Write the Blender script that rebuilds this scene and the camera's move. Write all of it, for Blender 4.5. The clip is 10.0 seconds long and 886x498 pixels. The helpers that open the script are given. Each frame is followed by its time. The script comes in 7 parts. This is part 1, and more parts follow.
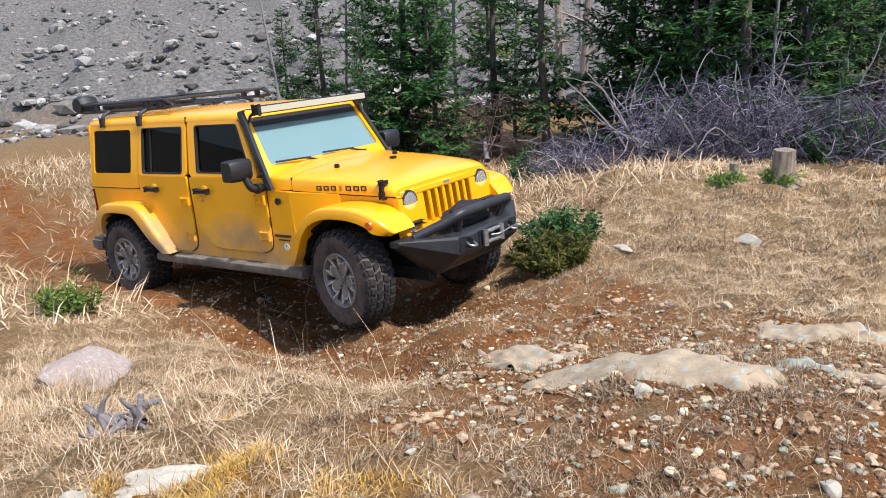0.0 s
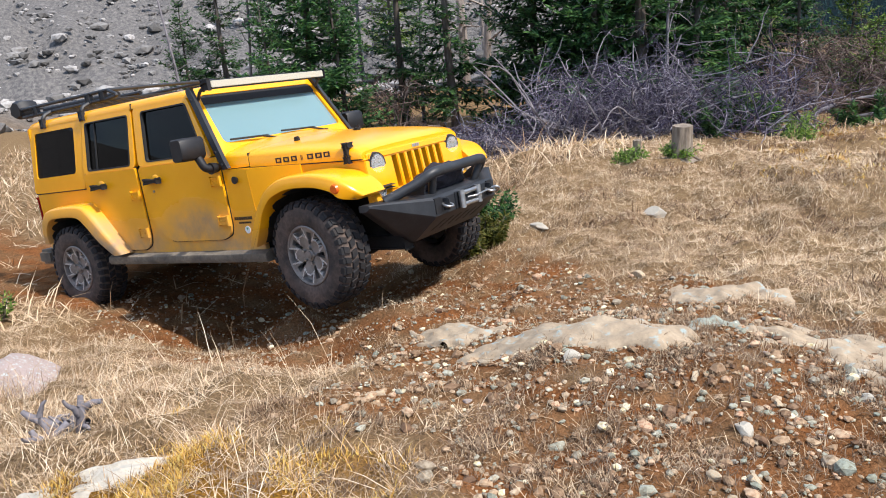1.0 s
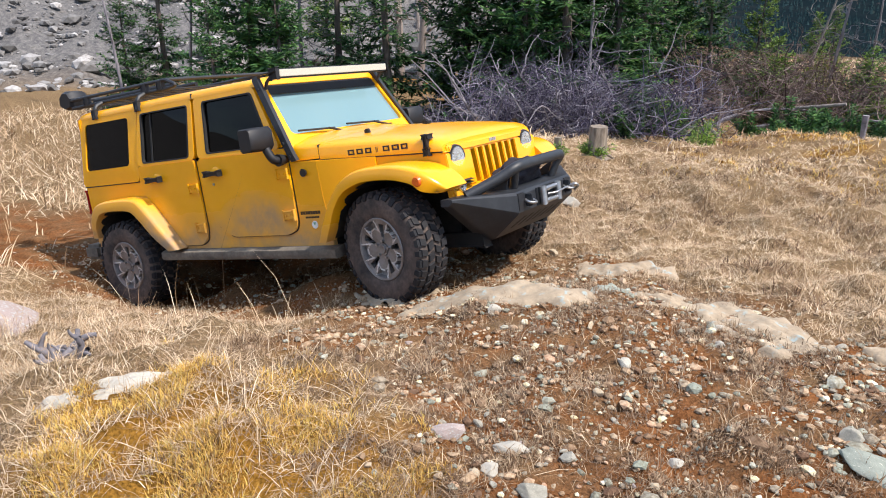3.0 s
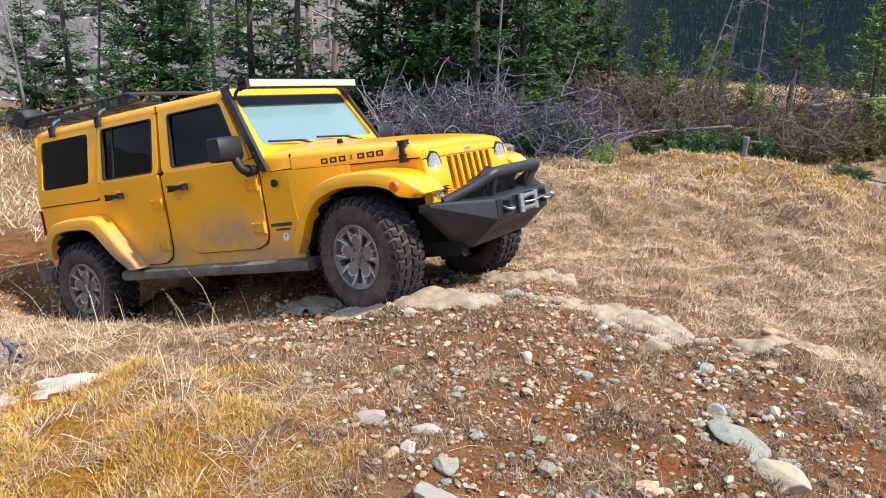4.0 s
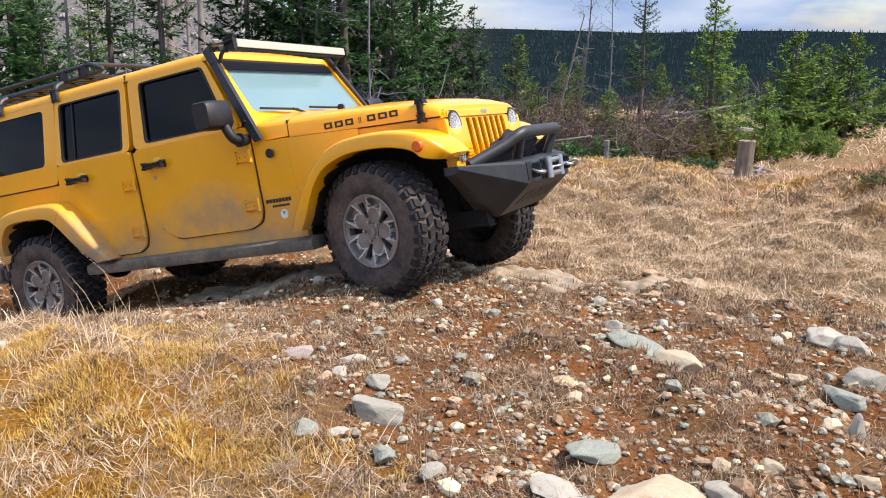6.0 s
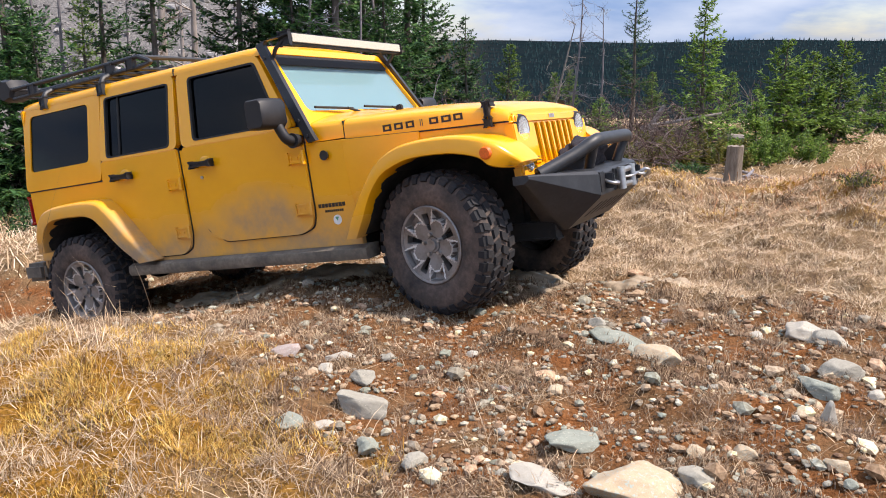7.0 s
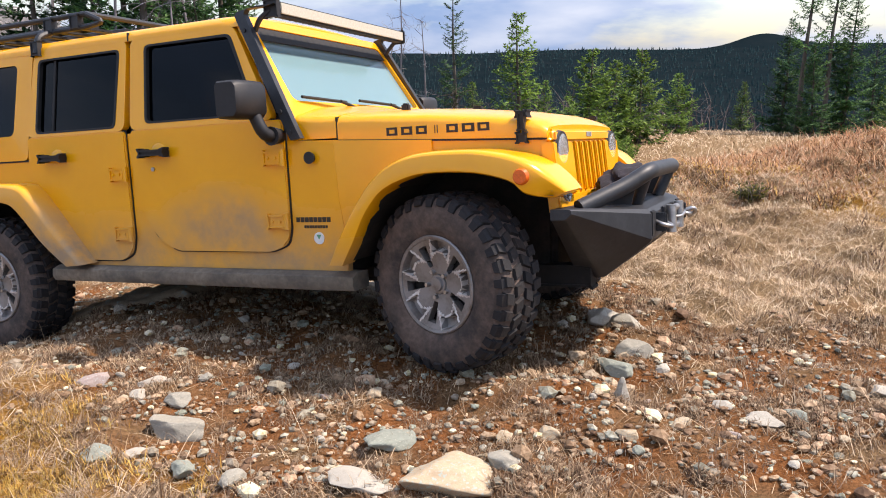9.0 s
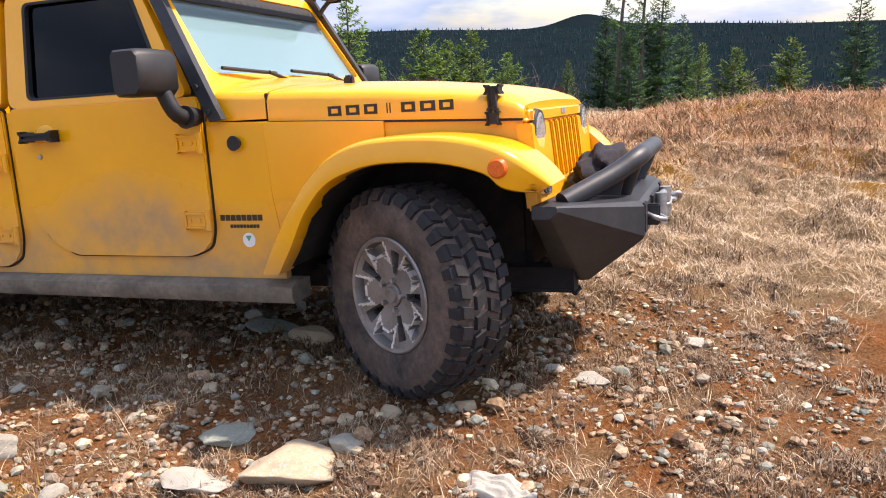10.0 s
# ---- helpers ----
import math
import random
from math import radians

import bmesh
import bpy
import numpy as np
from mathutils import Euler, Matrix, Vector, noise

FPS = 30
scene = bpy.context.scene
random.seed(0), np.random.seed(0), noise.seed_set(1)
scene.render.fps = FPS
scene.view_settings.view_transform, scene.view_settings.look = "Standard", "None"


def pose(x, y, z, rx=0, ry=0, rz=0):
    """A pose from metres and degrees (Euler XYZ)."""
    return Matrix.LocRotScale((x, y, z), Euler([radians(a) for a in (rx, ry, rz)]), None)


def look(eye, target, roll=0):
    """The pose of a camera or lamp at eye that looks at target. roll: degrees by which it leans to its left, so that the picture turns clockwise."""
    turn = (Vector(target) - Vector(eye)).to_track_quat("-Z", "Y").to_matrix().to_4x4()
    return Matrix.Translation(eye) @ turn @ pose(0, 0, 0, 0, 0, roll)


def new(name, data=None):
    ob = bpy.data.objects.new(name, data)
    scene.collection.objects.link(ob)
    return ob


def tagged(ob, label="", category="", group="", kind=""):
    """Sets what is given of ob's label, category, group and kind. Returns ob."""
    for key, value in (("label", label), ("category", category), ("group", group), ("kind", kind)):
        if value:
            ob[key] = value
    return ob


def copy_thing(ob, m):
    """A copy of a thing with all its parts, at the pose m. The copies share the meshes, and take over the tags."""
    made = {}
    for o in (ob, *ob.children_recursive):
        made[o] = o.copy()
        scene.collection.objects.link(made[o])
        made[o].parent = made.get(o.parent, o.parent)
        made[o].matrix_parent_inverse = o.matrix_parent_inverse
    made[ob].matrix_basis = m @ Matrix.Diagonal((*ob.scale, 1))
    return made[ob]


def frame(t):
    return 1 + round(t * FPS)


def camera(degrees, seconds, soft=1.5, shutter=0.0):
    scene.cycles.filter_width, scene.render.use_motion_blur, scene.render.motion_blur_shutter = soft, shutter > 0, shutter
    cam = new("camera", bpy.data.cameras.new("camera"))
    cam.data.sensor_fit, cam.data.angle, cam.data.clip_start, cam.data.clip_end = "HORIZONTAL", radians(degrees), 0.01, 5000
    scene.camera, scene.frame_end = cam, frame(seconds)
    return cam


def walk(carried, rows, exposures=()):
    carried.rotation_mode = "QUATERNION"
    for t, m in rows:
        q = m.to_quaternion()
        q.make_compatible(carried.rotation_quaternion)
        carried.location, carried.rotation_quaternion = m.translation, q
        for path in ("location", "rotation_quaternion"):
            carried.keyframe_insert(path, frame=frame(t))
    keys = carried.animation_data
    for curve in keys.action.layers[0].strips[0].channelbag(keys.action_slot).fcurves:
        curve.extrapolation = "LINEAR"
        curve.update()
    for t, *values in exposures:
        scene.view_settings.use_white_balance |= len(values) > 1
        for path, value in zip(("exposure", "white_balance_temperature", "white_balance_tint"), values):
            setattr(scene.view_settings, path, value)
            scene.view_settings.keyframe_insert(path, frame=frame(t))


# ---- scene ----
cam = camera(59.26, 10.0, soft=1.0)


def aim(x, y, z, yaw, pitch, roll):
    """A camera pose: yaw to the left of +y, pitch up, roll, in degrees."""
    return pose(x, y, z, 0, 0, yaw) @ pose(0, 0, 0, 90 + pitch) @ pose(0, 0, 0, 0, 0, roll)


CAM = (
    (0, 1.270, -2.499, 1.813, 68.28, -18.08, -2.82),
    (0.5, 1.314, -2.540, 1.823, 66.02, -18.41, -3.35),
    (1, 1.358, -2.648, 1.849, 61.49, -19.43, -3.74),
    (1.5, 1.482, -2.726, 1.884, 58.15, -20.20, -3.23),
    (2, 1.697, -2.775, 1.871, 57.52, -19.78, -2.23),
    (2.2, 1.768, -2.795, 1.866, 57.85, -19.71, -1.61),
    (3.3, 2.032, -3.244, 2.043, 54.25, -20.16, 1.67),
    (3.5, 2.108, -3.274, 2.052, 52.93, -19.61, 1.91),
    (4, 2.243, -3.387, 2.072, 48.76, -18.80, 2.25),
    (4.5, 2.233, -3.564, 2.069, 43.10, -18.60, 0.68),
    (5, 2.215, -3.676, 2.026, 39.86, -18.74, 0.50),
    (5.5, 2.297, -3.731, 1.784, 39.02, -16.29, 0.93),
    (6.8, 2.470, -3.799, 1.625, 39.74, -14.77, 0.20),
    (7, 2.487, -3.798, 1.625, 38.99, -14.59, 0.30),
    (7.5, 2.532, -3.809, 1.625, 36.44, -14.36, 0.08),
    (8, 2.562, -3.796, 1.620, 32.74, -14.34, 0.04),
    (8.5, 2.595, -3.792, 1.615, 29.55, -14.31, -0.25),
    (9, 2.624, -3.789, 1.625, 26.83, -13.76, -0.42),
    (9.5, 2.665, -3.771, 1.616, 23.23, -13.49, -0.79),
    (10, 2.664, -3.750, 1.613, 15.12, -15.19, -0.77),
)
walk(cam, [(t, aim(*r)) for t, *r in CAM], exposures=((0, 0.30, 6350, 10), (4, 0.40, 6500, 12), (8, 0.44, 6800, 16), (9.4, 0.54, 6950, 18), (10, 0.68, 7050, 20)))

# ---- daylight ----
world = bpy.data.worlds.new("sky")
scene.world = world
world.use_nodes = True

SUN_EL, SUN_AZ = 56, 60  # degrees: height, and turn from +y towards +x


def sky_world():
    """A clear sky with broken bright cloud."""
    nt = world.node_tree
    nt.nodes.clear()
    out = nt.nodes.new("ShaderNodeOutputWorld")
    bg = nt.nodes.new("ShaderNodeBackground")
    sky = nt.nodes.new("ShaderNodeTexSky")
    sky.sky_type, sky.sun_disc = "NISHITA", False
    sky.sun_elevation, sky.sun_rotation = radians(SUN_EL), radians(SUN_AZ)
    bg.inputs["Strength"].default_value = 0.15
    tc = nt.nodes.new("ShaderNodeTexCoord")
    mp = nt.nodes.new("ShaderNodeMapping")
    mp.inputs["Scale"].default_value = (1, 1, 3.6)
    nt.links.new(tc.outputs["Generated"], mp.inputs["Vector"])
    cloud = nt.nodes.new("ShaderNodeTexNoise")
    cloud.inputs["Scale"].default_value, cloud.inputs["Detail"].default_value, cloud.inputs["Roughness"].default_value = 2.6, 7, 0.58
    nt.links.new(mp.outputs[0], cloud.inputs["Vector"])
    edge = nt.nodes.new("ShaderNodeValToRGB")
    edge.color_ramp.elements[0].position, edge.color_ramp.elements[1].position = 0.41, 0.56
    nt.links.new(cloud.outputs["Fac"], edge.inputs["Fac"])
    tone = nt.nodes.new("ShaderNodeTexNoise")
    tone.inputs["Scale"].default_value, tone.inputs["Detail"].default_value = 5.0, 5
    nt.links.new(mp.outputs[0], tone.inputs["Vector"])
    shade = nt.nodes.new("ShaderNodeValToRGB")
    shade.color_ramp.elements[0].position, shade.color_ramp.elements[0].color = 0.35, (2.3, 3.5, 5.8, 1)
    shade.color_ramp.elements[1].position, shade.color_ramp.elements[1].color = 0.65, (5.4, 6.2, 7.5, 1)
    nt.links.new(tone.outputs["Fac"], shade.inputs["Fac"])
    mx = nt.nodes.new("ShaderNodeMix")
    mx.data_type = "RGBA"
    up = nt.nodes.new("ShaderNodeSeparateXYZ")
    nt.links.new(tc.outputs["Generated"], up.inputs[0])
    rise = nt.nodes.new("ShaderNodeMapRange")
    for slot, value in ((1, 0.0), (2, 0.9), (3, 0.62), (4, 1.45)):
        rise.inputs[slot].default_value = value
    nt.links.new(up.outputs["Z"], rise.inputs[0])
    lift = nt.nodes.new("ShaderNodeVectorMath")
    lift.operation = "SCALE"
    nt.links.new(shade.outputs["Color"], lift.inputs[0])
    nt.links.new(rise.outputs[0], lift.inputs["Scale"])
    nt.links.new(edge.outputs["Color"], mx.inputs[0])
    nt.links.new(sky.outputs[0], mx.inputs[6])
    nt.links.new(lift.outputs[0], mx.inputs[7])
    nt.links.new(mx.outputs[2], bg.inputs["Color"])
    nt.links.new(bg.outputs[0], out.inputs["Surface"])


sky_world()
sun = new("sun", bpy.data.lights.new("sun", "SUN"))
sun.data.energy, sun.data.angle, sun.data.color = 5.0, radians(2.0), (1.0, 0.915, 0.82)
sun.matrix_world = look((30 * math.sin(radians(SUN_AZ)), 30 * math.cos(radians(SUN_AZ)), 30 * math.tan(radians(SUN_EL))), (0, 0, 0))

# ---- materials ----
def material(name):
    m = bpy.data.materials.new(name)
    m.use_nodes = True
    nt = m.node_tree
    return m, nt, nt.nodes["Principled BSDF"]


def node(nt, kind, **values):
    n = nt.nodes.new("ShaderNode" + kind)
    for key, value in values.items():
        n.inputs[key].default_value = value
    return n


def noise_of(nt, scale, detail=4.0, rough=0.6, coords=None, stretch=None):
    tc = nt.nodes.new("ShaderNodeTexCoord")
    n = node(nt, "TexNoise", Scale=scale, Detail=detail, Roughness=rough)
    src = tc.outputs[coords or "Object"]
    if stretch:
        mp = nt.nodes.new("ShaderNodeMapping")
        mp.inputs["Scale"].default_value = stretch
        nt.links.new(src, mp.inputs["Vector"])
        src = mp.outputs[0]
    nt.links.new(src, n.inputs["Vector"])
    return n.outputs["Fac"]


def ramp(nt, fac, stops):
    r = nt.nodes.new("ShaderNodeValToRGB")
    el = r.color_ramp.elements
    while len(el) < len(stops):
        el.new(0.5)
    for e, (p, c) in zip(el, stops):
        e.position, e.color = p, (*c, 1)
    nt.links.new(fac, r.inputs["Fac"])
    return r.outputs["Color"]


def grey(nt, fac, a, b):
    return ramp(nt, fac, ((a, (0, 0, 0)), (b, (1, 1, 1))))


def mix(nt, fac, a, b, kind="MIX"):
    n = nt.nodes.new("ShaderNodeMix")
    n.data_type, n.blend_type = "RGBA", kind
    for value, slot in ((fac, 0), (a, 6), (b, 7)):
        if isinstance(value, (int, float)):
            n.inputs[slot].default_value = value
        elif isinstance(value, tuple):
            n.inputs[slot].default_value = (*value, 1)
        else:
            nt.links.new(value, n.inputs[slot])
    return n.outputs[2]


def bump(nt, bsdf, fac, strength, distance):
    b = node(nt, "Bump", Strength=strength, Distance=distance)
    nt.links.new(fac, b.inputs["Height"])
    nt.links.new(b.outputs[0], bsdf.inputs["Normal"])


def island(nt):
    return nt.nodes.new("ShaderNodeNewGeometry").outputs["Random Per Island"]


def each(nt):
    return nt.nodes.new("ShaderNodeObjectInfo").outputs["Random"]


def plain(name, col, rough=0.6, metal=0.0, vary=0.25, scale=30.0, relief=0.0):
    """A surface of one colour with fine variation in tone and gloss."""
    m, nt, b = material(name)
    f = noise_of(nt, scale, 5)
    lo, hi = tuple(c * (1 - vary) for c in col), tuple(min(1, c * (1 + vary)) for c in col)
    nt.links.new(ramp(nt, f, ((0.3, lo), (0.7, hi))), b.inputs["Base Color"])
    b.inputs["Roughness"].default_value, b.inputs["Metallic"].default_value = rough, metal
    if relief:
        bump(nt, b, noise_of(nt, scale * 4, 3), 0.6, relief)
    return m


def paint_yellow(name="yellow_paint", dirt_low=0.62, dirt_high=0.80, dirt=0.75):
    """Glossy yellow car paint, dusty low down and in a smear across the front doors."""
    m, nt, b = material(name)
    tc = nt.nodes.new("ShaderNodeTexCoord")
    xyz = nt.nodes.new("ShaderNodeSeparateXYZ")
    nt.links.new(tc.outputs["Object"], xyz.inputs[0])
    n1 = noise_of(nt, 5.0, 6, 0.65)
    n2 = noise_of(nt, 60.0, 4, 0.7)
    low = nt.nodes.new("ShaderNodeMapRange")
    low.inputs[1].default_value, low.inputs[2].default_value = dirt_high, dirt_low - 0.1
    nt.links.new(xyz.outputs["Z"], low.inputs[0])
    # smear: an ellipse on the door sides
    gx = nt.nodes.new("ShaderNodeMath"); gx.operation = "MULTIPLY_ADD"
    gx.inputs[1].default_value, gx.inputs[2].default_value = 1 / 0.36, -0.27 / 0.36
    nt.links.new(xyz.outputs["X"], gx.inputs[0])
    gz = nt.nodes.new("ShaderNodeMath"); gz.operation = "MULTIPLY_ADD"
    gz.inputs[1].default_value, gz.inputs[2].default_value = 1 / 0.19, -0.66 / 0.19
    nt.links.new(xyz.outputs["Z"], gz.inputs[0])
    vec = nt.nodes.new("ShaderNodeCombineXYZ")
    nt.links.new(gx.outputs[0], vec.inputs[0]); nt.links.new(gz.outputs[0], vec.inputs[1])
    ln = nt.nodes.new("ShaderNodeVectorMath"); ln.operation = "LENGTH"
    nt.links.new(vec.outputs[0], ln.inputs[0])
    el = nt.nodes.new("ShaderNodeMapRange")
    el.inputs[1].default_value, el.inputs[2].default_value = 1.45, 0.45
    nt.links.new(ln.outputs["Value"], el.inputs[0])
    mx = nt.nodes.new("ShaderNodeMath"); mx.operation = "MAXIMUM"
    nt.links.new(low.outputs[0], mx.inputs[0]); nt.links.new(el.outputs[0], mx.inputs[1])
    mul = nt.nodes.new("ShaderNodeMath"); mul.operation = "MULTIPLY"
    nt.links.new(mx.outputs[0], mul.inputs[0])
    nt.links.new(ramp(nt, n1, ((0.3, (0.25,) * 3), (0.62, (1,) * 3))), mul.inputs[1])
    mul2 = nt.nodes.new("ShaderNodeMath"); mul2.operation = "MULTIPLY"
    nt.links.new(mul.outputs[0], mul2.inputs[0]); mul2.inputs[1].default_value = dirt
    speck = ramp(nt, n2, ((0.66, (0, 0, 0)), (0.85, (0.10,) * 3)))
    add = nt.nodes.new("ShaderNodeMath"); add.operation = "ADD"; add.use_clamp = True
    nt.links.new(mul2.outputs[0], add.inputs[0]); nt.links.new(speck, add.inputs[1])
    body = ramp(nt, n1, ((0.2, (0.86, 0.375, 0.003)), (0.8, (0.92, 0.415, 0.005))))
    nt.links.new(mix(nt, add.outputs[0], body, (0.30, 0.225, 0.15)), b.inputs["Base Color"])
    rg = nt.nodes.new("ShaderNodeMapRange")
    rg.inputs[3].default_value, rg.inputs[4].default_value = 0.24, 0.8
    nt.links.new(add.outputs[0], rg.inputs[0])
    nt.links.new(rg.outputs[0], b.inputs["Roughness"])
    b.inputs["Coat Weight"].default_value, b.inputs["Coat Roughness"].default_value = 0.22, 0.08
    return m


def glass(name, tint, rough=0.03, through_it=1.0):
    m, nt, b = material(name)
    b.inputs["Base Color"].default_value = (*tint, 1)
    b.inputs["Transmission Weight"].default_value = through_it
    nt.links.new(ramp(nt, noise_of(nt, 9, 6), ((0.35, (rough,) * 3), (0.75, (rough + 0.02 + rough,) * 3))), b.inputs["Roughness"])
    b.inputs["IOR"].default_value = 1.42
    return m


def muddy(name, clean, mud, lo, hi, rough=0.75, metal=0.0, scale=7.0, relief=0.002):
    """A dark or metal surface with dried mud in patches."""
    m, nt, b = material(name)
    f = noise_of(nt, scale, 7, 0.7)
    fine = noise_of(nt, scale * 9, 4)
    k = grey(nt, f, lo, hi)
    tone = ramp(nt, fine, ((0.3, tuple(c * 0.7 for c in mud)), (0.7, tuple(min(1, c * 1.25) for c in mud))))
    nt.links.new(mix(nt, k, clean, tone), b.inputs["Base Color"])
    b.inputs["Roughness"].default_value, b.inputs["Metallic"].default_value = rough, metal
    bump(nt, b, fine, 0.7, relief)
    return m


PAINT = paint_yellow()
PAINT_FLARE = paint_yellow("yellow_flare_paint", 0.52, 0.66, 0.8)
PAINT_REAR_FLARE = paint_yellow("yellow_dusty_flare_paint", 0.70, 0.97, 0.95)
BLACK = plain("black_plastic", (0.010, 0.010, 0.012), 0.55, vary=0.3)
RUBBER = plain("black_rubber_seal", (0.010, 0.010, 0.010), 0.7)
STEEL_BLACK = muddy("black_textured_steel", (0.014, 0.016, 0.020), (0.032, 0.035, 0.040), 0.42, 0.75, 0.5, scale=6, relief=0.0006)
TYRE = muddy("muddy_tyre_rubber", (0.024, 0.021, 0.020), (0.120, 0.085, 0.068), 0.34, 0.60, 0.85, scale=5, relief=0.004)
TREAD = muddy("tyre_tread_rubber", (0.010, 0.010, 0.012), (0.040, 0.028, 0.021), 0.52, 0.72, 0.8, scale=7, relief=0.003)
ALLOY = muddy("grey_alloy_with_dust", (0.27, 0.26, 0.255), (0.15, 0.125, 0.105), 0.45, 0.7, 0.45, 0.55, scale=8, relief=0.0008)
ALLOY_EDGE = plain("machined_alloy_edge", (0.56, 0.53, 0.50), 0.45, 0.3)
ALLOY_DARK = muddy("shade_dark_dirty_alloy", (0.02, 0.02, 0.02), (0.06, 0.048, 0.042), 0.45, 0.7, 0.8, scale=9)
SILL = muddy("dusty_sill_plastic", (0.085, 0.075, 0.062), (0.22, 0.185, 0.14), 0.35, 0.65, 0.8, scale=4)
UNDER = muddy("muddy_underbody", (0.006, 0.0055, 0.005), (0.030, 0.022, 0.017), 0.45, 0.7, 0.9, scale=5)
LINER = muddy("muddy_wheel_liner", (0.008, 0.0075, 0.007), (0.050, 0.038, 0.029), 0.45, 0.72, 0.9, scale=4)
SIDE_GLASS = glass("tinted_side_glass", (0.006, 0.0065, 0.008), 0.0)
SIDE_GLASS.node_tree.nodes["Principled BSDF"].inputs["IOR"].default_value = 1.27
# half-diffuse pale blue: dust, and the sky's reflection put into the glass colour
SCREEN = glass("sky_tinted_dusty_glass", (0.26, 0.41, 0.45), 0.06, 0.5)
LENS = glass("lamp_lens", (0.95, 0.95, 0.95), 0.05, 0.85)
CHROME = plain("chrome_reflector", (0.75, 0.76, 0.78), 0.15, 1.0, vary=0.1)
STEEL = plain("bare_steel", (0.42, 0.42, 0.42), 0.38, 0.9)
AMBER = plain("amber_lens", (0.75, 0.13, 0.012), 0.25, vary=0.15, scale=120)
RED = plain("red_lens", (0.35, 0.012, 0.012), 0.25, vary=0.15, scale=120)
LED = plain("led_bar_lens", (0.45, 0.44, 0.37), 0.3, vary=0.15, scale=90)
CLOTH = plain("dark_cloth", (0.016, 0.013, 0.018), 0.95, vary=0.5, relief=0.004)
CABIN = plain("dark_cabin_trim", (0.02, 0.02, 0.022), 0.85)
DECAL = plain("dark_lettering_vinyl", (0.035, 0.022, 0.012), 0.5)
WHITE = plain("white_sticker", (0.72, 0.74, 0.74), 0.5, vary=0.1)
TEAL = plain("green_sticker_print", (0.10, 0.34, 0.20), 0.5)
SILVER = plain("aluminium_rack_plate", (0.45, 0.47, 0.50), 0.4, 0.6)

# ---- ground ----
MOUNDS = ((-12, 8, 5, -0.172), (-4, 11, 5, -0.000), (-12, -3, 5, -0.915), (4, 8, 4.5, 0.493), (8, 0, 4.5, 0.167), (4, -6, 4, 0.133), (-4, -6, 4, 0.018), (-6, 4, 3, 0.505), (-7.5, -1.5, 1.6, -0.048), (-2, 2.5, 2, -0.165), (1, 3, 2.2, 0.197), (-0.6, -2.4, 0.7, 0.272), (0, 0, 1.2, 0.110), (1.8, -1, 1.4, 0.122), (-1.1, -0.2, 0.6, 0.169), (-3.3, -1.9, 1, -0.054), (-5.2, -0.8, 0.9, -0.557), (-3.6, -0.2, 0.9, -0.030), (-1.8, -0.9, 0.6, -0.095), (-1.9, 1, 0.8, 0.107), (2, -3.5, 1.8, -0.041), (-1.8, -2.2, 1.2, 0.282))
BASE = (-0.229, 0.0410, -0.0590)
HUMMOCKS = ((3.4, 7.6, 2.3, 0.50), (7.0, 8.6, 2.6, 0.50), (-1.4, 5.0, 0.55, 0.28), (-1.9, 5.9, 0.5, 0.22), (-3.0, 4.6, 0.7, 0.22), (0.6, 5.8, 0.6, 0.2), (-2.6, 7.2, 0.8, 0.25), (-4.2, 8.2, 1.0, 0.3), (-6.2, 3.0, 0.7, 0.18), (1.6, 4.8, 0.6, 0.15), (-1.0, -2.2, 0.5, -0.06), (-2.4, 3.6, 0.6, 0.12), (-3.80, -1.25, 0.35, -0.07), (-4.35, -1.40, 0.28, -0.07), (-3.00, -1.12, 0.32, -0.13), (-4.47, -0.93, 0.25, 0.24), (-3.15, -0.60, 0.28, 0.14), (-0.3, -0.5, 0.6, 0.025), (1.78, -1.0, 0.3, 0.035), (-1.65, -0.47, 0.45, 0.07), (-4.75, -1.75, 0.35, -0.12), (-3.5, -1.75, 0.35, -0.11), (-2.85, -1.3, 0.3, -0.13))
rng = np.random.default_rng(7)


def smooth(a, b, x):
    t = np.clip((x - a) / (b - a), 0, 1)
    return t * t * (3 - 2 * t)


WAVES = {}


def ripple(x, y, scale, seed, n=14):
    """Smooth random relief of about -1 to 1, from a sum of waves about scale metres long."""
    if seed not in WAVES:
        r = np.random.default_rng(seed)
        a = r.uniform(0, 2 * np.pi, n)
        k = r.uniform(0.6, 1.6, n)
        WAVES[seed] = (np.cos(a) * k, np.sin(a) * k, r.uniform(0, 2 * np.pi, n))
    out = 0
    for kx, ky, ph in zip(*WAVES[seed]):
        out = out + np.sin((x * kx + y * ky) * 2 * np.pi / scale + ph)
    return out / math.sqrt(n) / 1.3


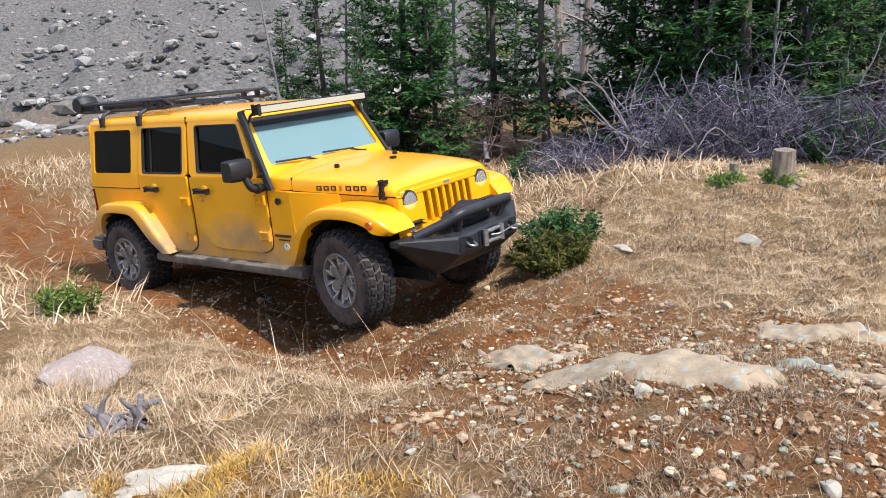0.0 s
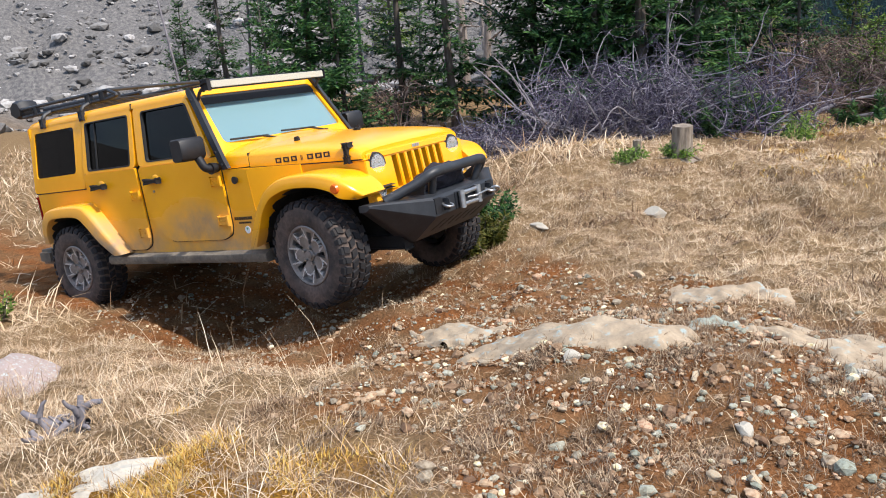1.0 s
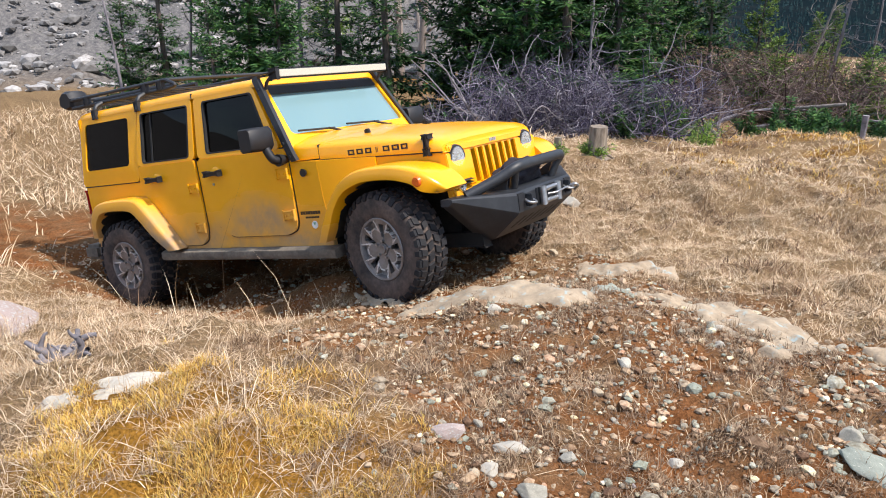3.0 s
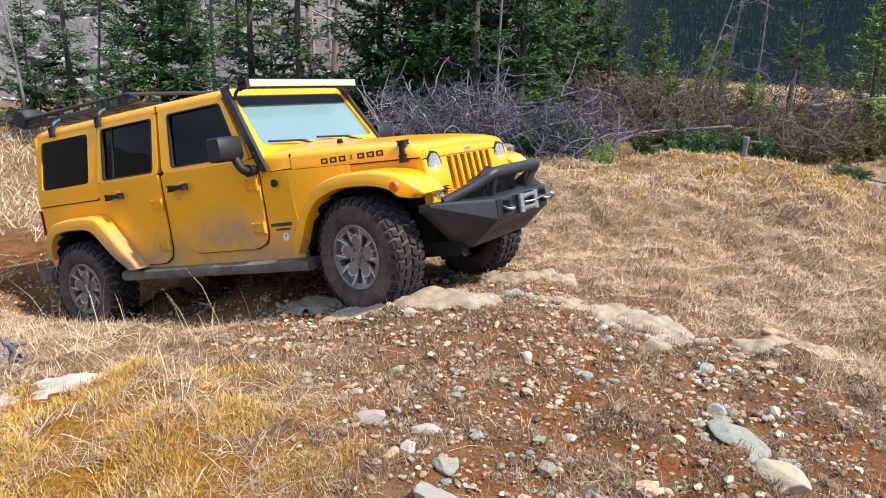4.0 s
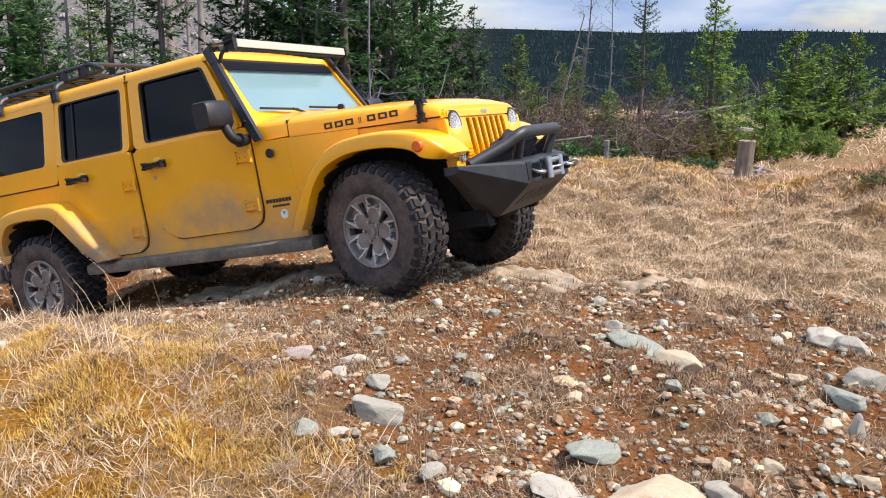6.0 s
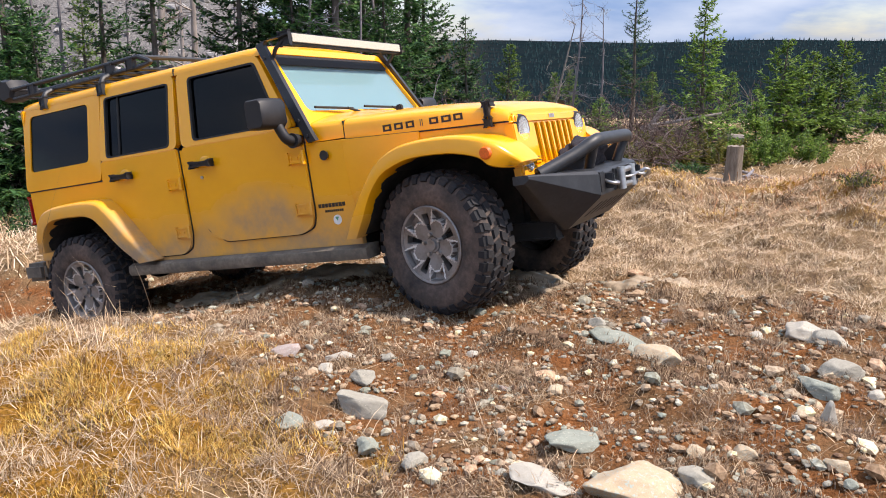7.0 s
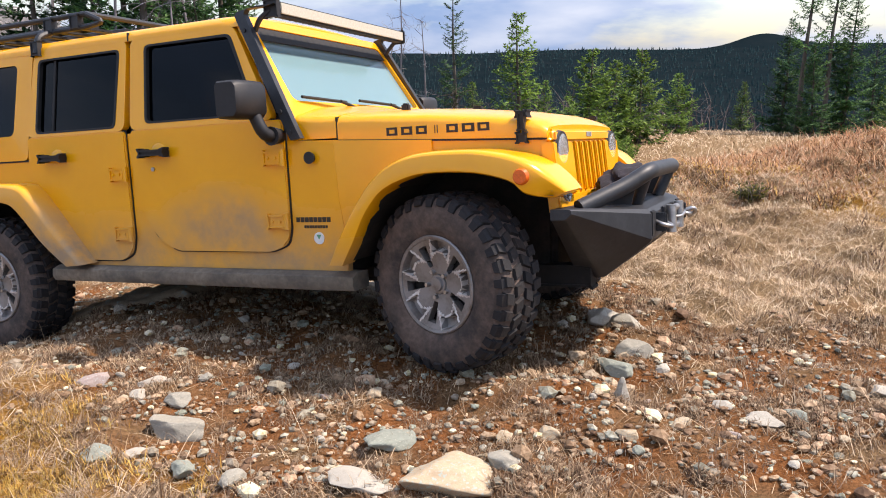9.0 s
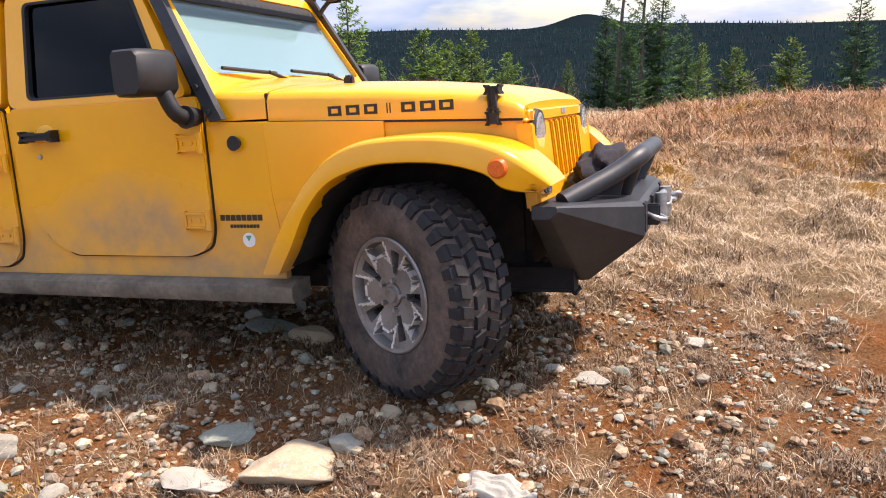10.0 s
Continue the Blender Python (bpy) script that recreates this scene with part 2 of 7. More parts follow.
def height(x, y):
    """The lie of the land, without its fine relief."""
    x, y = np.asarray(x, float), np.asarray(y, float)
    near = BASE[0] + BASE[1] * np.clip(x, -14, 8) + BASE[2] * np.clip(y, -8, 12)
    for cx, cy, r, h in MOUNDS + HUMMOCKS:
        near = near + h * np.exp(-((x - cx) ** 2 + (y - cy) ** 2) / (2 * r * r))
    d = np.hypot(x - 1.5, y + 3)
    yaw = np.degrees(np.arctan2(-(x - 1.5), y + 3))
    hill = smooth(34, 58, yaw) * (1 - smooth(150, 175, yaw))
    scree = -1.3 + 6.6 * smooth(24, 60, d) + 0.012 * np.clip(d - 60, 0, 300)
    drop = -1.1 - 60 * smooth(18, 330, d) + 92 * smooth(550, 2700, d) * (0.95 + 0.09 * np.sin(x / 520 + 1.0) + 0.04 * np.cos(x / 130 + y / 400))
    far = hill * scree + (1 - hill) * drop
    knoll = 42 * np.exp(-((yaw - 5.0) ** 2) / 5.0) * smooth(2300, 2900, d)
    k = smooth(12, 20, d)
    return near * (1 - k) + (far + knoll) * k


TRACK = ((-16, -6.0), (-11, -4.0), (-7.5, -2.0), (-5.0, -0.8), (-2.6, -0.2), (0.0, -0.2), (2.2, -0.7), (3.4, -0.9))


def track_distance(x, y):
    best = np.full(np.shape(x), 99.0)
    for (ax, ay), (bx, by) in zip(TRACK, TRACK[1:]):
        t = np.clip(((x - ax) * (bx - ax) + (y - ay) * (by - ay)) / ((bx - ax) ** 2 + (by - ay) ** 2), 0, 1)
        best = np.minimum(best, np.hypot(x - ax - t * (bx - ax), y - ay - t * (by - ay)))
    return best


def soil(x, y):
    """How bare the ground is, 0 to 1."""
    a = 1 - smooth(0.75, 1.75, track_distance(x, y) + 0.35 * ripple(x, y, 1.3, 11))
    b = 1 - smooth(0.75, 1.25, np.hypot((x - 1.1) / 2.0, (y + 1.05) / 1.05) + 0.15 * ripple(x, y, 0.8, 12))
    return np.clip(np.maximum(a, b) * (0.78 + 0.4 * ripple(x, y, 0.45, 13)), 0, 1)


def moss(x, y):
    a = 1 - smooth(0.5, 1.15, np.hypot((x + 0.35) / 1.25, (y + 2.55) / 0.85) + 0.25 * ripple(x, y, 0.6, 14))
    b = smooth(3.6, 4.6, y + 0.25 * x) * smooth(0.05, 0.7, ripple(x, y, 1.7, 15)) * (1 - smooth(9, 14, y))
    return np.clip(a + b, 0, 1)


def scree(x, y):
    d = np.hypot(x - 1.5, y + 3)
    yaw = np.degrees(np.arctan2(-(x - 1.5), y + 3))
    return smooth(22, 27, d + 2 * ripple(x, y, 7, 16)) * smooth(36, 46, yaw) * (1 - smooth(150, 175, yaw))


def surface(x, y):
    """The ground with its tussocks and ruts."""
    x, y = np.asarray(x, float), np.asarray(y, float)
    d = np.hypot(x + 1, y + 0.5)
    near = 1 - smooth(14, 30, d)
    s = soil(x, y)
    fine = (0.040 * ripple(x, y, 0.60, 21) + 0.022 * ripple(x, y, 0.26, 22)) * (1 - 0.6 * s) + 0.05 * ripple(x, y, 1.5, 26) * (1 - s) * smooth(0.9, 2.6, y + 0.15 * x) + 0.011 * ripple(x, y, 0.14, 23)
    rough = scree(x, y) * (0.5 * ripple(x, y, 6, 24) + 0.25 * ripple(x, y, 2.2, 25))
    return height(x, y) + near * fine + rough


def ground_z(x, y):
    return float(surface(x, y))


def axis(c0, c1, step, far, grow=1.07):
    mid = list(np.arange(c0, c1 + 1e-6, step))
    lo, hi, s = [], [], step
    p, q = c0, c1
    while p > -far or q < far:
        s *= grow
        p -= s
        q += s
        lo.append(p)
        hi.append(q)
    return np.array(lo[::-1] + mid + hi)


def ground_material():
    m, nt, b = material("ground_cover")
    at = nt.nodes.new("ShaderNodeAttribute")
    at.attribute_name = "cover"
    sep = nt.nodes.new("ShaderNodeSeparateColor")
    nt.links.new(at.outputs["Color"], sep.inputs[0])
    big, mid, fine = noise_of(nt, 0.8, 6), noise_of(nt, 7, 6, 0.7), noise_of(nt, 70, 5, 0.75)
    fibre = noise_of(nt, 45, 5, 0.7, stretch=(1, 0.25, 1))
    # dark thatch tones, deepened to put the shadows between blades into the colour
    straw = mix(nt, mid, ramp(nt, fibre, ((0.3, (0.040, 0.024, 0.013)), (0.7, (0.30, 0.205, 0.110)))), ramp(nt, fine, ((0.3, (0.050, 0.028, 0.015)), (0.7, (0.36, 0.245, 0.135)))))
    dirt = mix(nt, grey(nt, mid, 0.35, 0.65), ramp(nt, fine, ((0.3, (0.028, 0.012, 0.006)), (0.7, (0.20, 0.088, 0.036)))), ramp(nt, fine, ((0.3, (0.09, 0.030, 0.010)), (0.7, (0.36, 0.148, 0.055)))))
    mossy = ramp(nt, fine, ((0.3, (0.050, 0.024, 0.007)), (0.7, (0.40, 0.20, 0.035))))
    rock = mix(nt, grey(nt, mid, 0.4, 0.62), ramp(nt, fine, ((0.3, (0.040, 0.039, 0.040)), (0.7, (0.155, 0.15, 0.15)))), ramp(nt, fine, ((0.35, (0.09, 0.083, 0.078)), (0.65, (0.28, 0.265, 0.25)))))
    # far forest floor: near-black blue puts tree shade and distance haze into the colour
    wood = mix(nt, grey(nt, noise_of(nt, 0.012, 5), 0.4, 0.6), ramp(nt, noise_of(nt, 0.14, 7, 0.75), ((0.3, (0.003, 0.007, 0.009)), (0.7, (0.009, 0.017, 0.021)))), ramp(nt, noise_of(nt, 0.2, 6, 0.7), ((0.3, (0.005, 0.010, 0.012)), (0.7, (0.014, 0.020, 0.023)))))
    c = mix(nt, sep.outputs[0], straw, dirt)
    c = mix(nt, sep.outputs[1], c, mossy)
    c = mix(nt, sep.outputs[2], c, rock)
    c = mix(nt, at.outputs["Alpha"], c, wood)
    nt.links.new(c, b.inputs["Base Color"])
    b.inputs["Roughness"].default_value = 0.95
    b.inputs["Specular IOR Level"].default_value = 0.0
    bump(nt, b, mix(nt, 0.5, fine, mid), 0.9, 0.03)
    return m


def build_ground():
    xs, ys = axis(-6.5, 4.2, 0.055, 3600), axis(-3.4, 4.6, 0.055, 3600)
    X, Y = np.meshgrid(xs, ys)
    Z = surface(X, Y)
    n, m = X.shape
    idx = np.arange(n * m).reshape(n, m)
    f = np.stack([idx[:-1, :-1], idx[:-1, 1:], idx[1:, 1:], idx[1:, :-1]], -1).reshape(-1, 4)
    me = bpy.data.meshes.new("ground")
    me.from_pydata(np.stack([X, Y, Z], -1).reshape(-1, 3).tolist(), [], f.tolist())
    me.polygons.foreach_set("use_smooth", np.ones(len(f), bool))
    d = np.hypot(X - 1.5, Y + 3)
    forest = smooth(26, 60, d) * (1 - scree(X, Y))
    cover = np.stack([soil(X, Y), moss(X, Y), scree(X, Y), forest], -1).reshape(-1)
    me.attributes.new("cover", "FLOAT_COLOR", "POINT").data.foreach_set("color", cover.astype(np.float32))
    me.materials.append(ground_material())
    return tagged(new("ground", me), "hillside of dry grass, red soil and gravel above a valley", "ground", kind="structure")


build_ground()

# ---- rocks and stones ----
def stone_material(name, a, b, lichen=(0.30, 0.36, 0.34), amount=0.62):
    m, nt, bs = material(name)
    f1, f2, f3 = noise_of(nt, 6, 6, 0.65), noise_of(nt, 45, 5, 0.7), noise_of(nt, 14, 5, 0.6)
    c = mix(nt, f1, ramp(nt, f2, ((0.3, tuple(k * 0.65 for k in a)), (0.7, a))), ramp(nt, f2, ((0.3, tuple(k * 0.75 for k in b)), (0.7, b))))
    c = mix(nt, grey(nt, f3, amount, amount + 0.08), c, lichen)
    nt.links.new(c, bs.inputs["Base Color"])
    bs.inputs["Roughness"].default_value = 0.85
    bump(nt, bs, mix(nt, 0.5, f2, f3), 0.5, 0.012)
    return m


TAN = stone_material("tan_rock", (0.42, 0.29, 0.17), (0.66, 0.53, 0.36), (0.36, 0.42, 0.37), 0.55)
GREY = stone_material("grey_rock", (0.24, 0.225, 0.18), (0.50, 0.465, 0.38), (0.60, 0.55, 0.43))
BLUE = stone_material("blue_grey_rock", (0.17, 0.185, 0.15), (0.42, 0.445, 0.37), (0.64, 0.60, 0.48))
BEDROCK = stone_material("worn_bedrock", (0.20, 0.14, 0.085), (0.58, 0.47, 0.33), (0.30, 0.35, 0.33), 0.58)
PALE = stone_material("pale_rock", (0.38, 0.345, 0.28), (0.60, 0.55, 0.46), (0.36, 0.39, 0.36))
PINK = stone_material("pinkish_rock", (0.33, 0.26, 0.23), (0.48, 0.38, 0.34), (0.42, 0.43, 0.40), 0.55)
m_, nt_, b_ = material("mixed_gravel")
nt_.links.new(mix(nt_, grey(nt_, noise_of(nt_, 60, 4), 0.3, 0.7), ramp(nt_, island(nt_), ((0.0, (0.15, 0.08, 0.042)), (0.25, (0.33, 0.22, 0.13)), (0.5, (0.58, 0.44, 0.29)), (0.7, (0.34, 0.30, 0.23)), (0.85, (0.30, 0.34, 0.28)), (1.0, (0.80, 0.73, 0.60)))), (0.2, 0.16, 0.12), "OVERLAY"), b_.inputs["Base Color"])
b_.inputs["Roughness"].default_value = 0.85
GRAVEL = m_
m_, nt_, b_ = material("scree_stone")
nt_.links.new(mix(nt_, grey(nt_, noise_of(nt_, 9, 5), 0.3, 0.7), ramp(nt_, island(nt_), ((0.0, (0.10, 0.095, 0.09)), (0.5, (0.24, 0.23, 0.22)), (1.0, (0.52, 0.50, 0.48)))), (0.25, 0.24, 0.23), "OVERLAY"), b_.inputs["Base Color"])
b_.inputs["Roughness"].default_value = 0.9
SCREE_STONE = m_


def rock_mesh(name, seed, flat=0.6, sharp=0.35, sub=3):
    """A boulder of unit radius: cut by a few planes and roughened."""
    r = random.Random(seed)
    bm = bmesh.new()
    bmesh.ops.create_icosphere(bm, subdivisions=sub, radius=1)
    cuts = [(Vector((r.gauss(0, 1), r.gauss(0, 1), r.gauss(0, 0.7))).normalized(), r.uniform(0.45, 0.80)) for _ in range(13)]
    off = Vector((seed * 3.1, seed * 1.7, 0))
    for v in bm.verts:
        c = v.co.copy()
        for n, d in cuts:
            k = c.dot(n) - d
            if k > 0:
                c -= n * k * 0.97
        c *= 1 + 0.12 * noise.noise(c * 1.6 + off) + 0.05 * noise.noise(c * 4 + off)
        v.co = Vector((c.x, c.y, c.z * flat))
    me = bpy.data.meshes.new(name)
    bm.to_mesh(me)
    bm.free()
    return me


def rock(x, y, w, tall, mat, label, turn=0, long=1.0, seed=1, sink=0.3, name="rock", tilt=0, group=""):
    me = rock_mesh(name, seed, 0.75, 0.4, 4)
    me.materials.append(mat)
    for p in me.polygons:
        p.use_smooth = True
    ob = new(name, me)
    z = ground_z(x, y)
    ob.matrix_world = pose(x, y, z + tall * (0.5 - sink), tilt, 0, turn) @ Matrix.Diagonal((w / 2 * long, w / 2 / long ** 0.5, tall / 2 / 0.75, 1))
    return tagged(ob, label, "rock", group)


for x, y, w, tall, mat, label, turn, long in (
    (0.39, -1.74, 0.27, 0.16, GREY, "angular grey rock in the gravel", 20, 1.15), (1.22, -1.47, 0.22, 0.07, BLUE, "flat greenish-grey stone lying on the soil", 35, 1.5),
    (1.53, -1.63, 0.38, 0.20, TAN, "large tan rock with grey lichen patches", 5, 1.1), (1.27, -1.76, 0.26, 0.09, PALE, "flat pale stone in the gravel", 10, 1.3),
    (0.63, -1.94, 0.12, 0.09, BLUE, "small blue-grey stone on red soil", 0, 1.1), (0.41, -1.95, 0.11, 0.07, PALE, "small pale stone on red soil", 40, 1.1), (0.34, -2.06, 0.16, 0.05, BLUE, "flat grey stone half buried in soil", 10, 1.3),
    (1.69, -1.48, 0.14, 0.10, GREY, "rounded grey stone beside the track", 60, 1.2), (1.93, -0.79, 0.11, 0.20, PALE, "upright cream-coloured stone standing in the gravel", 70, 0.9),
    (1.16, -0.57, 0.25, 0.14, TAN, "smooth cream-coloured rock on the track", -25, 1.35), (0.80, -0.34, 0.32, 0.09, BLUE, "flat dark blue-grey slab of stone", -15, 1.5), (0.66, -0.22, 0.13, 0.10, GREY, "dark grey stone behind the slab", 0, 1.0), (0.98, -0.47, 0.10, 0.06, BLUE, "small blue-green stone beside the slab", 10, 1.0), (1.08, -0.40, 0.10, 0.06, BLUE, "small blue-green stone beside the slab", 50, 1.1),
    (1.85, -0.25, 0.20, 0.13, GREY, "grey rock among loose gravel", 30, 1.1), (1.83, -0.46, 0.20, 0.10, BLUE, "grey-green rock among loose gravel", -20, 1.4), (1.56, 0.27, 0.22, 0.12, PALE, "pale angular rock beside the track", 20, 1.2), (1.70, 0.20, 0.24, 0.14, GREY, "grey angular rock beside the track", -30, 1.2),
    (2.48, -0.76, 0.19, 0.09, PALE, "pale angular stone in dry grass", 15, 1.4), (2.60, -0.64, 0.13, 0.07, BLUE, "grey-green stone in dry grass", -30, 1.2), (2.32, -0.74, 0.09, 0.06, PALE, "small pale stone in the gravel", 0, 1.0), (2.20, -0.95, 0.11, 0.07, TAN, "tan stone in the gravel", 50, 1.3),
    (1.18, -0.66, 0.0, 0.0, TAN, "", 0, 1), (-3.75, 2.40, 0.27, 0.17, PALE, "pale rounded rock in flattened grass", 20, 1.2), (-2.47, 0.99, 0.12, 0.08, TAN, "small tan rock on the bank", 0, 1.2), (-4.26, 1.43, 0.18, 0.08, PALE, "pale flat rock at the track edge", 30, 1.5),
    (-0.33, -0.50, 0.10, 0.06, PALE, "pale stone on the red soil", 0, 1.2), (-0.19, -0.81, 0.08, 0.06, TAN, "tan pebble on the red soil", 0, 1.1), (-0.04, -1.45, 0.14, 0.07, PALE, "pale stone at the edge of the grass", 30, 1.5), (0.22, -1.56, 0.15, 0.10, GREY, "grey stone at the edge of the grass", 10, 1.2), (0.05, -1.62, 0.09, 0.06, PALE, "small pale stone at the edge of the grass", 70, 1.2),
    (-3.5, -3.02, 0.80, 0.34, PINK, "broad pinkish-grey boulder sunk in dry grass", 25, 1.4), (2.9, -0.30, 0.14, 0.08, PALE, "pale stone in dry grass", 30, 1.3), (2.05, -1.15, 0.10, 0.06, TAN, "tan stone on the soil", 12, 1.2), (0.95, -1.15, 0.10, 0.05, TAN, "small tan stone on the soil", 80, 1.4), (1.75, -1.20, 0.10, 0.08, TAN, "ochre stone on the red soil", 20, 1.1), (1.62, -1.32, 0.09, 0.07, TAN, "ochre stone on the red soil", 0, 1.1),
):
    if w:
        rock(x, y, w * 0.9, tall * 0.8, mat, label, turn, long, seed=int(abs(x * 97 + y * 31)) + 2)


def slab(x, y, w, l, tall, turn, label, mat=BEDROCK, seed=1):
    """Bedrock worn smooth that breaks through the soil."""
    bm = bmesh.new()
    n = 44
    bmesh.ops.create_grid(bm, x_segments=n, y_segments=n, size=1)
    c, s = math.cos(radians(turn)), math.sin(radians(turn))
    for v in bm.verts:
        u, q = v.co.x, v.co.y
        r = math.hypot(u, q) * (1 + 0.25 * noise.noise(Vector((u * 1.6, q * 1.6, seed))) + 0.30 * noise.noise(Vector((u * 4, q * 4, seed))))
        px, py = x + (u * w / 2) * c - (q * l / 2) * s, y + (u * w / 2) * s + (q * l / 2) * c
        top = 0.6 * tall * (1 - smooth(0.45, 1.0, r)) ** 0.8 - 0.05 * smooth(0.85, 1.15, r)
        top += 0.040 * noise.noise(Vector((px * 5, py * 5, seed))) + 0.022 * noise.noise(Vector((px * 14, py * 14, seed)))
        step = 0.018 * math.floor((u * 0.7 + q + 0.4 * noise.noise(Vector((u * 2, q * 2, seed + 9)))) * 2.5)
        v.co = Vector((px, py, float(height(px, py)) + top + step * (1 - smooth(0.6, 0.95, r)) * 0.5))
    me = bpy.data.meshes.new("rock_slab")
    bm.to_mesh(me)
    bm.free()
    me.materials.append(mat)
    for p in me.polygons:
        p.use_smooth = True
    return tagged(new("rock_slab", me), label, "rock", "bedrock slabs in the track")


slab(-1.50, -0.36, 1.25, 0.55, 0.10, 35, "tan bedrock slab with blue-green stain", seed=3)
slab(-1.70, 1.02, 0.75, 0.45, 0.07, 40, "worn tan bedrock showing through soil", seed=5)
slab(-0.42, 0.62, 1.25, 0.55, 0.08, -8, "long worn tan bedrock slab in the track", seed=8)
slab(-0.95, 0.45, 0.45, 0.30, 0.05, 20, "small worn tan bedrock patch", seed=9)
slab(0.42, 0.98, 0.62, 0.34, 0.06, 20, "worn tan bedrock patch at the track edge", seed=12)
slab(-1.15, 0.30, 0.35, 0.25, 0.05, 70, "small blue-grey bedrock patch", BLUE, seed=14)
slab(-2.45, -0.55, 0.7, 0.35, 0.06, 25, "low tan bedrock ledge at the track edge", seed=17)
slab(-1.28, -2.66, 0.75, 0.22, 0.08, 84, "chalky pale ledge under the grass edge", PALE, seed=19)
slab(2.22, -1.62, 0.34, 0.13, 0.05, -10, "bleached white flaky stone in dry grass", PALE, seed=23)

# loose stones that can be told apart, on shared meshes
STONES = []
for k, mat in enumerate((TAN, GREY, BLUE, PALE, TAN, PALE, PINK, GREY)):
    me = rock_mesh("stone", 60 + k, 0.62, 0.4, 2)
    me.materials.append(mat)
    STONES.append(me)
made = 0
while made < 290:
    x, y = rng.uniform(-1.9, 3.2), rng.uniform(-2.1, 1.0)
    if rng.random() > soil(x, y) ** 1.5 or (x < -0.6 and rng.random() < 0.6):
        continue
    r = 0.0165 * math.exp(rng.normal(0, 0.48))
    ob = new("stone", STONES[made % len(STONES)])
    kind = ("tan", "grey", "blue-grey", "pale", "tan", "pale", "pinkish", "grey")[made % len(STONES)]
    ob.matrix_world = pose(x, y, ground_z(x, y) + r * 0.25, rng.uniform(-15, 15), rng.uniform(-15, 15), rng.uniform(0, 360)) @ Matrix.Diagonal((r * rng.uniform(0.9, 1.6), r * rng.uniform(0.7, 1.1), r, 1))
    tagged(ob, f"small {kind} stone loose on the red soil", "stone", "loose stones on the track")
    made += 1


def scatter(name, mat, pts, radii, label, seed, parts=6, flat=0.65):
    """Many small stones as one object."""
    r = np.random.default_rng(seed)
    protos = []
    for k in range(parts):
        bm = bmesh.new()
        bmesh.ops.create_icosphere(bm, subdivisions=1, radius=1)
        v = np.array([q.co for q in bm.verts])
        f = np.array([[q.index for q in p.verts] for p in bm.faces])
        bm.free()
        v = v * (1 + r.uniform(-0.3, 0.22, (len(v), 1)))
        v[:, 2] *= flat
        protos.append((v, f))
    V, F, base = [], [], 0
    which = r.integers(0, parts, len(pts))
    ang = r.uniform(0, 2 * np.pi, len(pts))
    st = r.uniform(0.8, 1.5, len(pts))
    for k in range(parts):
        i = np.where(which == k)[0]
        v, f = protos[k]
        c, s = np.cos(ang[i])[:, None], np.sin(ang[i])[:, None]
        vx, vy = v[None, :, 0] * st[i][:, None], v[None, :, 1]
        P = np.stack([(vx * c - vy * s) * radii[i][:, None] + pts[i, 0:1], (vx * s + vy * c) * radii[i][:, None] + pts[i, 1:2], v[None, :, 2] * radii[i][:, None] + pts[i, 2:3]], -1)
        V.append(P.reshape(-1, 3))
        F.append((f[None] + (np.arange(len(i)) * len(v))[:, None, None] + base).reshape(-1, 3))
        base += len(i) * len(v)
    V, F = np.vstack(V), np.vstack(F)
    me = bpy.data.meshes.new(name)
    me.from_pydata(V.tolist(), [], F.tolist())
    me.materials.append(mat)
    return tagged(new(name, me), label, "gravel", kind="stuff")


def spread(n, x0, x1, y0, y1, keep):
    p = np.stack([rng.uniform(x0, x1, n), rng.uniform(y0, y1, n)], -1)
    return p[rng.random(n) < keep(p[:, 0], p[:, 1])]


def gravel():
    p = np.stack([rng.uniform(-7, 3.6, 90000), rng.uniform(-2.4, 2.2, 90000)], -1)
    k = soil(p[:, 0], p[:, 1])
    p = p[rng.random(len(p)) < k ** 1.3 * np.where(p[:, 0] < -3, 0.25, 0.62)][:15000]
    r = 0.0085 * np.exp(rng.normal(0, 0.5, len(p)))
    z = surface(p[:, 0], p[:, 1]) + r * 0.25
    scatter("gravel", GRAVEL, np.column_stack([p, z]), r, "mixed pebbles and gravel strewn over red soil", 31)
    p = spread(9000, -2.0, 3.4, -2.0, 1.1, lambda x, y: soil(x, y) ** 1.2 * np.clip(0.25 + 0.9 * ripple(x, y, 0.7, 33), 0.03, 1))[:3200]
    r = 0.0115 * np.exp(rng.normal(0, 0.42, len(p)))
    scatter("pebbles", GRAVEL, np.column_stack([p, surface(p[:, 0], p[:, 1]) + r * 0.3]), r, "tan, grey and pale pebbles pressed into red soil", 34)
    yaw, d = np.radians(rng.uniform(42, 112, 12000)), 23 + 40 * rng.random(12000) ** 1.2
    x, y = 1.5 - d * np.sin(yaw), -3 + d * np.cos(yaw)
    r = 0.060 * np.exp(rng.normal(0, 0.7, len(x)))
    scatter("scree", SCREE_STONE, np.column_stack([x, y, surface(x, y) + r * 0.2]), r, "grey stones covering the quarried slope", 32)


gravel()

# ---- grass, moss and bracken ----
def blade_material(name, stops, rough=0.8):
    m, nt, b = material(name)
    c = ramp(nt, island(nt), stops)
    nt.links.new(mix(nt, grey(nt, noise_of(nt, 1.7, 4), 0.3, 0.7), c, mix(nt, 0.45, c, (0.16, 0.085, 0.04))), b.inputs["Base Color"])
    b.inputs["Roughness"].default_value = rough
    b.inputs["Specular IOR Level"].default_value = 0.25
    return m


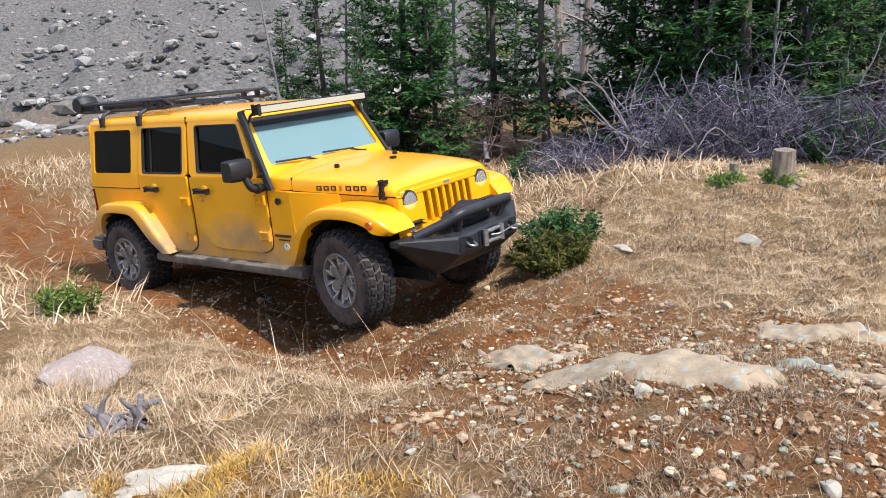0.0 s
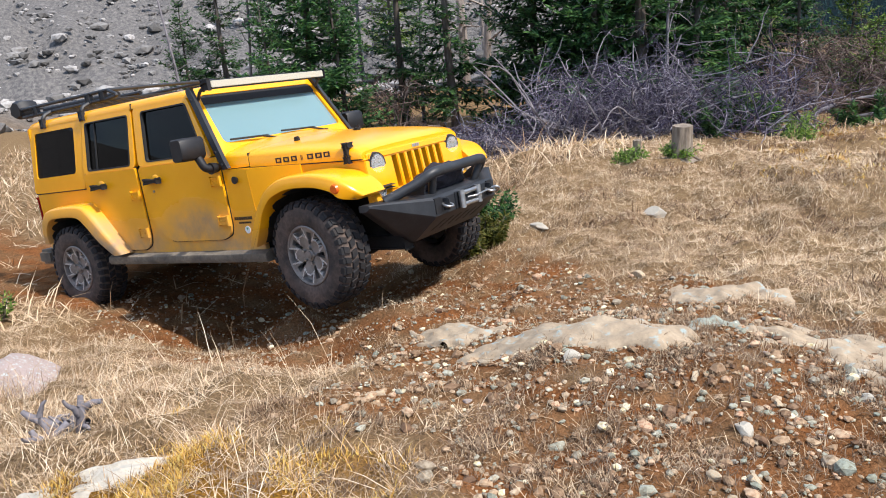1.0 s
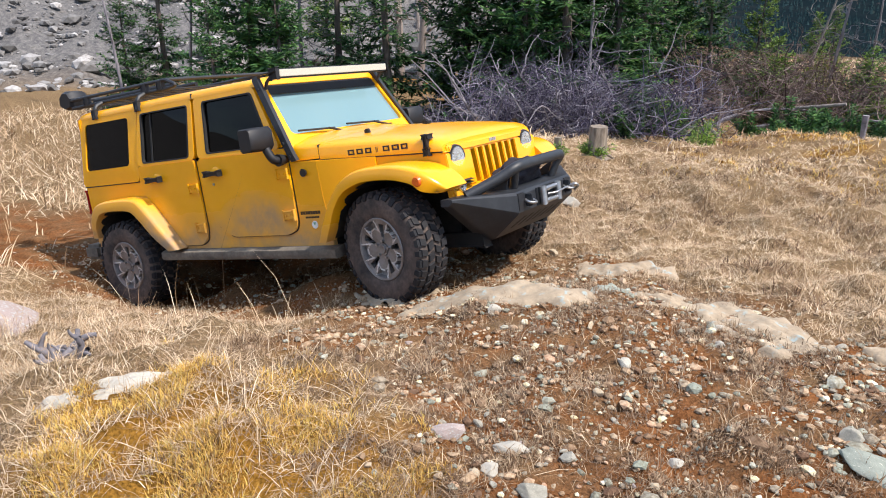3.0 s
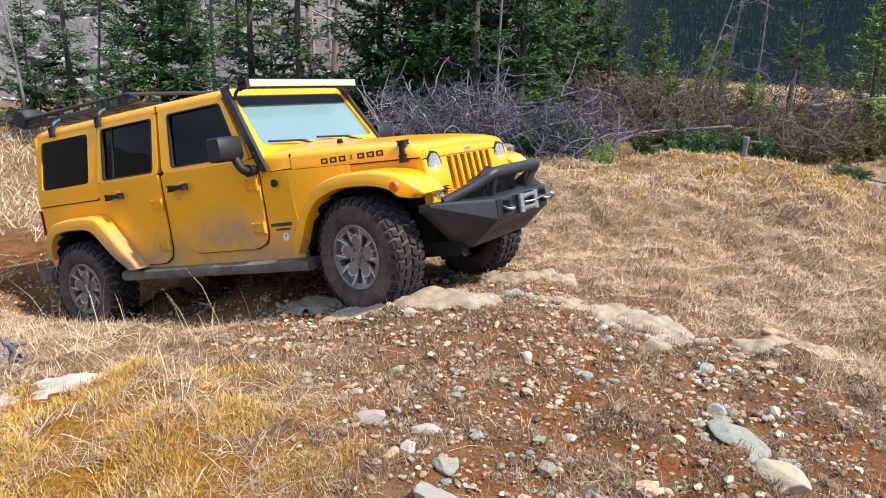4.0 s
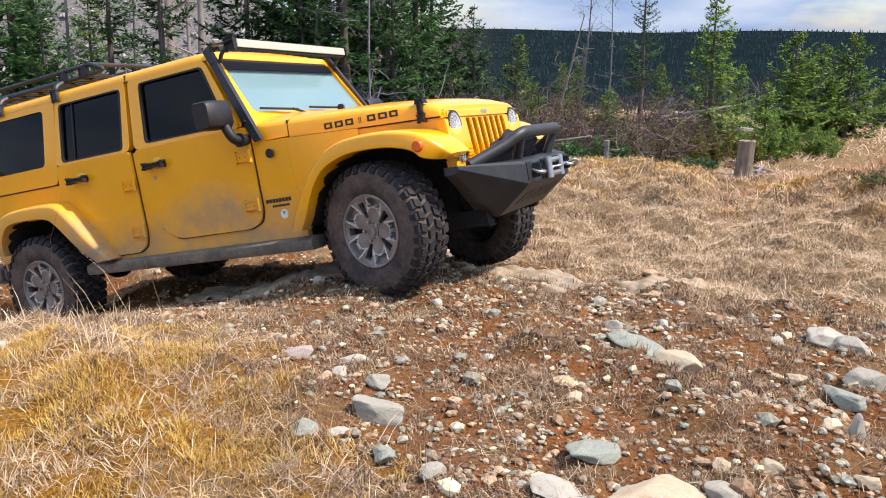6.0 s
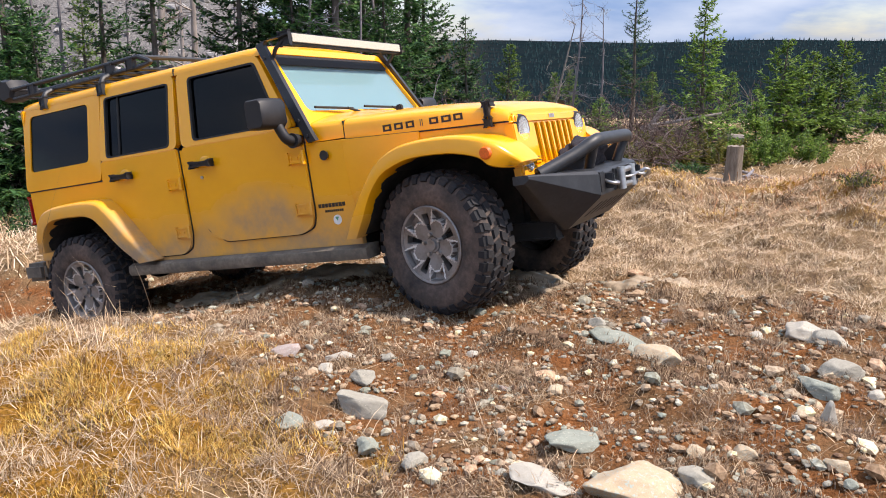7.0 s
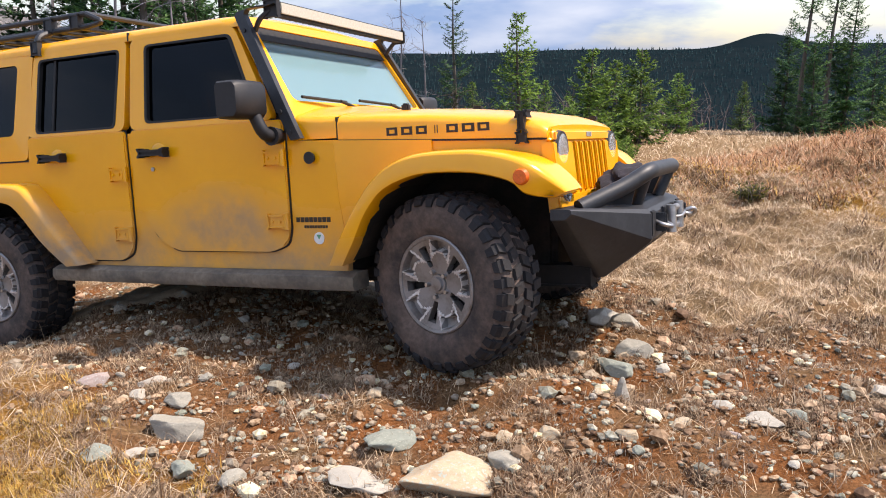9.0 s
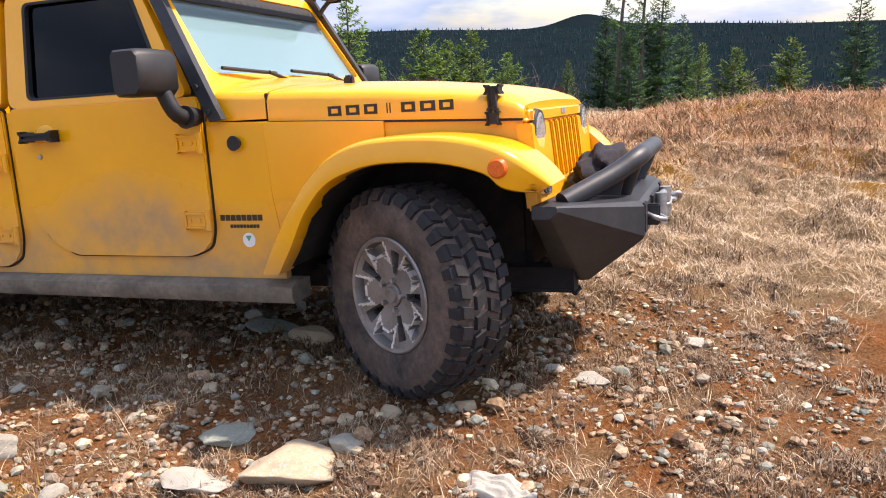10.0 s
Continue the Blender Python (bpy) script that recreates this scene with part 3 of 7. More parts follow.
STRAW = blade_material("straw", ((0.0, (0.15, 0.080, 0.040)), (0.3, (0.40, 0.265, 0.145)), (0.7, (0.71, 0.535, 0.345)), (1.0, (0.86, 0.73, 0.54))))
TURF = blade_material("short_dead_turf", ((0.0, (0.085, 0.055, 0.034)), (0.4, (0.25, 0.175, 0.11)), (0.8, (0.46, 0.345, 0.22)), (1.0, (0.62, 0.50, 0.35))))
GOLD = blade_material("golden_moss", ((0.0, (0.13, 0.058, 0.014)), (0.35, (0.48, 0.26, 0.042)), (0.75, (0.76, 0.48, 0.11)), (1.0, (0.50, 0.41, 0.12))))
RUST = blade_material("dead_bracken", ((0.0, (0.10, 0.048, 0.022)), (0.4, (0.33, 0.145, 0.062)), (0.8, (0.52, 0.265, 0.125)), (1.0, (0.62, 0.41, 0.24))))

STUB = blade_material("heather_stubble", ((0.0, (0.060, 0.038, 0.026)), (0.5, (0.17, 0.115, 0.078)), (1.0, (0.34, 0.255, 0.18))))
HEATH = blade_material("dead_heather", ((0.0, (0.035, 0.020, 0.013)), (0.5, (0.11, 0.062, 0.036)), (1.0, (0.26, 0.17, 0.10))))

TUFT = blade_material("dead_heather_tufts", ((0.0, (0.035, 0.020, 0.012)), (0.5, (0.17, 0.105, 0.062)), (1.0, (0.50, 0.38, 0.25))))


def blades(name, mat, xy, length, width, lean, label, seed, bend=0.5, category="grass"):
    """Many thin bent blades as one object. lean: 0 upright, 1 lying flat."""
    r = np.random.default_rng(seed)
    n = len(xy)
    L = length * np.exp(r.normal(0, 0.35, n))
    if np.ndim(length):
        L = length * np.exp(r.normal(0, 0.3, n))
    a = r.uniform(0, 2 * np.pi, n) * 0.75 + 1.2 * ripple(xy[:, 0], xy[:, 1], 1.5, 41)
    lie = np.clip(r.normal(lean, 0.22, n), 0.02, 1.0) * np.pi / 2
    z = surface(xy[:, 0], xy[:, 1]) - 0.004
    base = np.column_stack([xy, z])
    out = np.stack([np.cos(a), np.sin(a), 0 * a], -1)
    side = np.stack([-np.sin(a), np.cos(a), 0 * a], -1) * (width * r.uniform(0.6, 1.4, n))[:, None]
    up = np.array([0, 0, 1.0])
    d1 = out * np.sin(lie)[:, None] + up * np.cos(lie)[:, None]
    l2 = np.clip(lie + bend * r.uniform(0.2, 1.4, n), 0, 1.72)
    d2 = out * np.sin(l2)[:, None] + up * np.cos(l2)[:, None]
    mid = base + d1 * (L * 0.55)[:, None]
    tip = mid + d2 * (L * 0.45)[:, None]
    lift = np.maximum(0, surface(tip[:, 0], tip[:, 1]) + 0.006 - tip[:, 2])
    tip[:, 2] += lift
    mid[:, 2] += np.maximum(0, surface(mid[:, 0], mid[:, 1]) + 0.008 - mid[:, 2])
    V = np.stack([base - side, base + side, mid - side * 0.8, mid + side * 0.8, tip], 1).reshape(-1, 3)
    k = (np.arange(n) * 5)[:, None]
    quads, tris = k + np.array([[0, 1, 3, 2]]), k + np.array([[2, 3, 4]])
    me = bpy.data.meshes.new(name)
    me.vertices.add(len(V))
    me.vertices.foreach_set("co", V.ravel())
    loops = np.hstack([quads, tris]).ravel()
    me.loops.add(len(loops))
    me.loops.foreach_set("vertex_index", loops.astype(np.int32))
    me.polygons.add(2 * n)
    starts = (np.arange(n) * 7)[:, None] + np.array([[0, 4]])
    me.polygons.foreach_set("loop_start", starts.ravel().astype(np.int32))
    me.update()
    me.validate()
    me.materials.append(mat)
    return tagged(new(name, me), label, category, kind="stuff")


def clear(x, y):
    """Where grass grows."""
    return np.clip(1 - 1.5 * soil(x, y), 0.0, 1) * smooth(0.1, 0.3, np.hypot((x + 1.25) * 1.3, y + 2.65))


def plants_low():
    near = lambda x, y: clear(x, y) * np.clip(0.55 + 0.9 * ripple(x, y, 0.5, 51) + 0.4 * ripple(x, y, 0.2, 57), 0.04, 1)
    blades("matted_grass", STRAW, spread(330000, -6.5, 4.8, -3.5, 4.8, near), 0.085, 0.0012, 0.80, "pale dry grass lying matted over the ground", 61)
    blades("field_grass", STRAW, spread(150000, -6, 5.0, 0.7, 5.2, lambda x, y: clear(x, y) * smooth(0.5, 1.3, y + 0.1 * x) * np.clip(0.7 + 0.6 * ripple(x, y, 0.6, 83) + 0.4 * ripple(x, y, 0.25, 84), 0.08, 1)), 0.062, 0.0017, 0.88, "pale short grass trodden flat on the field", 85)
    blades("short_turf", TURF, spread(300000, -4.5, 3.6, -3.2, 2.2, lambda x, y: np.clip(1 - 0.75 * soil(x, y), 0, 1) * np.clip(0.22 + 1.1 * ripple(x, y, 0.32, 52), 0, 1)), 0.050, 0.0012, 0.55, "short brown dead turf and heather", 62)
    blades("dry_grass", STRAW, spread(120000, -12, 8, 4.0, 14, lambda x, y: np.clip(0.6 + 0.5 * ripple(x, y, 0.9, 53), 0.1, 1)), 0.12, 0.0032, 0.84, "dry grass lying flat beyond the track", 63)
    blades("dry_grass_behind", STRAW, spread(45000, -18, -5.5, -9, 4, lambda x, y: clear(x, y) * 0.8), 0.24, 0.005, 0.72, "dry grass beside the track", 64)
    # the tall tussocks between the camera and the car
    tall = lambda x, y: clear(x, y) * np.clip(0.25 + 1.0 * ripple(x, y, 0.75, 54), 0, 1) * (1 - smooth(-2.45, -2.0, y - 0.30 * (x + 2))) * (1 - 0.85 * moss(x, y)) * (1 - smooth(-2.3, -1.8, x)) * smooth(-4.8, -3.6, x) * smooth(0.25, 0.55, np.hypot(x + 1.25, y + 2.65))
    blades("tall_dry_grass", STRAW, spread(90000, -5.2, -0.7, -3.4, -0.9, tall), 0.15, 0.0012, 0.60, "tall pale tussocks of dry grass", 65, 0.8)
    few = spread(300, -4.6, -1.6, -2.2, -1.0, lambda x, y: clear(x, y) * 0.25)
    blades("grass_stalks", STRAW, few, 0.42, 0.0016, 0.25, "single long dry grass stalks", 66, 0.5)
    stub = lambda x, y: np.clip(0.10 + 1.2 * ripple(x, y, 0.36, 59) + 0.5 * ripple(x, y, 0.15, 60), 0, 1) * (1 - 0.35 * soil(x, y))
    blades("heather_stubble", STUB, spread(130000, -1.2, 3.4, -2.3, 0.7, stub), 0.034, 0.0012, 0.5, "grey-brown heather stubble between the stones", 72, 0.6, "heather")
    blades("far_dry_grass", STRAW, spread(60000, -16, 13, 13, 36, lambda x, y: np.clip(0.6 + 0.5 * ripple(x, y, 1.6, 63), 0.1, 1)), 0.20, 0.009, 0.78, "dry grass running down to the valley edge", 73)
    mossy = lambda x, y: moss(x, y) * np.clip(0.25 + 1.3 * ripple(x, y, 0.45, 55), 0, 1)
    blades("golden_moss", GOLD, spread(190000, -2.2, 1.0, -3.5, -1.6, mossy), 0.034, 0.0016, 0.40, "golden-yellow moss over the bank", 67, category="moss")
    blades("stalks_in_moss", STRAW, spread(5000, -2.2, 0.8, -3.4, -1.6, lambda x, y: moss(x, y) * np.clip(0.3 + 0.9 * ripple(x, y, 0.3, 75), 0, 1)), 0.13, 0.0011, 0.80, "pale dry stalks lying over the moss", 76)
    # round tufts of dead heather between the stones
    c = spread(1300, -1.7, 3.6, -2.3, 1.0, lambda x, y: np.clip(0.35 + 0.8 * ripple(x, y, 0.9, 77), 0, 1) * np.clip(0.3 + soil(x, y), 0, 1))[:480]
    tuft = np.repeat(c, 170, axis=0)
    tuft = tuft + rng.normal(0, 1, tuft.shape) * np.repeat(rng.uniform(0.025, 0.075, len(c)), 170)[:, None]
    blades("heather_tufts", TUFT, tuft, 0.036, 0.0019, 0.52, "round grey-brown tufts of dead heather on the soil", 78, 0.7, "heather")
    knobs = lambda x, y: sum(np.exp(-((x - cx) ** 2 + (y - cy) ** 2) / (1.1 * r * r)) for cx, cy, r, h in HUMMOCKS[2:10])
    tufted = lambda x, y: np.clip(np.maximum(mossy(x, y), 1.1 * knobs(x, y) * np.clip(0.2 + 1.1 * ripple(x, y, 0.5, 65), 0, 1)), 0, 1)
    blades("far_moss", GOLD, spread(150000, -9, 4, 3.5, 12, tufted), 0.050, 0.0050, 0.5, "golden moss on far hummocks", 68, category="moss")
    hump = lambda x, y: np.clip(1.2 * np.exp(-((x - 3.4) ** 2 + (y - 7.2) ** 2) / 9) + np.exp(-((x - 7.5) ** 2 + (y - 8.5) ** 2) / 14), 0, 1)
    blades("dead_bracken", RUST, spread(100000, -1, 11, 3.8, 12, hump), 0.18, 0.0032, 0.74, "rusty dead bracken and grass on the mound", 69, 1.0, "bracken")
    blades("mound_grass", STRAW, spread(16000, -1, 11, 4.5, 13, lambda x, y: hump(x, y) * np.clip(0.3 + 0.9 * ripple(x, y, 1.1, 56), 0, 1)), 0.20, 0.0026, 0.70, "tall straw-coloured grass on the mound", 70, 0.6)

    clump = lambda x, y: clear(x, y) * np.clip((ripple(x, y, 0.8, 58) - 0.28) * 3, 0, 1) * smooth(0.8, 1.6, y + 0.1 * x)
    blades("heather_clumps", HEATH, spread(150000, -6, 5, 1.0, 9, clump), 0.075, 0.003, 0.62, "dark brown clumps of dead heather", 71, 0.5, "heather")


plants_low()

# ---- the off-road car: x ahead, y to its left, z up, wheels on z = 0 ----
def part(name, bm, mat, parent, label="", smooth=0.0, recalc=True):
    """Links a bmesh as one mesh under a thing or part. smooth: angle in degrees below which edges are shaded smooth."""
    if recalc:
        bmesh.ops.recalc_face_normals(bm, faces=bm.faces)
    if smooth:
        for f in bm.faces:
            f.smooth = True
        for e in bm.edges:
            if len(e.link_faces) == 2:
                e.smooth = e.calc_face_angle(0) < radians(smooth)
    me = bpy.data.meshes.new(name)
    bm.to_mesh(me)
    bm.free()
    me.materials.append(mat)
    ob = new(name, me)
    ob.parent = parent
    if label:
        ob["label"] = label
    return ob


def fillet(pts, r, n=4):
    """A closed outline with its corners rounded by up to r."""
    out = []
    for i, p in enumerate(pts):
        p = Vector(p)
        a, b = Vector(pts[i - 1]) - p, Vector(pts[(i + 1) % len(pts)]) - p
        k = min(r, a.length * 0.45, b.length * 0.45)
        a, b = p + a.normalized() * k, p + b.normalized() * k
        for j in range(n + 1):
            t = j / n
            out.append((1 - t) ** 2 * a + 2 * t * (1 - t) * p + t * t * b)
    return out


def side_y(z):
    """Half width of the body at a height: upright below the belt, leaning in above it."""
    return 0.787 if z <= 1.2 else 0.787 - (z - 1.2) * 0.17


def plate(bm, outline, s, off=0.0, depth=0.03, bevel=0.006):
    """A body panel from an outline in x and z, on side s (-1 right, 1 left), off proud of the body."""
    n = len(outline)
    a = [bm.verts.new((p[0], s * (side_y(p[1]) + off), p[1])) for p in outline]
    b = [bm.verts.new((p[0], s * (side_y(p[1]) + off - depth), p[1])) for p in outline]
    top = bm.faces.new(a)
    bm.faces.new(b[::-1])
    for i in range(n):
        bm.faces.new((a[i], a[(i + 1) % n], b[(i + 1) % n], b[i]))
    if bevel:
        bmesh.ops.bevel(bm, geom=list(top.edges), offset=bevel, segments=2, affect="EDGES")


def hoop(bm, outer, inner, s, off=0.0, depth=0.04):
    """A window frame between two outlines with the same number of points."""
    n = len(outer)
    loops = []
    for pts, o in ((outer, 0), (inner, 0), (inner, -depth), (outer, -depth)):
        loops.append([bm.verts.new((p[0], s * (side_y(p[1]) + off + o), p[1])) for p in pts])
    for k in range(4):
        l, m = loops[k], loops[(k + 1) % 4]
        for i in range(n):
            bm.faces.new((l[i], l[(i + 1) % n], m[(i + 1) % n], m[i]))


def loft(bm, rings, closed=True, caps=True):
    """Skin between rings of points with equal counts."""
    vs = [[bm.verts.new(p) for p in r] for r in rings]
    n = len(vs[0])
    for a, b in zip(vs, vs[1:]):
        for i in range(n if closed else n - 1):
            bm.faces.new((a[i], a[(i + 1) % n], b[(i + 1) % n], b[i]))
    if caps and closed:
        bm.faces.new(vs[0][::-1])
        bm.faces.new(vs[-1])


def block(bm, a, b, bevel=0.0, seg=2):
    m = bmesh.ops.create_cube(bm, size=1)
    for v in m["verts"]:
        v.co = Vector([(a[i] + b[i]) / 2 + v.co[i] * (b[i] - a[i]) for i in range(3)])
    if bevel:
        es = list({e for v in m["verts"] for e in v.link_edges})
        bmesh.ops.bevel(bm, geom=es, offset=bevel, segments=seg, affect="EDGES")


def rod(bm, pts, r, n=10, r_end=None):
    """A round tube along a line of points."""
    pts = [Vector(p) for p in pts]
    rings, side = [], None
    for i, p in enumerate(pts):
        d = (pts[min(i + 1, len(pts) - 1)] - pts[max(i - 1, 0)]).normalized()
        side = (d.orthogonal() if side is None else side - d * side.dot(d)).normalized()
        up = d.cross(side)
        k = r if r_end is None else r + (r_end - r) * i / (len(pts) - 1)
        rings.append([p + (side * math.cos(2 * math.pi * j / n) + up * math.sin(2 * math.pi * j / n)) * k for j in range(n)])
    loft(bm, rings)


def bent(pts, r=0.05, n=4):
    """A line of points with its inner corners rounded."""
    out = [Vector(pts[0])]
    for a, p, b in zip(pts, pts[1:], pts[2:]):
        a, p, b = Vector(a), Vector(p), Vector(b)
        u, v = (a - p), (b - p)
        k = min(r, u.length * 0.45, v.length * 0.45)
        u, v = p + u.normalized() * k, p + v.normalized() * k
        out += [(1 - t) ** 2 * u + 2 * t * (1 - t) * p + t * t * v for t in [j / n for j in range(n + 1)]]
    return out + [Vector(pts[-1])]


def disc(bm, centre, axis, r, depth, n=24, bevel=0.0):
    q = Vector((0, 0, 1)).rotation_difference(Vector(axis)).to_matrix().to_4x4()
    m = bmesh.ops.create_cone(bm, cap_ends=True, segments=n, radius1=r, radius2=r - bevel, depth=depth, matrix=Matrix.Translation(centre) @ q)
    return m


def BM():
    return bmesh.new()


car = tagged(new("off_road_car"), "yellow four-door off-road car with black steel bumper climbing the bank", "car")
FRONT_DOOR = [(-0.345, 1.205), (-0.345, 0.93), (-0.31, 0.79), (-0.22, 0.63), (-0.08, 0.55), (0.55, 0.55), (0.645, 0.585), (0.668, 0.66), (0.668, 1.205)]
REAR_DOOR = [(-1.165, 1.205), (-1.165, 1.04), (-1.09, 0.90), (-0.96, 0.70), (-0.87, 0.52), (-0.81, 0.49), (-0.49, 0.49), (-0.41, 0.53), (-0.388, 0.62), (-0.388, 1.205)]
DOORS = {
    "front_door": (FRONT_DOOR, [(-0.345, 1.205), (-0.365, 1.700), (0.345, 1.700), (0.615, 1.205)], [(-0.232, 1.238), (-0.258, 1.655), (0.322, 1.655), (0.515, 1.238)], -0.155, 0.60, (1.02, 0.705)),
    "rear_door": (REAR_DOOR, [(-1.165, 1.205), (-1.130, 1.700), (-0.392, 1.700), (-0.388, 1.205)], [(-1.090, 1.226), (-1.088, 1.650), (-0.446, 1.650), (-0.460, 1.226)], -0.93, -0.455, (0.97, 0.64)),
}


def grow(pts, k):
    c = sum((Vector(p) for p in pts), Vector((0, 0))) / len(pts)
    return [Vector(p) + (Vector(p) - c).normalized() * k for p in pts]


def car_sides(s):
    # tub side with the wheel arch cut out
    bm = BM()
    tub = [(-2.035, 1.07), (-2.035, 0.53), (-1.90, 0.53), (-1.84, 0.72), (-1.70, 0.84), (-1.27, 0.84), (-1.08, 0.74), (-0.87, 0.455), (0.985, 0.455), (0.985, 0.60), (0.955, 0.80), (0.945, 1.090), (0.67, 1.098), (0.62, 1.19), (-1.165, 1.19), (-1.165, 1.07)]
    plate(bm, tub, s, -0.013, 0.04, 0.004)
    part("body_side", bm, PAINT, car, smooth=30)
    for name, (low, outer, inner, hx, kx, kz) in DOORS.items():
        bm = BM()
        plate(bm, fillet(low, 0.03, 3), s, 0.006, 0.03, 0.007)
        door = part(name, bm, PAINT, car, smooth=35)
        bm = BM()
        plate(bm, fillet(grow(low, 0.010), 0.03, 3), s, -0.009, 0.01, 0)
        part("door_seal", bm, RUBBER, door)
        bm = BM()
        hoop(bm, fillet(outer, 0.05), fillet(inner, 0.035), s, 0.002, 0.045)
        part("window_frame", bm, PAINT, door, smooth=30)
        bm = BM()
        hoop(bm, fillet(grow(inner, 0.006), 0.035), fillet(grow(inner, -0.014), 0.03), s, 0.004, 0.03)
        part("window_seal", bm, RUBBER, door)
        bm = BM()
        plate(bm, fillet(grow(inner, -0.008), 0.03), s, -0.018, 0.005, 0)
        pane = part("side_window", bm, SIDE_GLASS, door, "dark tinted glass")
        pane.visible_shadow = False
        if name == "rear_door":
            bm = BM()
            block(bm, (-0.975, s * 0.73, 1.235), (-0.958, s * 0.725 + s * 0.035, 1.64))
            for v in bm.verts:
                v.co.y = s * (side_y(v.co.z) - (0.010 if abs(v.co.y) > 0.74 else 0.03))
            part("window_divider", bm, RUBBER, door)
        # handle: a bar on two feet over a shallow cup
        bm = BM()
        block(bm, (hx - 0.085, s * 0.815, 1.062), (hx + 0.085, s * 0.840, 1.094), 0.010)
        for dx in (-0.068, 0.062):
            disc(bm, (hx + dx, s * 0.812, 1.078), (0, 1, 0), 0.022, 0.05, 14)
        part("door_handle", bm, BLACK, door, "black door handle", smooth=40)
        bm = BM()
        bmesh.ops.create_uvsphere(bm, u_segments=14, v_segments=8, radius=1, matrix=Matrix.Translation((hx + 0.01, s * 0.792, 1.088)) @ Matrix.Diagonal((0.052, 0.008, 0.040, 1)))
        part("handle_cup", bm, PAINT, door, smooth=60)
        for z in kz:
            bm = BM()
            block(bm, (kx - 0.045, s * 0.785, z - 0.032), (kx + 0.055, s * 0.812, z + 0.032), 0.008)
            rod(bm, [(kx + 0.062, s * 0.806, z - 0.042), (kx + 0.062, s * 0.806, z + 0.042)], 0.014, 10)
            for dx in (-0.02, 0.025):
                disc(bm, (kx + dx, s * 0.814, z), (0, 1, 0), 0.008, 0.008, 8)
            part("door_hinge", bm, PAINT, door, smooth=35)
        if name == "front_door":
            bm = BM()
            disc(bm, (hx - 0.04, s * 0.796, 0.99), (0, 1, 0), 0.011, 0.008, 12)
            part("door_lock", bm, STEEL, door)
    # hardtop quarter with its window
    outer = [(-2.045, 1.075), (-2.030, 1.700), (-1.143, 1.700), (-1.178, 1.075)]
    inner = [(-1.960, 1.218), (-1.948, 1.640), (-1.275, 1.640), (-1.288, 1.222)]
    bm = BM()
    hoop(bm, fillet(outer, 0.04), fillet(inner, 0.04), s, 0.0, 0.05)
    top = part("hardtop_side", bm, PAINT, car, smooth=30)
    bm = BM()
    plate(bm, fillet(grow(inner, 0.004), 0.04), s, -0.010, 0.006, 0)
    pane = part("quarter_window", bm, SIDE_GLASS, top, "dark tinted glass")
    pane.visible_shadow = False
    bm = BM()
    plate(bm, [(-2.04, 1.066), (-2.04, 1.078), (-1.17, 1.078), (-1.17, 1.066)], s, -0.006, 0.01, 0)
    part("hardtop_seam", bm, RUBBER, car)
    # sill rail
    bm = BM()
    ring = [(0.70, 0.375), (0.70, 0.455), (0.80, 0.458), (0.845, 0.440), (0.850, 0.400), (0.835, 0.372)]
    loft(bm, [[(x, s * y, z) for y, z in ring] for x in (-1.0, -0.97, -0.3, 0.4, 1.02, 1.05)])
    part("sill_rail", bm, SILL, car, "dusty grey sill rail", smooth=40)
    bm = BM()
    loft(bm, [[(x, s * y, zt), (x, s * (y - 0.03), zt), (x, s * (y - 0.03), zb), (x, s * y, zb)] for x, y, zt, zb in ((0.94, 0.7735, 1.089, 0.58), (1.02, 0.765, 1.085, 0.62), (1.14, 0.742, 1.080, 0.76), (1.28, 0.712, 1.074, 0.88), (1.42, 0.685, 1.068, 0.93))])
    part("front_quarter", bm, PAINT, car, smooth=40)
    bm = BM()
    disc(bm, (0.815, s * 0.790, 1.012), (0, 1, 0), 0.030, 0.020, 18, 0.006)
    part("side_cap", bm, BLACK, car, "round black cap")
    # flares: stations of (outer x, z), (inner x, z), body side y, lip y
    rear = [((-1.905, 0.60), (-1.815, 0.60), 0.78, 0.90), ((-1.86, 0.74), (-1.78, 0.70), 0.78, 0.925), ((-1.78, 0.86), (-1.715, 0.785), 0.78, 0.935), ((-1.66, 0.925), (-1.62, 0.835), 0.78, 0.937), ((-1.40, 0.945), (-1.40, 0.845), 0.78, 0.937), ((-1.15, 0.935), (-1.22, 0.83), 0.78, 0.937), ((-1.04, 0.875), (-1.12, 0.765), 0.78, 0.935), ((-0.86, 0.67), (-0.965, 0.60), 0.78, 0.928), ((-0.695, 0.475), (-0.815, 0.465), 0.78, 0.905)]
    front = [((0.950, 0.505), (1.035, 0.505), 0.78, 0.905), ((1.03, 0.64), (1.11, 0.615), 0.78, 0.925), ((1.13, 0.785), (1.185, 0.745), 0.76, 0.935), ((1.24, 0.915), (1.275, 0.845), 0.72, 0.937), ((1.36, 0.985), (1.38, 0.895), 0.70, 0.938), ((1.50, 1.012), (1.51, 0.922), 0.68, 0.938), ((1.72, 1.012), (1.72, 0.918), 0.66, 0.938), ((1.88, 0.985), (1.88, 0.880), 0.63, 0.936), ((1.98, 0.945), (1.94, 0.830), 0.61, 0.925), ((2.06, 0.875), (2.00, 0.808), 0.60, 0.885), ((2.10, 0.825), (2.05, 0.800), 0.60, 0.84)]
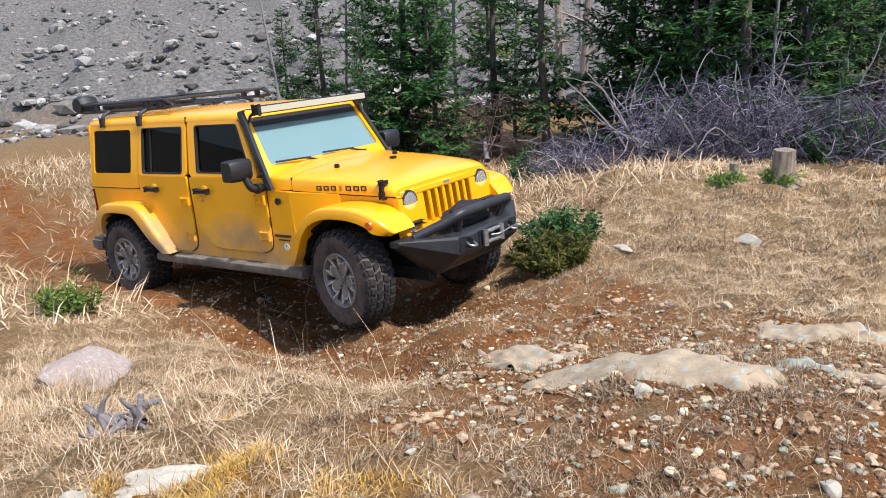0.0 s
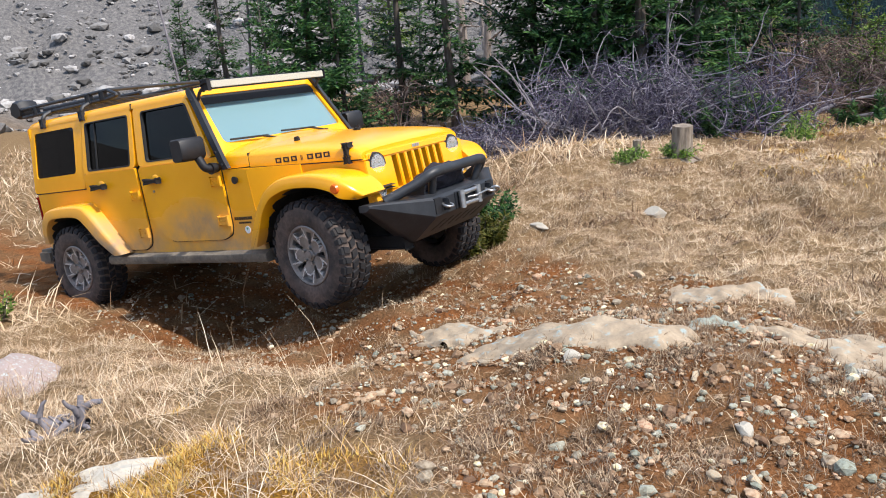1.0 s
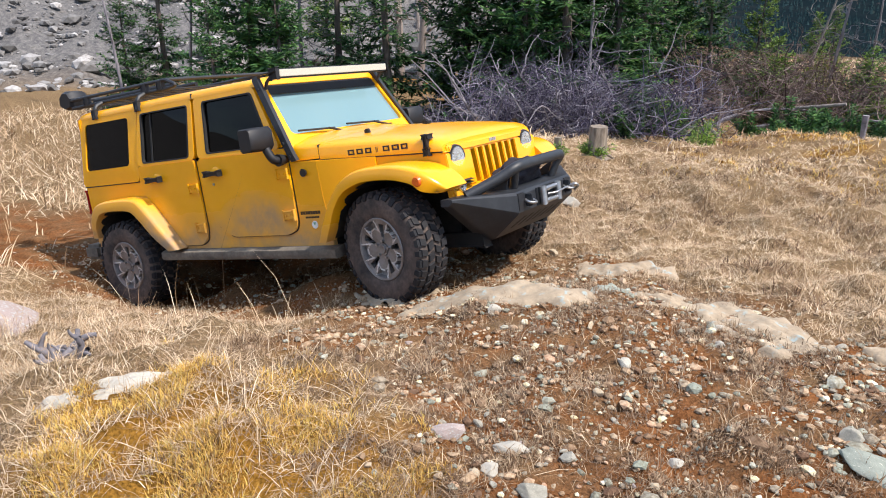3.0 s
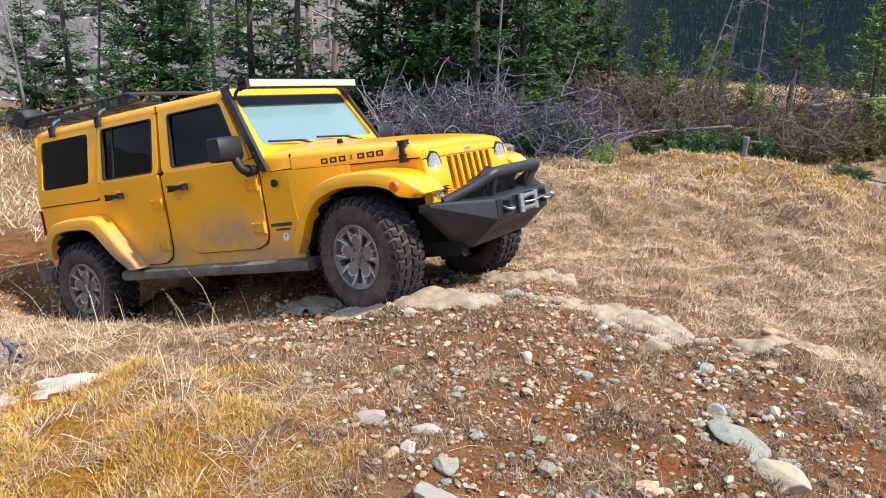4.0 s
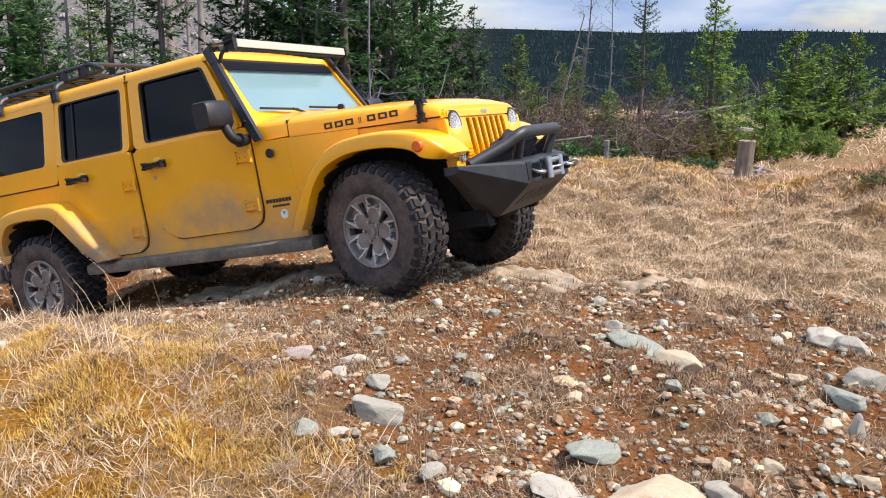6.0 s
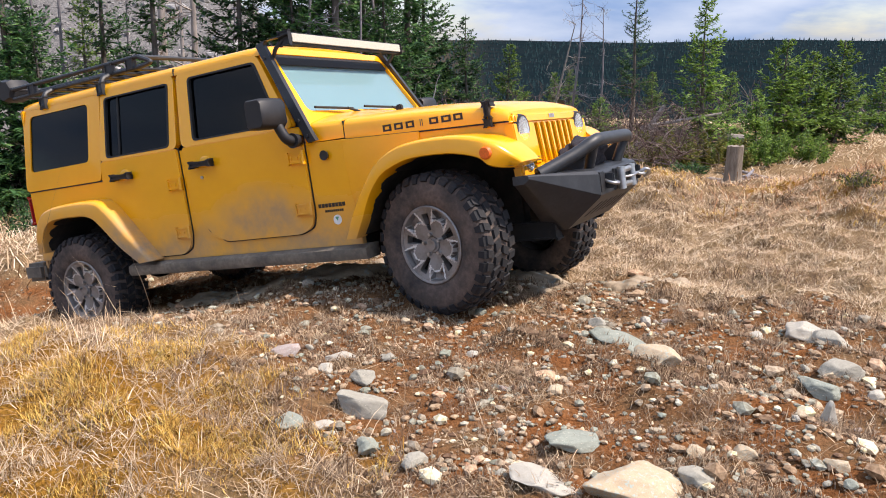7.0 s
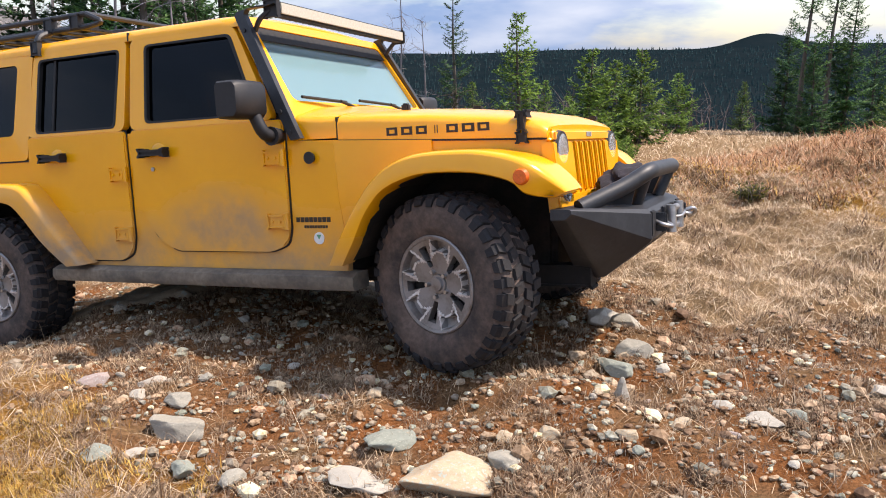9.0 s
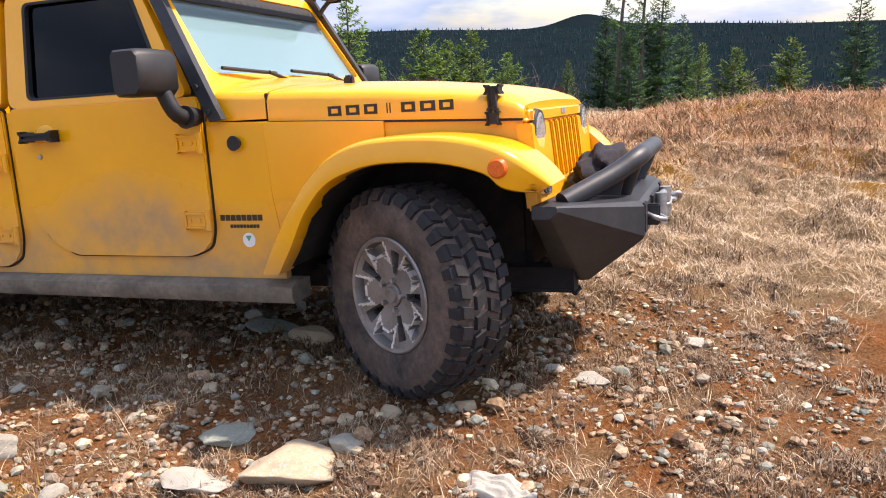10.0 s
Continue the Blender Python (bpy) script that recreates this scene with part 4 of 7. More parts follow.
    for name, rows in (("rear_flare", rear), ("front_flare", front)):
        bm = BM()
        rings = []
        for (ox, oz), (ix, iz), yb, yl in rows:
            o, i = Vector((ox, 0, oz)), Vector((ix, 0, iz))
            side = lambda p, y: Vector((p.x, s * y, p.z))
            rings.append([side(o, yb), side(o.lerp(i, -0.02), yl - 0.055), side(o.lerp(i, 0.02), yl - 0.025), side(o.lerp(i, 0.09), yl - 0.007), side(o.lerp(i, 0.22), yl), side(o.lerp(i, 0.97), yl), side(i.lerp(o, -0.03), yl - 0.012), side(i.lerp(o, 0.12), yb)])
        # even out the run of the arch
        fine = []
        for k in range(len(rings) - 1):
            p0, p1, p2, p3 = rings[max(k - 1, 0)], rings[k], rings[k + 1], rings[min(k + 2, len(rings) - 1)]
            for t in (0, 0.25, 0.5, 0.75):
                fine.append([0.5 * (2 * b + (c - a) * t + (2 * a - 5 * b + 4 * c - d) * t * t + (3 * b - a - 3 * c + d) * t ** 3) for a, b, c, d in zip(p0, p1, p2, p3)])
        fine.append(rings[-1])
        loft(bm, fine)
        fl = part(name, bm, PAINT_REAR_FLARE if name == "rear_flare" else PAINT_FLARE, car, "yellow wheel flare, dusty at its trailing edge", smooth=45)
        if name == "front_flare":
            bm = BM()
            disc(bm, (1.935, s * 0.938, 0.895), (0, s, 0), 0.036, 0.018, 20, 0.008)
            part("marker_lamp", bm, AMBER, fl, "round amber marker lamp", smooth=40)
    # wheel liners
    for rows in (rear, front):
        bm = BM()
        for (a, b) in zip(rows, rows[1:]):
            q = [bm.verts.new((x, s * y, z + 0.01)) for (x, z), y in ((a[1], 0.88), (b[1], 0.88), (b[1], 0.40), (a[1], 0.40))]
            bm.faces.new(q)
            q2 = [bm.verts.new((x, s * y, z + 0.03)) for (x, z), y in ((a[1], 0.88), (b[1], 0.88), (b[1], 0.40), (a[1], 0.40))]
            bm.faces.new(q2[::-1])
        part("wheel_liner", bm, LINER, car, recalc=False)
    # tail lamp
    bm = BM()
    block(bm, (-2.085, s * 0.60, 0.83), (-2.03, s * 0.755, 1.03), 0.012)
    part("tail_lamp", bm, RED, car, "red tail lamp")
    # door mirror
    bm = BM()
    m0 = [(0.012, -0.004), (0.110, -0.004), (0.132, 0.020), (0.132, 0.145), (0.112, 0.168), (0.012, 0.168), (0.0, 0.155), (0.0, 0.010)]
    rings = []
    for y, k in ((0.855, 0.90), (0.868, 1.0), (0.98, 1.03), (1.062, 1.0), (1.078, 0.90)):
        rings.append([(0.50 + 0.075 + (x - 0.07) * k, s * y, 1.215 + 0.083 + (z - 0.083) * k) for x, z in m0])
    loft(bm, rings)
    mirror = part("door_mirror", bm, BLACK, car, "black door mirror", smooth=50)
    bm = BM()
    rod(bm, bent([(0.64, s * 0.79, 1.125), (0.64, s * 0.90, 1.125), (0.60, s * 0.92, 1.235)], 0.05), 0.032, 12)
    disc(bm, (0.645, s * 0.82, 1.125), (0, 1, 0), 0.046, 0.075, 18, 0.012)
    part("mirror_arm", bm, BLACK, mirror, smooth=45)
    bm = BM()
    block(bm, (0.496, s * 0.885, 1.235), (0.502, s * 1.055, 1.365), 0.002)
    part("mirror_glass", bm, CHROME, mirror)
    # hood catch
    bm = BM()
    block(bm, (1.832, s * 0.628, 1.09), (1.862, s * 0.655, 1.165), 0.006)
    block(bm, (1.826, s * 0.632, 1.035), (1.868, s * 0.66, 1.075), 0.006)
    rod(bm, [(1.836, s * 0.652, 1.06), (1.836, s * 0.658, 1.12)], 0.006, 6)
    rod(bm, [(1.858, s * 0.652, 1.06), (1.858, s * 0.658, 1.12)], 0.006, 6)
    block(bm, (1.822, s * 0.60, 1.148), (1.872, s * 0.650, 1.172), 0.006)
    part("hood_catch", bm, BLACK, car, "black rubber hood catch", smooth=30)
    # lamp-bar bracket along the pillar
    bm = BM()
    pts = [(0.745, 1.10), (0.715, 1.16), (0.392, 1.735), (0.40, 1.755), (0.46, 1.766), (0.575, 1.766)]
    rings = [[(x - 0.024, s * (side_y(z) - 0.016), z), (x - 0.024, s * (side_y(z) + 0.020), z), (x + 0.034, s * (side_y(z) + 0.020), z + 0.008), (x + 0.034, s * (side_y(z) - 0.016), z + 0.008)] for x, z in pts]
    loft(bm, rings)
    for z in (1.14, 1.24, 1.66):
        disc(bm, (0.73 - (z - 1.13) * 0.56, s * (side_y(z) + 0.022), z), (0, 1, 0), 0.011, 0.012, 8)
    part("pillar_bracket", bm, STEEL_BLACK, car, "black lamp-bar bracket")
    # lettering on the hood side, as plain bars
    for i, wdt in enumerate((0.056, 0.056, 0.054, 0.016, 0.056, 0.060, 0.056)):
        bm = BM()
        x0 = 1.195 + i * 0.0745 + (0.017 if i == 3 else 0)
        for z0, z1, a, b_ in ((1.096, 1.106, 0, 1), (1.124, 1.134, 0, 1), (1.096, 1.134, 0, 0.26), (1.096, 1.134, 0.74, 1)):
            if wdt < 0.02 and z1 - z0 < 0.02:
                continue
            xa, xb = x0 + wdt * a, x0 + wdt * b_
            ya = lambda x: s * (0.7215 - (x - 0.94) * 0.093 + 0.001)
            block(bm, (xa, ya(xa), z0), (xb, ya(xb) + s * 0.003, z1))
        part("lettering_bar", bm, DECAL, car, "dark lettering bar")
    bm = BM()
    for i in range(8):
        block(bm, (0.700 + i * 0.0255, s * 0.774, 0.698), (0.721 + i * 0.0255, s * 0.7765, 0.722))
    for i in range(9):
        block(bm, (0.745 + i * 0.0155, s * 0.774, 0.668), (0.757 + i * 0.0155, s * 0.7765, 0.682))
    part("side_badge", bm, DECAL, car, "small dark lettering")
    bm = BM()
    disc(bm, (0.828, s * 0.775, 0.618), (0, 1, 0), 0.030, 0.004, 20)
    st = part("round_sticker", bm, WHITE, car, "round white and green sticker")
    bm = BM()
    disc(bm, (0.828, s * 0.7765, 0.628), (0, 1, 0), 0.016, 0.004, 3)
    part("sticker_print", bm, TEAL, st)


def car_top_and_front():
    # roof
    bm = BM()
    half = [(0.706, 1.690), (0.704, 1.712), (0.690, 1.735), (0.655, 1.752), (0.50, 1.768), (0.25, 1.776), (0.0, 1.779)]
    prof = [(-y, z) for y, z in half] + [(y, z) for y, z in half[-2::-1]]
    rings = []
    for x, dz, k in ((-2.045, -0.035, 0.985), (-2.02, -0.008, 0.997), (-1.9, 0, 1), (-0.8, 0.004, 1), (0.25, 0.0, 1), (0.34, -0.004, 0.995), (0.385, -0.024, 0.985)):
        rings.append([(x, y * k, z + dz if z > 1.7 else z) for y, z in prof])
    loft(bm, rings)
    roof = part("roof", bm, PAINT, car, "yellow hard top", smooth=40)
    bm = BM()
    bm.free()
    for x in (-1.15, -0.38):
        for y in (-1, 1):
            bm = BM()
            block(bm, (x - 0.004, y * 0.690, 1.69), (x + 0.004, y * 0.7075, 1.735))
            part("roof_seam", bm, RUBBER, roof)
    # tail panel with window
    bm = BM()
    block(bm, (-2.045, -0.76, 0.46), (-2.0, 0.76, 1.08), 0.01)
    block(bm, (-2.045, -0.72, 1.08), (-2.0, -0.56, 1.70), 0.01)
    block(bm, (-2.045, 0.56, 1.08), (-2.0, 0.72, 1.70), 0.01)
    block(bm, (-2.045, -0.56, 1.64), (-2.0, 0.56, 1.70), 0.01)
    part("tailgate", bm, PAINT, car, smooth=30)
    bm = BM()
    block(bm, (-2.035, -0.57, 1.07), (-2.025, 0.57, 1.65))
    part("rear_window", bm, SIDE_GLASS, car, "dark tinted glass")
    bm = BM()
    block(bm, (-2.27, -0.80, 0.375), (-2.03, 0.80, 0.52), 0.03)
    part("rear_bumper", bm, SILL, car, "dusty grey rear bumper", smooth=40)
    # windscreen frame and glass
    def screen(x0, z0, x1, z1, y0, y1):
        return [(x0, -y0, z0), (x1, -y1, z1), (x1, y1, z1), (x0, y0, z0)]
    bm = BM()
    o = fillet(screen(0.720, 1.190, 0.385, 1.745, 0.762, 0.685), 0.05)
    i = fillet(screen(0.676, 1.298, 0.425, 1.695, 0.690, 0.640), 0.05)
    back = Vector((-0.045, 0, -0.027))
    loops = [[bm.verts.new(p) for p in l] for l in (o, i, [p + back for p in i], [p + back for p in o])]
    for k in range(4):
        for j in range(len(o)):
            a, b = loops[k], loops[(k + 1) % 4]
            bm.faces.new((a[j], a[(j + 1) % len(o)], b[(j + 1) % len(o)], b[j]))
    frame_ = part("windscreen_frame", bm, PAINT, car, smooth=30)
    bm = BM()
    g = [Vector(p) + back * 0.3 for p in fillet(screen(0.668, 1.290, 0.420, 1.700, 0.70, 0.645), 0.05)]
    g2 = [p + back * 0.12 for p in g]
    loft(bm, [g, g2])
    ws = part("windscreen", bm, SCREEN, frame_, "dusty windscreen with the reflected sky put into its colour")
    ws.visible_shadow = False
    bm = BM()
    g = [Vector(p) + back * 0.2 for p in fillet(screen(0.472, 1.622, 0.426, 1.694, 0.650, 0.640), 0.02)]
    loft(bm, [g, [p + Vector((0.003, 0, 0.002)) for p in g]])
    part("sun_strip", bm, RUBBER, frame_, "black strip across the top of the windscreen")
    for y in (-0.42, 0.14):
        bm = BM()
        rod(bm, [(0.735, y + 0.28, 1.262), (0.715, y + 0.10, 1.305)], 0.009, 8)
        rod(bm, [(0.713, y + 0.16, 1.302), (0.690, y - 0.22, 1.318)], 0.008, 8)
        disc(bm, (0.735, y + 0.28, 1.258), (0, 0, 1), 0.02, 0.03, 12)
        part("wiper", bm, RUBBER, car, "black windscreen wiper")
    # cowl and hood
    def sections(rows):
        out = []
        for x, w, zl, zs, zc in rows:
            half_ = [(w, zl), (w, zs - 0.035), (w - 0.010, zs - 0.014), (w - 0.034, zs), (w * 0.72, zs + (zc - zs) * 0.55), (w * 0.36, zs + (zc - zs) * 0.92), (0, zc)]
            out.append([(x, -y, z) for y, z in half_] + [(x, y, z) for y, z in half_[-2::-1]])
        return out
    bm = BM()
    loft(bm, sections(((0.66, 0.755, 1.10, 1.225, 1.295), (0.74, 0.748, 1.10, 1.220, 1.282), (0.84, 0.738, 1.10, 1.212, 1.262), (0.932, 0.726, 1.10, 1.208, 1.250))))
    part("cowl", bm, PAINT, car, smooth=45)
    bm = BM()
    loft(bm, sections(((0.940, 0.724, 1.092, 1.206, 1.249), (1.10, 0.709, 1.085, 1.200, 1.244), (1.40, 0.681, 1.072, 1.184, 1.226), (1.70, 0.653, 1.060, 1.158, 1.194), (1.86, 0.638, 1.054, 1.138, 1.166), (1.925, 0.630, 1.052, 1.118, 1.140), (1.955, 0.622, 1.050, 1.096, 1.112))))
    hood = part("hood", bm, PAINT, car, smooth=45)
    bm = BM()
    block(bm, (0.930, -0.722, 1.096), (0.942, 0.722, 1.200))
    for s in (-1, 1):
        loft(bm, [[(x, s * (w + 0.0005), z), (x, s * (w + 0.0005), z - 0.009), (x, s * (w - 0.05), z - 0.009), (x, s * (w - 0.05), z)] for x, w, z in ((0.67, 0.752, 1.099), (0.94, 0.723, 1.092), (1.40, 0.680, 1.072), (1.95, 0.621, 1.050))])
    part("hood_gap", bm, RUBBER, car)
    for y in (-0.38, 0.38):
        bm = BM()
        block(bm, (1.12, y - 0.02, 1.22), (1.16, y + 0.02, 1.262), 0.008)
        part("hood_bumper", bm, BLACK, hood, "small black rubber stop")
    bm = BM()
    block(bm, (1.30, 0.10, 1.225), (1.36, 0.16, 1.25), 0.01)
    part("hood_bumper", bm, BLACK, hood)
    # apron below the hood
    for s in (-1, 1):
        bm = BM()
        loft(bm, [[(x, s * w, zt), (x, s * (w - 0.03), zt), (x, s * (w - 0.03), zb), (x, s * w, zb)] for x, w, zt, zb in ((1.30, 0.683, 1.068, 0.95), (1.60, 0.650, 1.056, 0.96), (1.95, 0.610, 1.042, 0.93))])
        part("fender_apron", bm, PAINT, car)
    # grille
    bm = BM()
    def face_x(z):
        return 1.985 + (0.98 - z) * 0.10
    ends = [-0.335 + 0.0957 * k for k in range(8)]
    zt, zb = 1.030, 0.790
    cols = [(-0.632, ends[0] + 0.0185)] + [(ends[k] - 0.0185 + 0.0, ends[k] + 0.0185) for k in range(1, 7)] + [(ends[7] - 0.0185, 0.632)]
    for y0, y1 in cols:
        block(bm, (1.93, y0, zb), (1.99, y1, zt), 0.006)
    block(bm, (1.93, -0.585, zt - 0.004), (1.988, 0.585, 1.088), 0.014, 3)
    block(bm, (1.93, -0.632, 0.705), (1.988, 0.632, zb + 0.004), 0.010)
    block(bm, (1.93, -0.620, 1.02), (1.986, -0.50, 1.062), 0.020, 3)
    block(bm, (1.93, 0.50, 1.02), (1.986, 0.620, 1.062), 0.020, 3)
    for v in bm.verts:
        v.co.x += (0.98 - v.co.z) * 0.10
    grille = part("grille", bm, PAINT, car, "yellow grille with seven upright slots", smooth=35)
    bm = BM()
    block(bm, (1.90, -0.36, 0.76), (1.925, 0.36, 1.05))
    part("radiator", bm, RUBBER, car)
    bm = BM()
    for i in range(4):
        block(bm, (1.982, -0.045 + i * 0.024, 1.052), (1.985, -0.028 + i * 0.024, 1.075))
    part("grille_badge", bm, SILVER, grille, "small silver badge")
    for s in (-1, 1):
        bm = BM()
        disc(bm, (1.980, s * 0.494, 0.985), (1, 0, 0.0), 0.098, 0.02, 32, 0.006)
        ring_ = part("headlamp", bm, BLACK, grille, "round headlamp with a black bezel", smooth=40)
        bm = BM()
        disc(bm, (1.982, s * 0.494, 0.985), (1, 0, 0), 0.084, 0.018, 32, 0.01)
        part("reflector", bm, CHROME, ring_, smooth=30)
        bm = BM()
        bmesh.ops.create_uvsphere(bm, u_segments=28, v_segments=12, radius=1, matrix=Matrix.Translation((1.987, s * 0.494, 0.985)) @ Matrix.Diagonal((0.010, 0.086, 0.086, 1)))
        part("lens", bm, LENS, ring_, smooth=80).visible_shadow = False
        bm = BM()
        disc(bm, (2.010, s * 0.525, 0.795), (1, 0, 0), 0.043, 0.02, 20, 0.005)
        lamp = part("turn_lamp", bm, CHROME, grille, "small round clear lamp", smooth=40)
        bm = BM()
        bmesh.ops.create_uvsphere(bm, u_segments=18, v_segments=8, radius=1, matrix=Matrix.Translation((2.018, s * 0.525, 0.795)) @ Matrix.Diagonal((0.014, 0.038, 0.038, 1)))
        part("lens", bm, LENS, lamp, smooth=80).visible_shadow = False
    # lamp bar over the windscreen
    bm = BM()
    block(bm, (0.535, -0.665, 1.724), (0.605, 0.665, 1.794), 0.010)
    for k in range(22):
        block(bm, (0.515, -0.64 + k * 0.06, 1.730), (0.536, -0.634 + k * 0.06, 1.788))
    bar = part("lamp_bar", bm, STEEL_BLACK, car, "long unlit lamp bar above the windscreen", smooth=40)
    bm = BM()
    block(bm, (0.604, -0.650, 1.732), (0.611, 0.650, 1.786), 0.003)
    part("lamp_bar_lens", bm, LED, bar, "pale lens")
    for s in (-1, 1):
        bm = BM()
        block(bm, (0.53, s * 0.665, 1.717), (0.61, s * 0.683, 1.802), 0.006)
        part("end_cap", bm, BLACK, bar)
        bm = BM()
        rod(bm, bent([(0.46, s * 0.675, 1.66), (0.50, s * 0.69, 1.712), (0.56, s * 0.675, 1.752)], 0.04), 0.013, 8)
        part("bar_stay", bm, STEEL_BLACK, bar)
    # roof rack
    bm = BM()
    for s in (-1, 1):
        rod(bm, [(-2.25, s * 0.60, 1.90), (-0.80, s * 0.60, 1.90)], 0.016, 8)
        rod(bm, bent([(-2.25, s * 0.60, 1.825), (-0.80, s * 0.60, 1.825), (-0.66, s * 0.60, 1.84), (-0.80, s * 0.60, 1.90)], 0.05), 0.016, 8)
    for x in (-2.25, -0.80):
        rod(bm, [(x, -0.60, 1.90), (x, 0.60, 1.90)], 0.016, 8)
    rack = part("roof_rack", bm, STEEL_BLACK, car, "black steel roof rack")
    for x in np.linspace(-2.18, -0.86, 8):
        bm = BM()
        block(bm, (x - 0.025, -0.60, 1.817), (x + 0.025, 0.60, 1.833), 0.004)
        part("rack_slat", bm, STEEL_BLACK, rack)
    for s in (-1, 1):
        for x in (-2.0, -1.1, -0.88):
            bm = BM()
            block(bm, (x - 0.035, s * 0.585, 1.825), (x + 0.035, s * 0.615, 1.90), 0.006)
            part("rack_upright", bm, STEEL_BLACK if x < -0.7 else SILVER, rack, "" if x < -0.7 else "bare metal plate")
        for x in (-1.75, -1.1):
            bm = BM()
            rod(bm, bent([(x, s * 0.60, 1.825), (x, s * 0.69, 1.79), (x, s * 0.715, 1.69)], 0.03), 0.020, 8)
            block(bm, (x - 0.03, s * 0.700, 1.68), (x + 0.03, s * 0.722, 1.76), 0.006)
            part("rack_foot", bm, STEEL_BLACK, rack)
    bm = BM()
    loft(bm, [[(x + dx * k, y, z + dz * k) for dx, dz in ((0.0, -0.085), (0.10, -0.07), (0.13, 0.02), (0.09, 0.085), (0.0, 0.10), (-0.08, 0.05), (-0.09, -0.04))] for x, y, z, k in ((-2.36, -0.62, 1.90, 0.8), (-2.36, -0.58, 1.90, 1.0), (-2.36, -0.46, 1.90, 1.0), (-2.36, -0.42, 1.90, 0.8))])
    part("work_lamp", bm, BLACK, rack, "black round work lamp", smooth=40)
    bm = BM()
    rod(bm, [(-2.1, -0.45, 1.862), (-0.95, -0.40, 1.866)], 0.028, 10)
    rod(bm, [(-1.9, -0.30, 1.854), (-0.9, -0.2, 1.856)], 0.020, 8)
    part("rack_pole", bm, BLACK, rack)


def car_bumper():
    bm = BM()
    rings = []
    for y, k in ((-0.82, 1.0), (-0.80, 0.98), (-0.42, 0.0), (-0.39, -0.03), (0.39, -0.03), (0.42, 0.0), (0.80, 0.98), (0.82, 1.0)):
        k = max(k, 0)
        mid = [(2.02, 0.735), (2.30, 0.722), (2.345, 0.712), (2.365, 0.690), (2.365, 0.575), (2.355, 0.560), (2.150, 0.400), (2.12, 0.395), (2.02, 0.41)]
        end = [(2.02, 0.748), (2.085, 0.748), (2.105, 0.746), (2.110, 0.741), (2.110, 0.728), (2.108, 0.725), (2.085, 0.705), (2.08, 0.703), (2.02, 0.703)]
        rings.append([(a[0] + (b[0] - a[0]) * k, y, a[1] + (b[1] - a[1]) * k) for a, b in zip(mid, end)])
    loft(bm, rings)
    bumper = part("front_bumper", bm, STEEL_BLACK, car, "black steel winch bumper", smooth=25)
    bm = BM()
    rod(bm, bent([(2.09, -0.62, 0.735), (2.26, -0.43, 0.820), (2.345, -0.345, 0.880), (2.345, 0.345, 0.880), (2.26, 0.43, 0.820), (2.09, 0.62, 0.735)], 0.07, 5), 0.038, 14)
    loop = part("guard_hoop", bm, STEEL_BLACK, bumper, smooth=60)
    for s in (-1, 1):
        bm = BM()
        rod(bm, [(2.335, s * 0.335, 0.88), (2.27, s * 0.29, 0.72)], 0.030, 12)
        part("hoop_leg", bm, STEEL_BLACK, bumper, smooth=60)
        bm = BM()
        loft(bm, [[(2.08, s * y, 0.73), (2.27, s * y, 0.73), (2.30, s * y, 0.86), (2.25, s * y, 0.84)] for y in (0.375, 0.385)])
        part("hoop_gusset", bm, STEEL_BLACK, bumper)
        # tow eye and shackle
        bm = BM()
        block(bm, (2.36, s * 0.30 - 0.012, 0.60), (2.415, s * 0.30 + 0.012, 0.685), 0.006)
        eye = part("tow_eye", bm, STEEL_BLACK, bumper)
        bm = BM()
        pts = [(2.40 + 0.035 * math.cos(a), s * 0.30 + 0.036 * math.sin(a), 0.635 - 0.012 * math.cos(a)) for a in [k * 2 * math.pi / 14 for k in range(15)]]
        rod(bm, pts, 0.010, 8)
        part("shackle", bm, STEEL, eye, "bare steel shackle", smooth=60)
        bm = BM()
        block(bm, (2.352, s * 0.36 - 0.055, 0.585), (2.369, s * 0.36 + 0.035, 0.70), 0.004)
        part("side_plate", bm, BLACK, bumper)
    bm = BM()
    block(bm, (2.36, -0.155, 0.575), (2.375, 0.155, 0.700), 0.004)
    lead = part("fairlead_plate", bm, STEEL_BLACK, bumper)
    for y in (-0.115, 0.115):
        bm = BM()
        disc(bm, (2.405, y, 0.640), (0, 0, 1), 0.024, 0.13, 16)
        part("roller", bm, STEEL, lead, "worn steel roller", smooth=40)
    for z in (0.595, 0.68):
        bm = BM()
        disc(bm, (2.398, 0, z), (0, 1, 0), 0.017, 0.19, 14)
        part("roller", bm, STEEL, lead, smooth=40)
    bm = BM()
    rod(bm, bent([(2.38, 0.0, 0.635), (2.43, 0.05, 0.635), (2.425, 0.20, 0.645), (2.40, 0.295, 0.64)], 0.03), 0.007, 6)
    rod(bm, bent([(2.40, 0.30, 0.64), (2.455, 0.31, 0.655), (2.46, 0.345, 0.63), (2.42, 0.35, 0.605)], 0.02), 0.011, 8)
    part("winch_hook", bm, STEEL, bumper, "winch rope and hook", smooth=60)
    for k in range(6):
        bm = BM()
        y = -0.27 + k * 0.108
        q = [(2.305, y + 0.030, 0.5235), (2.305, y + 0.062, 0.5235), (2.215, y - 0.002, 0.4535), (2.215, y - 0.034, 0.4535)]
        n = Vector((0.61, 0, -0.79)) * 0.004
        loft(bm, [[Vector(p) + n for p in q], [Vector(p) - n for p in q]])
        part("bumper_slot", bm, RUBBER, bumper)
    # cloth bundle on the bumper
    bm = BM()
    bmesh.ops.create_icosphere(bm, subdivisions=4, radius=1)
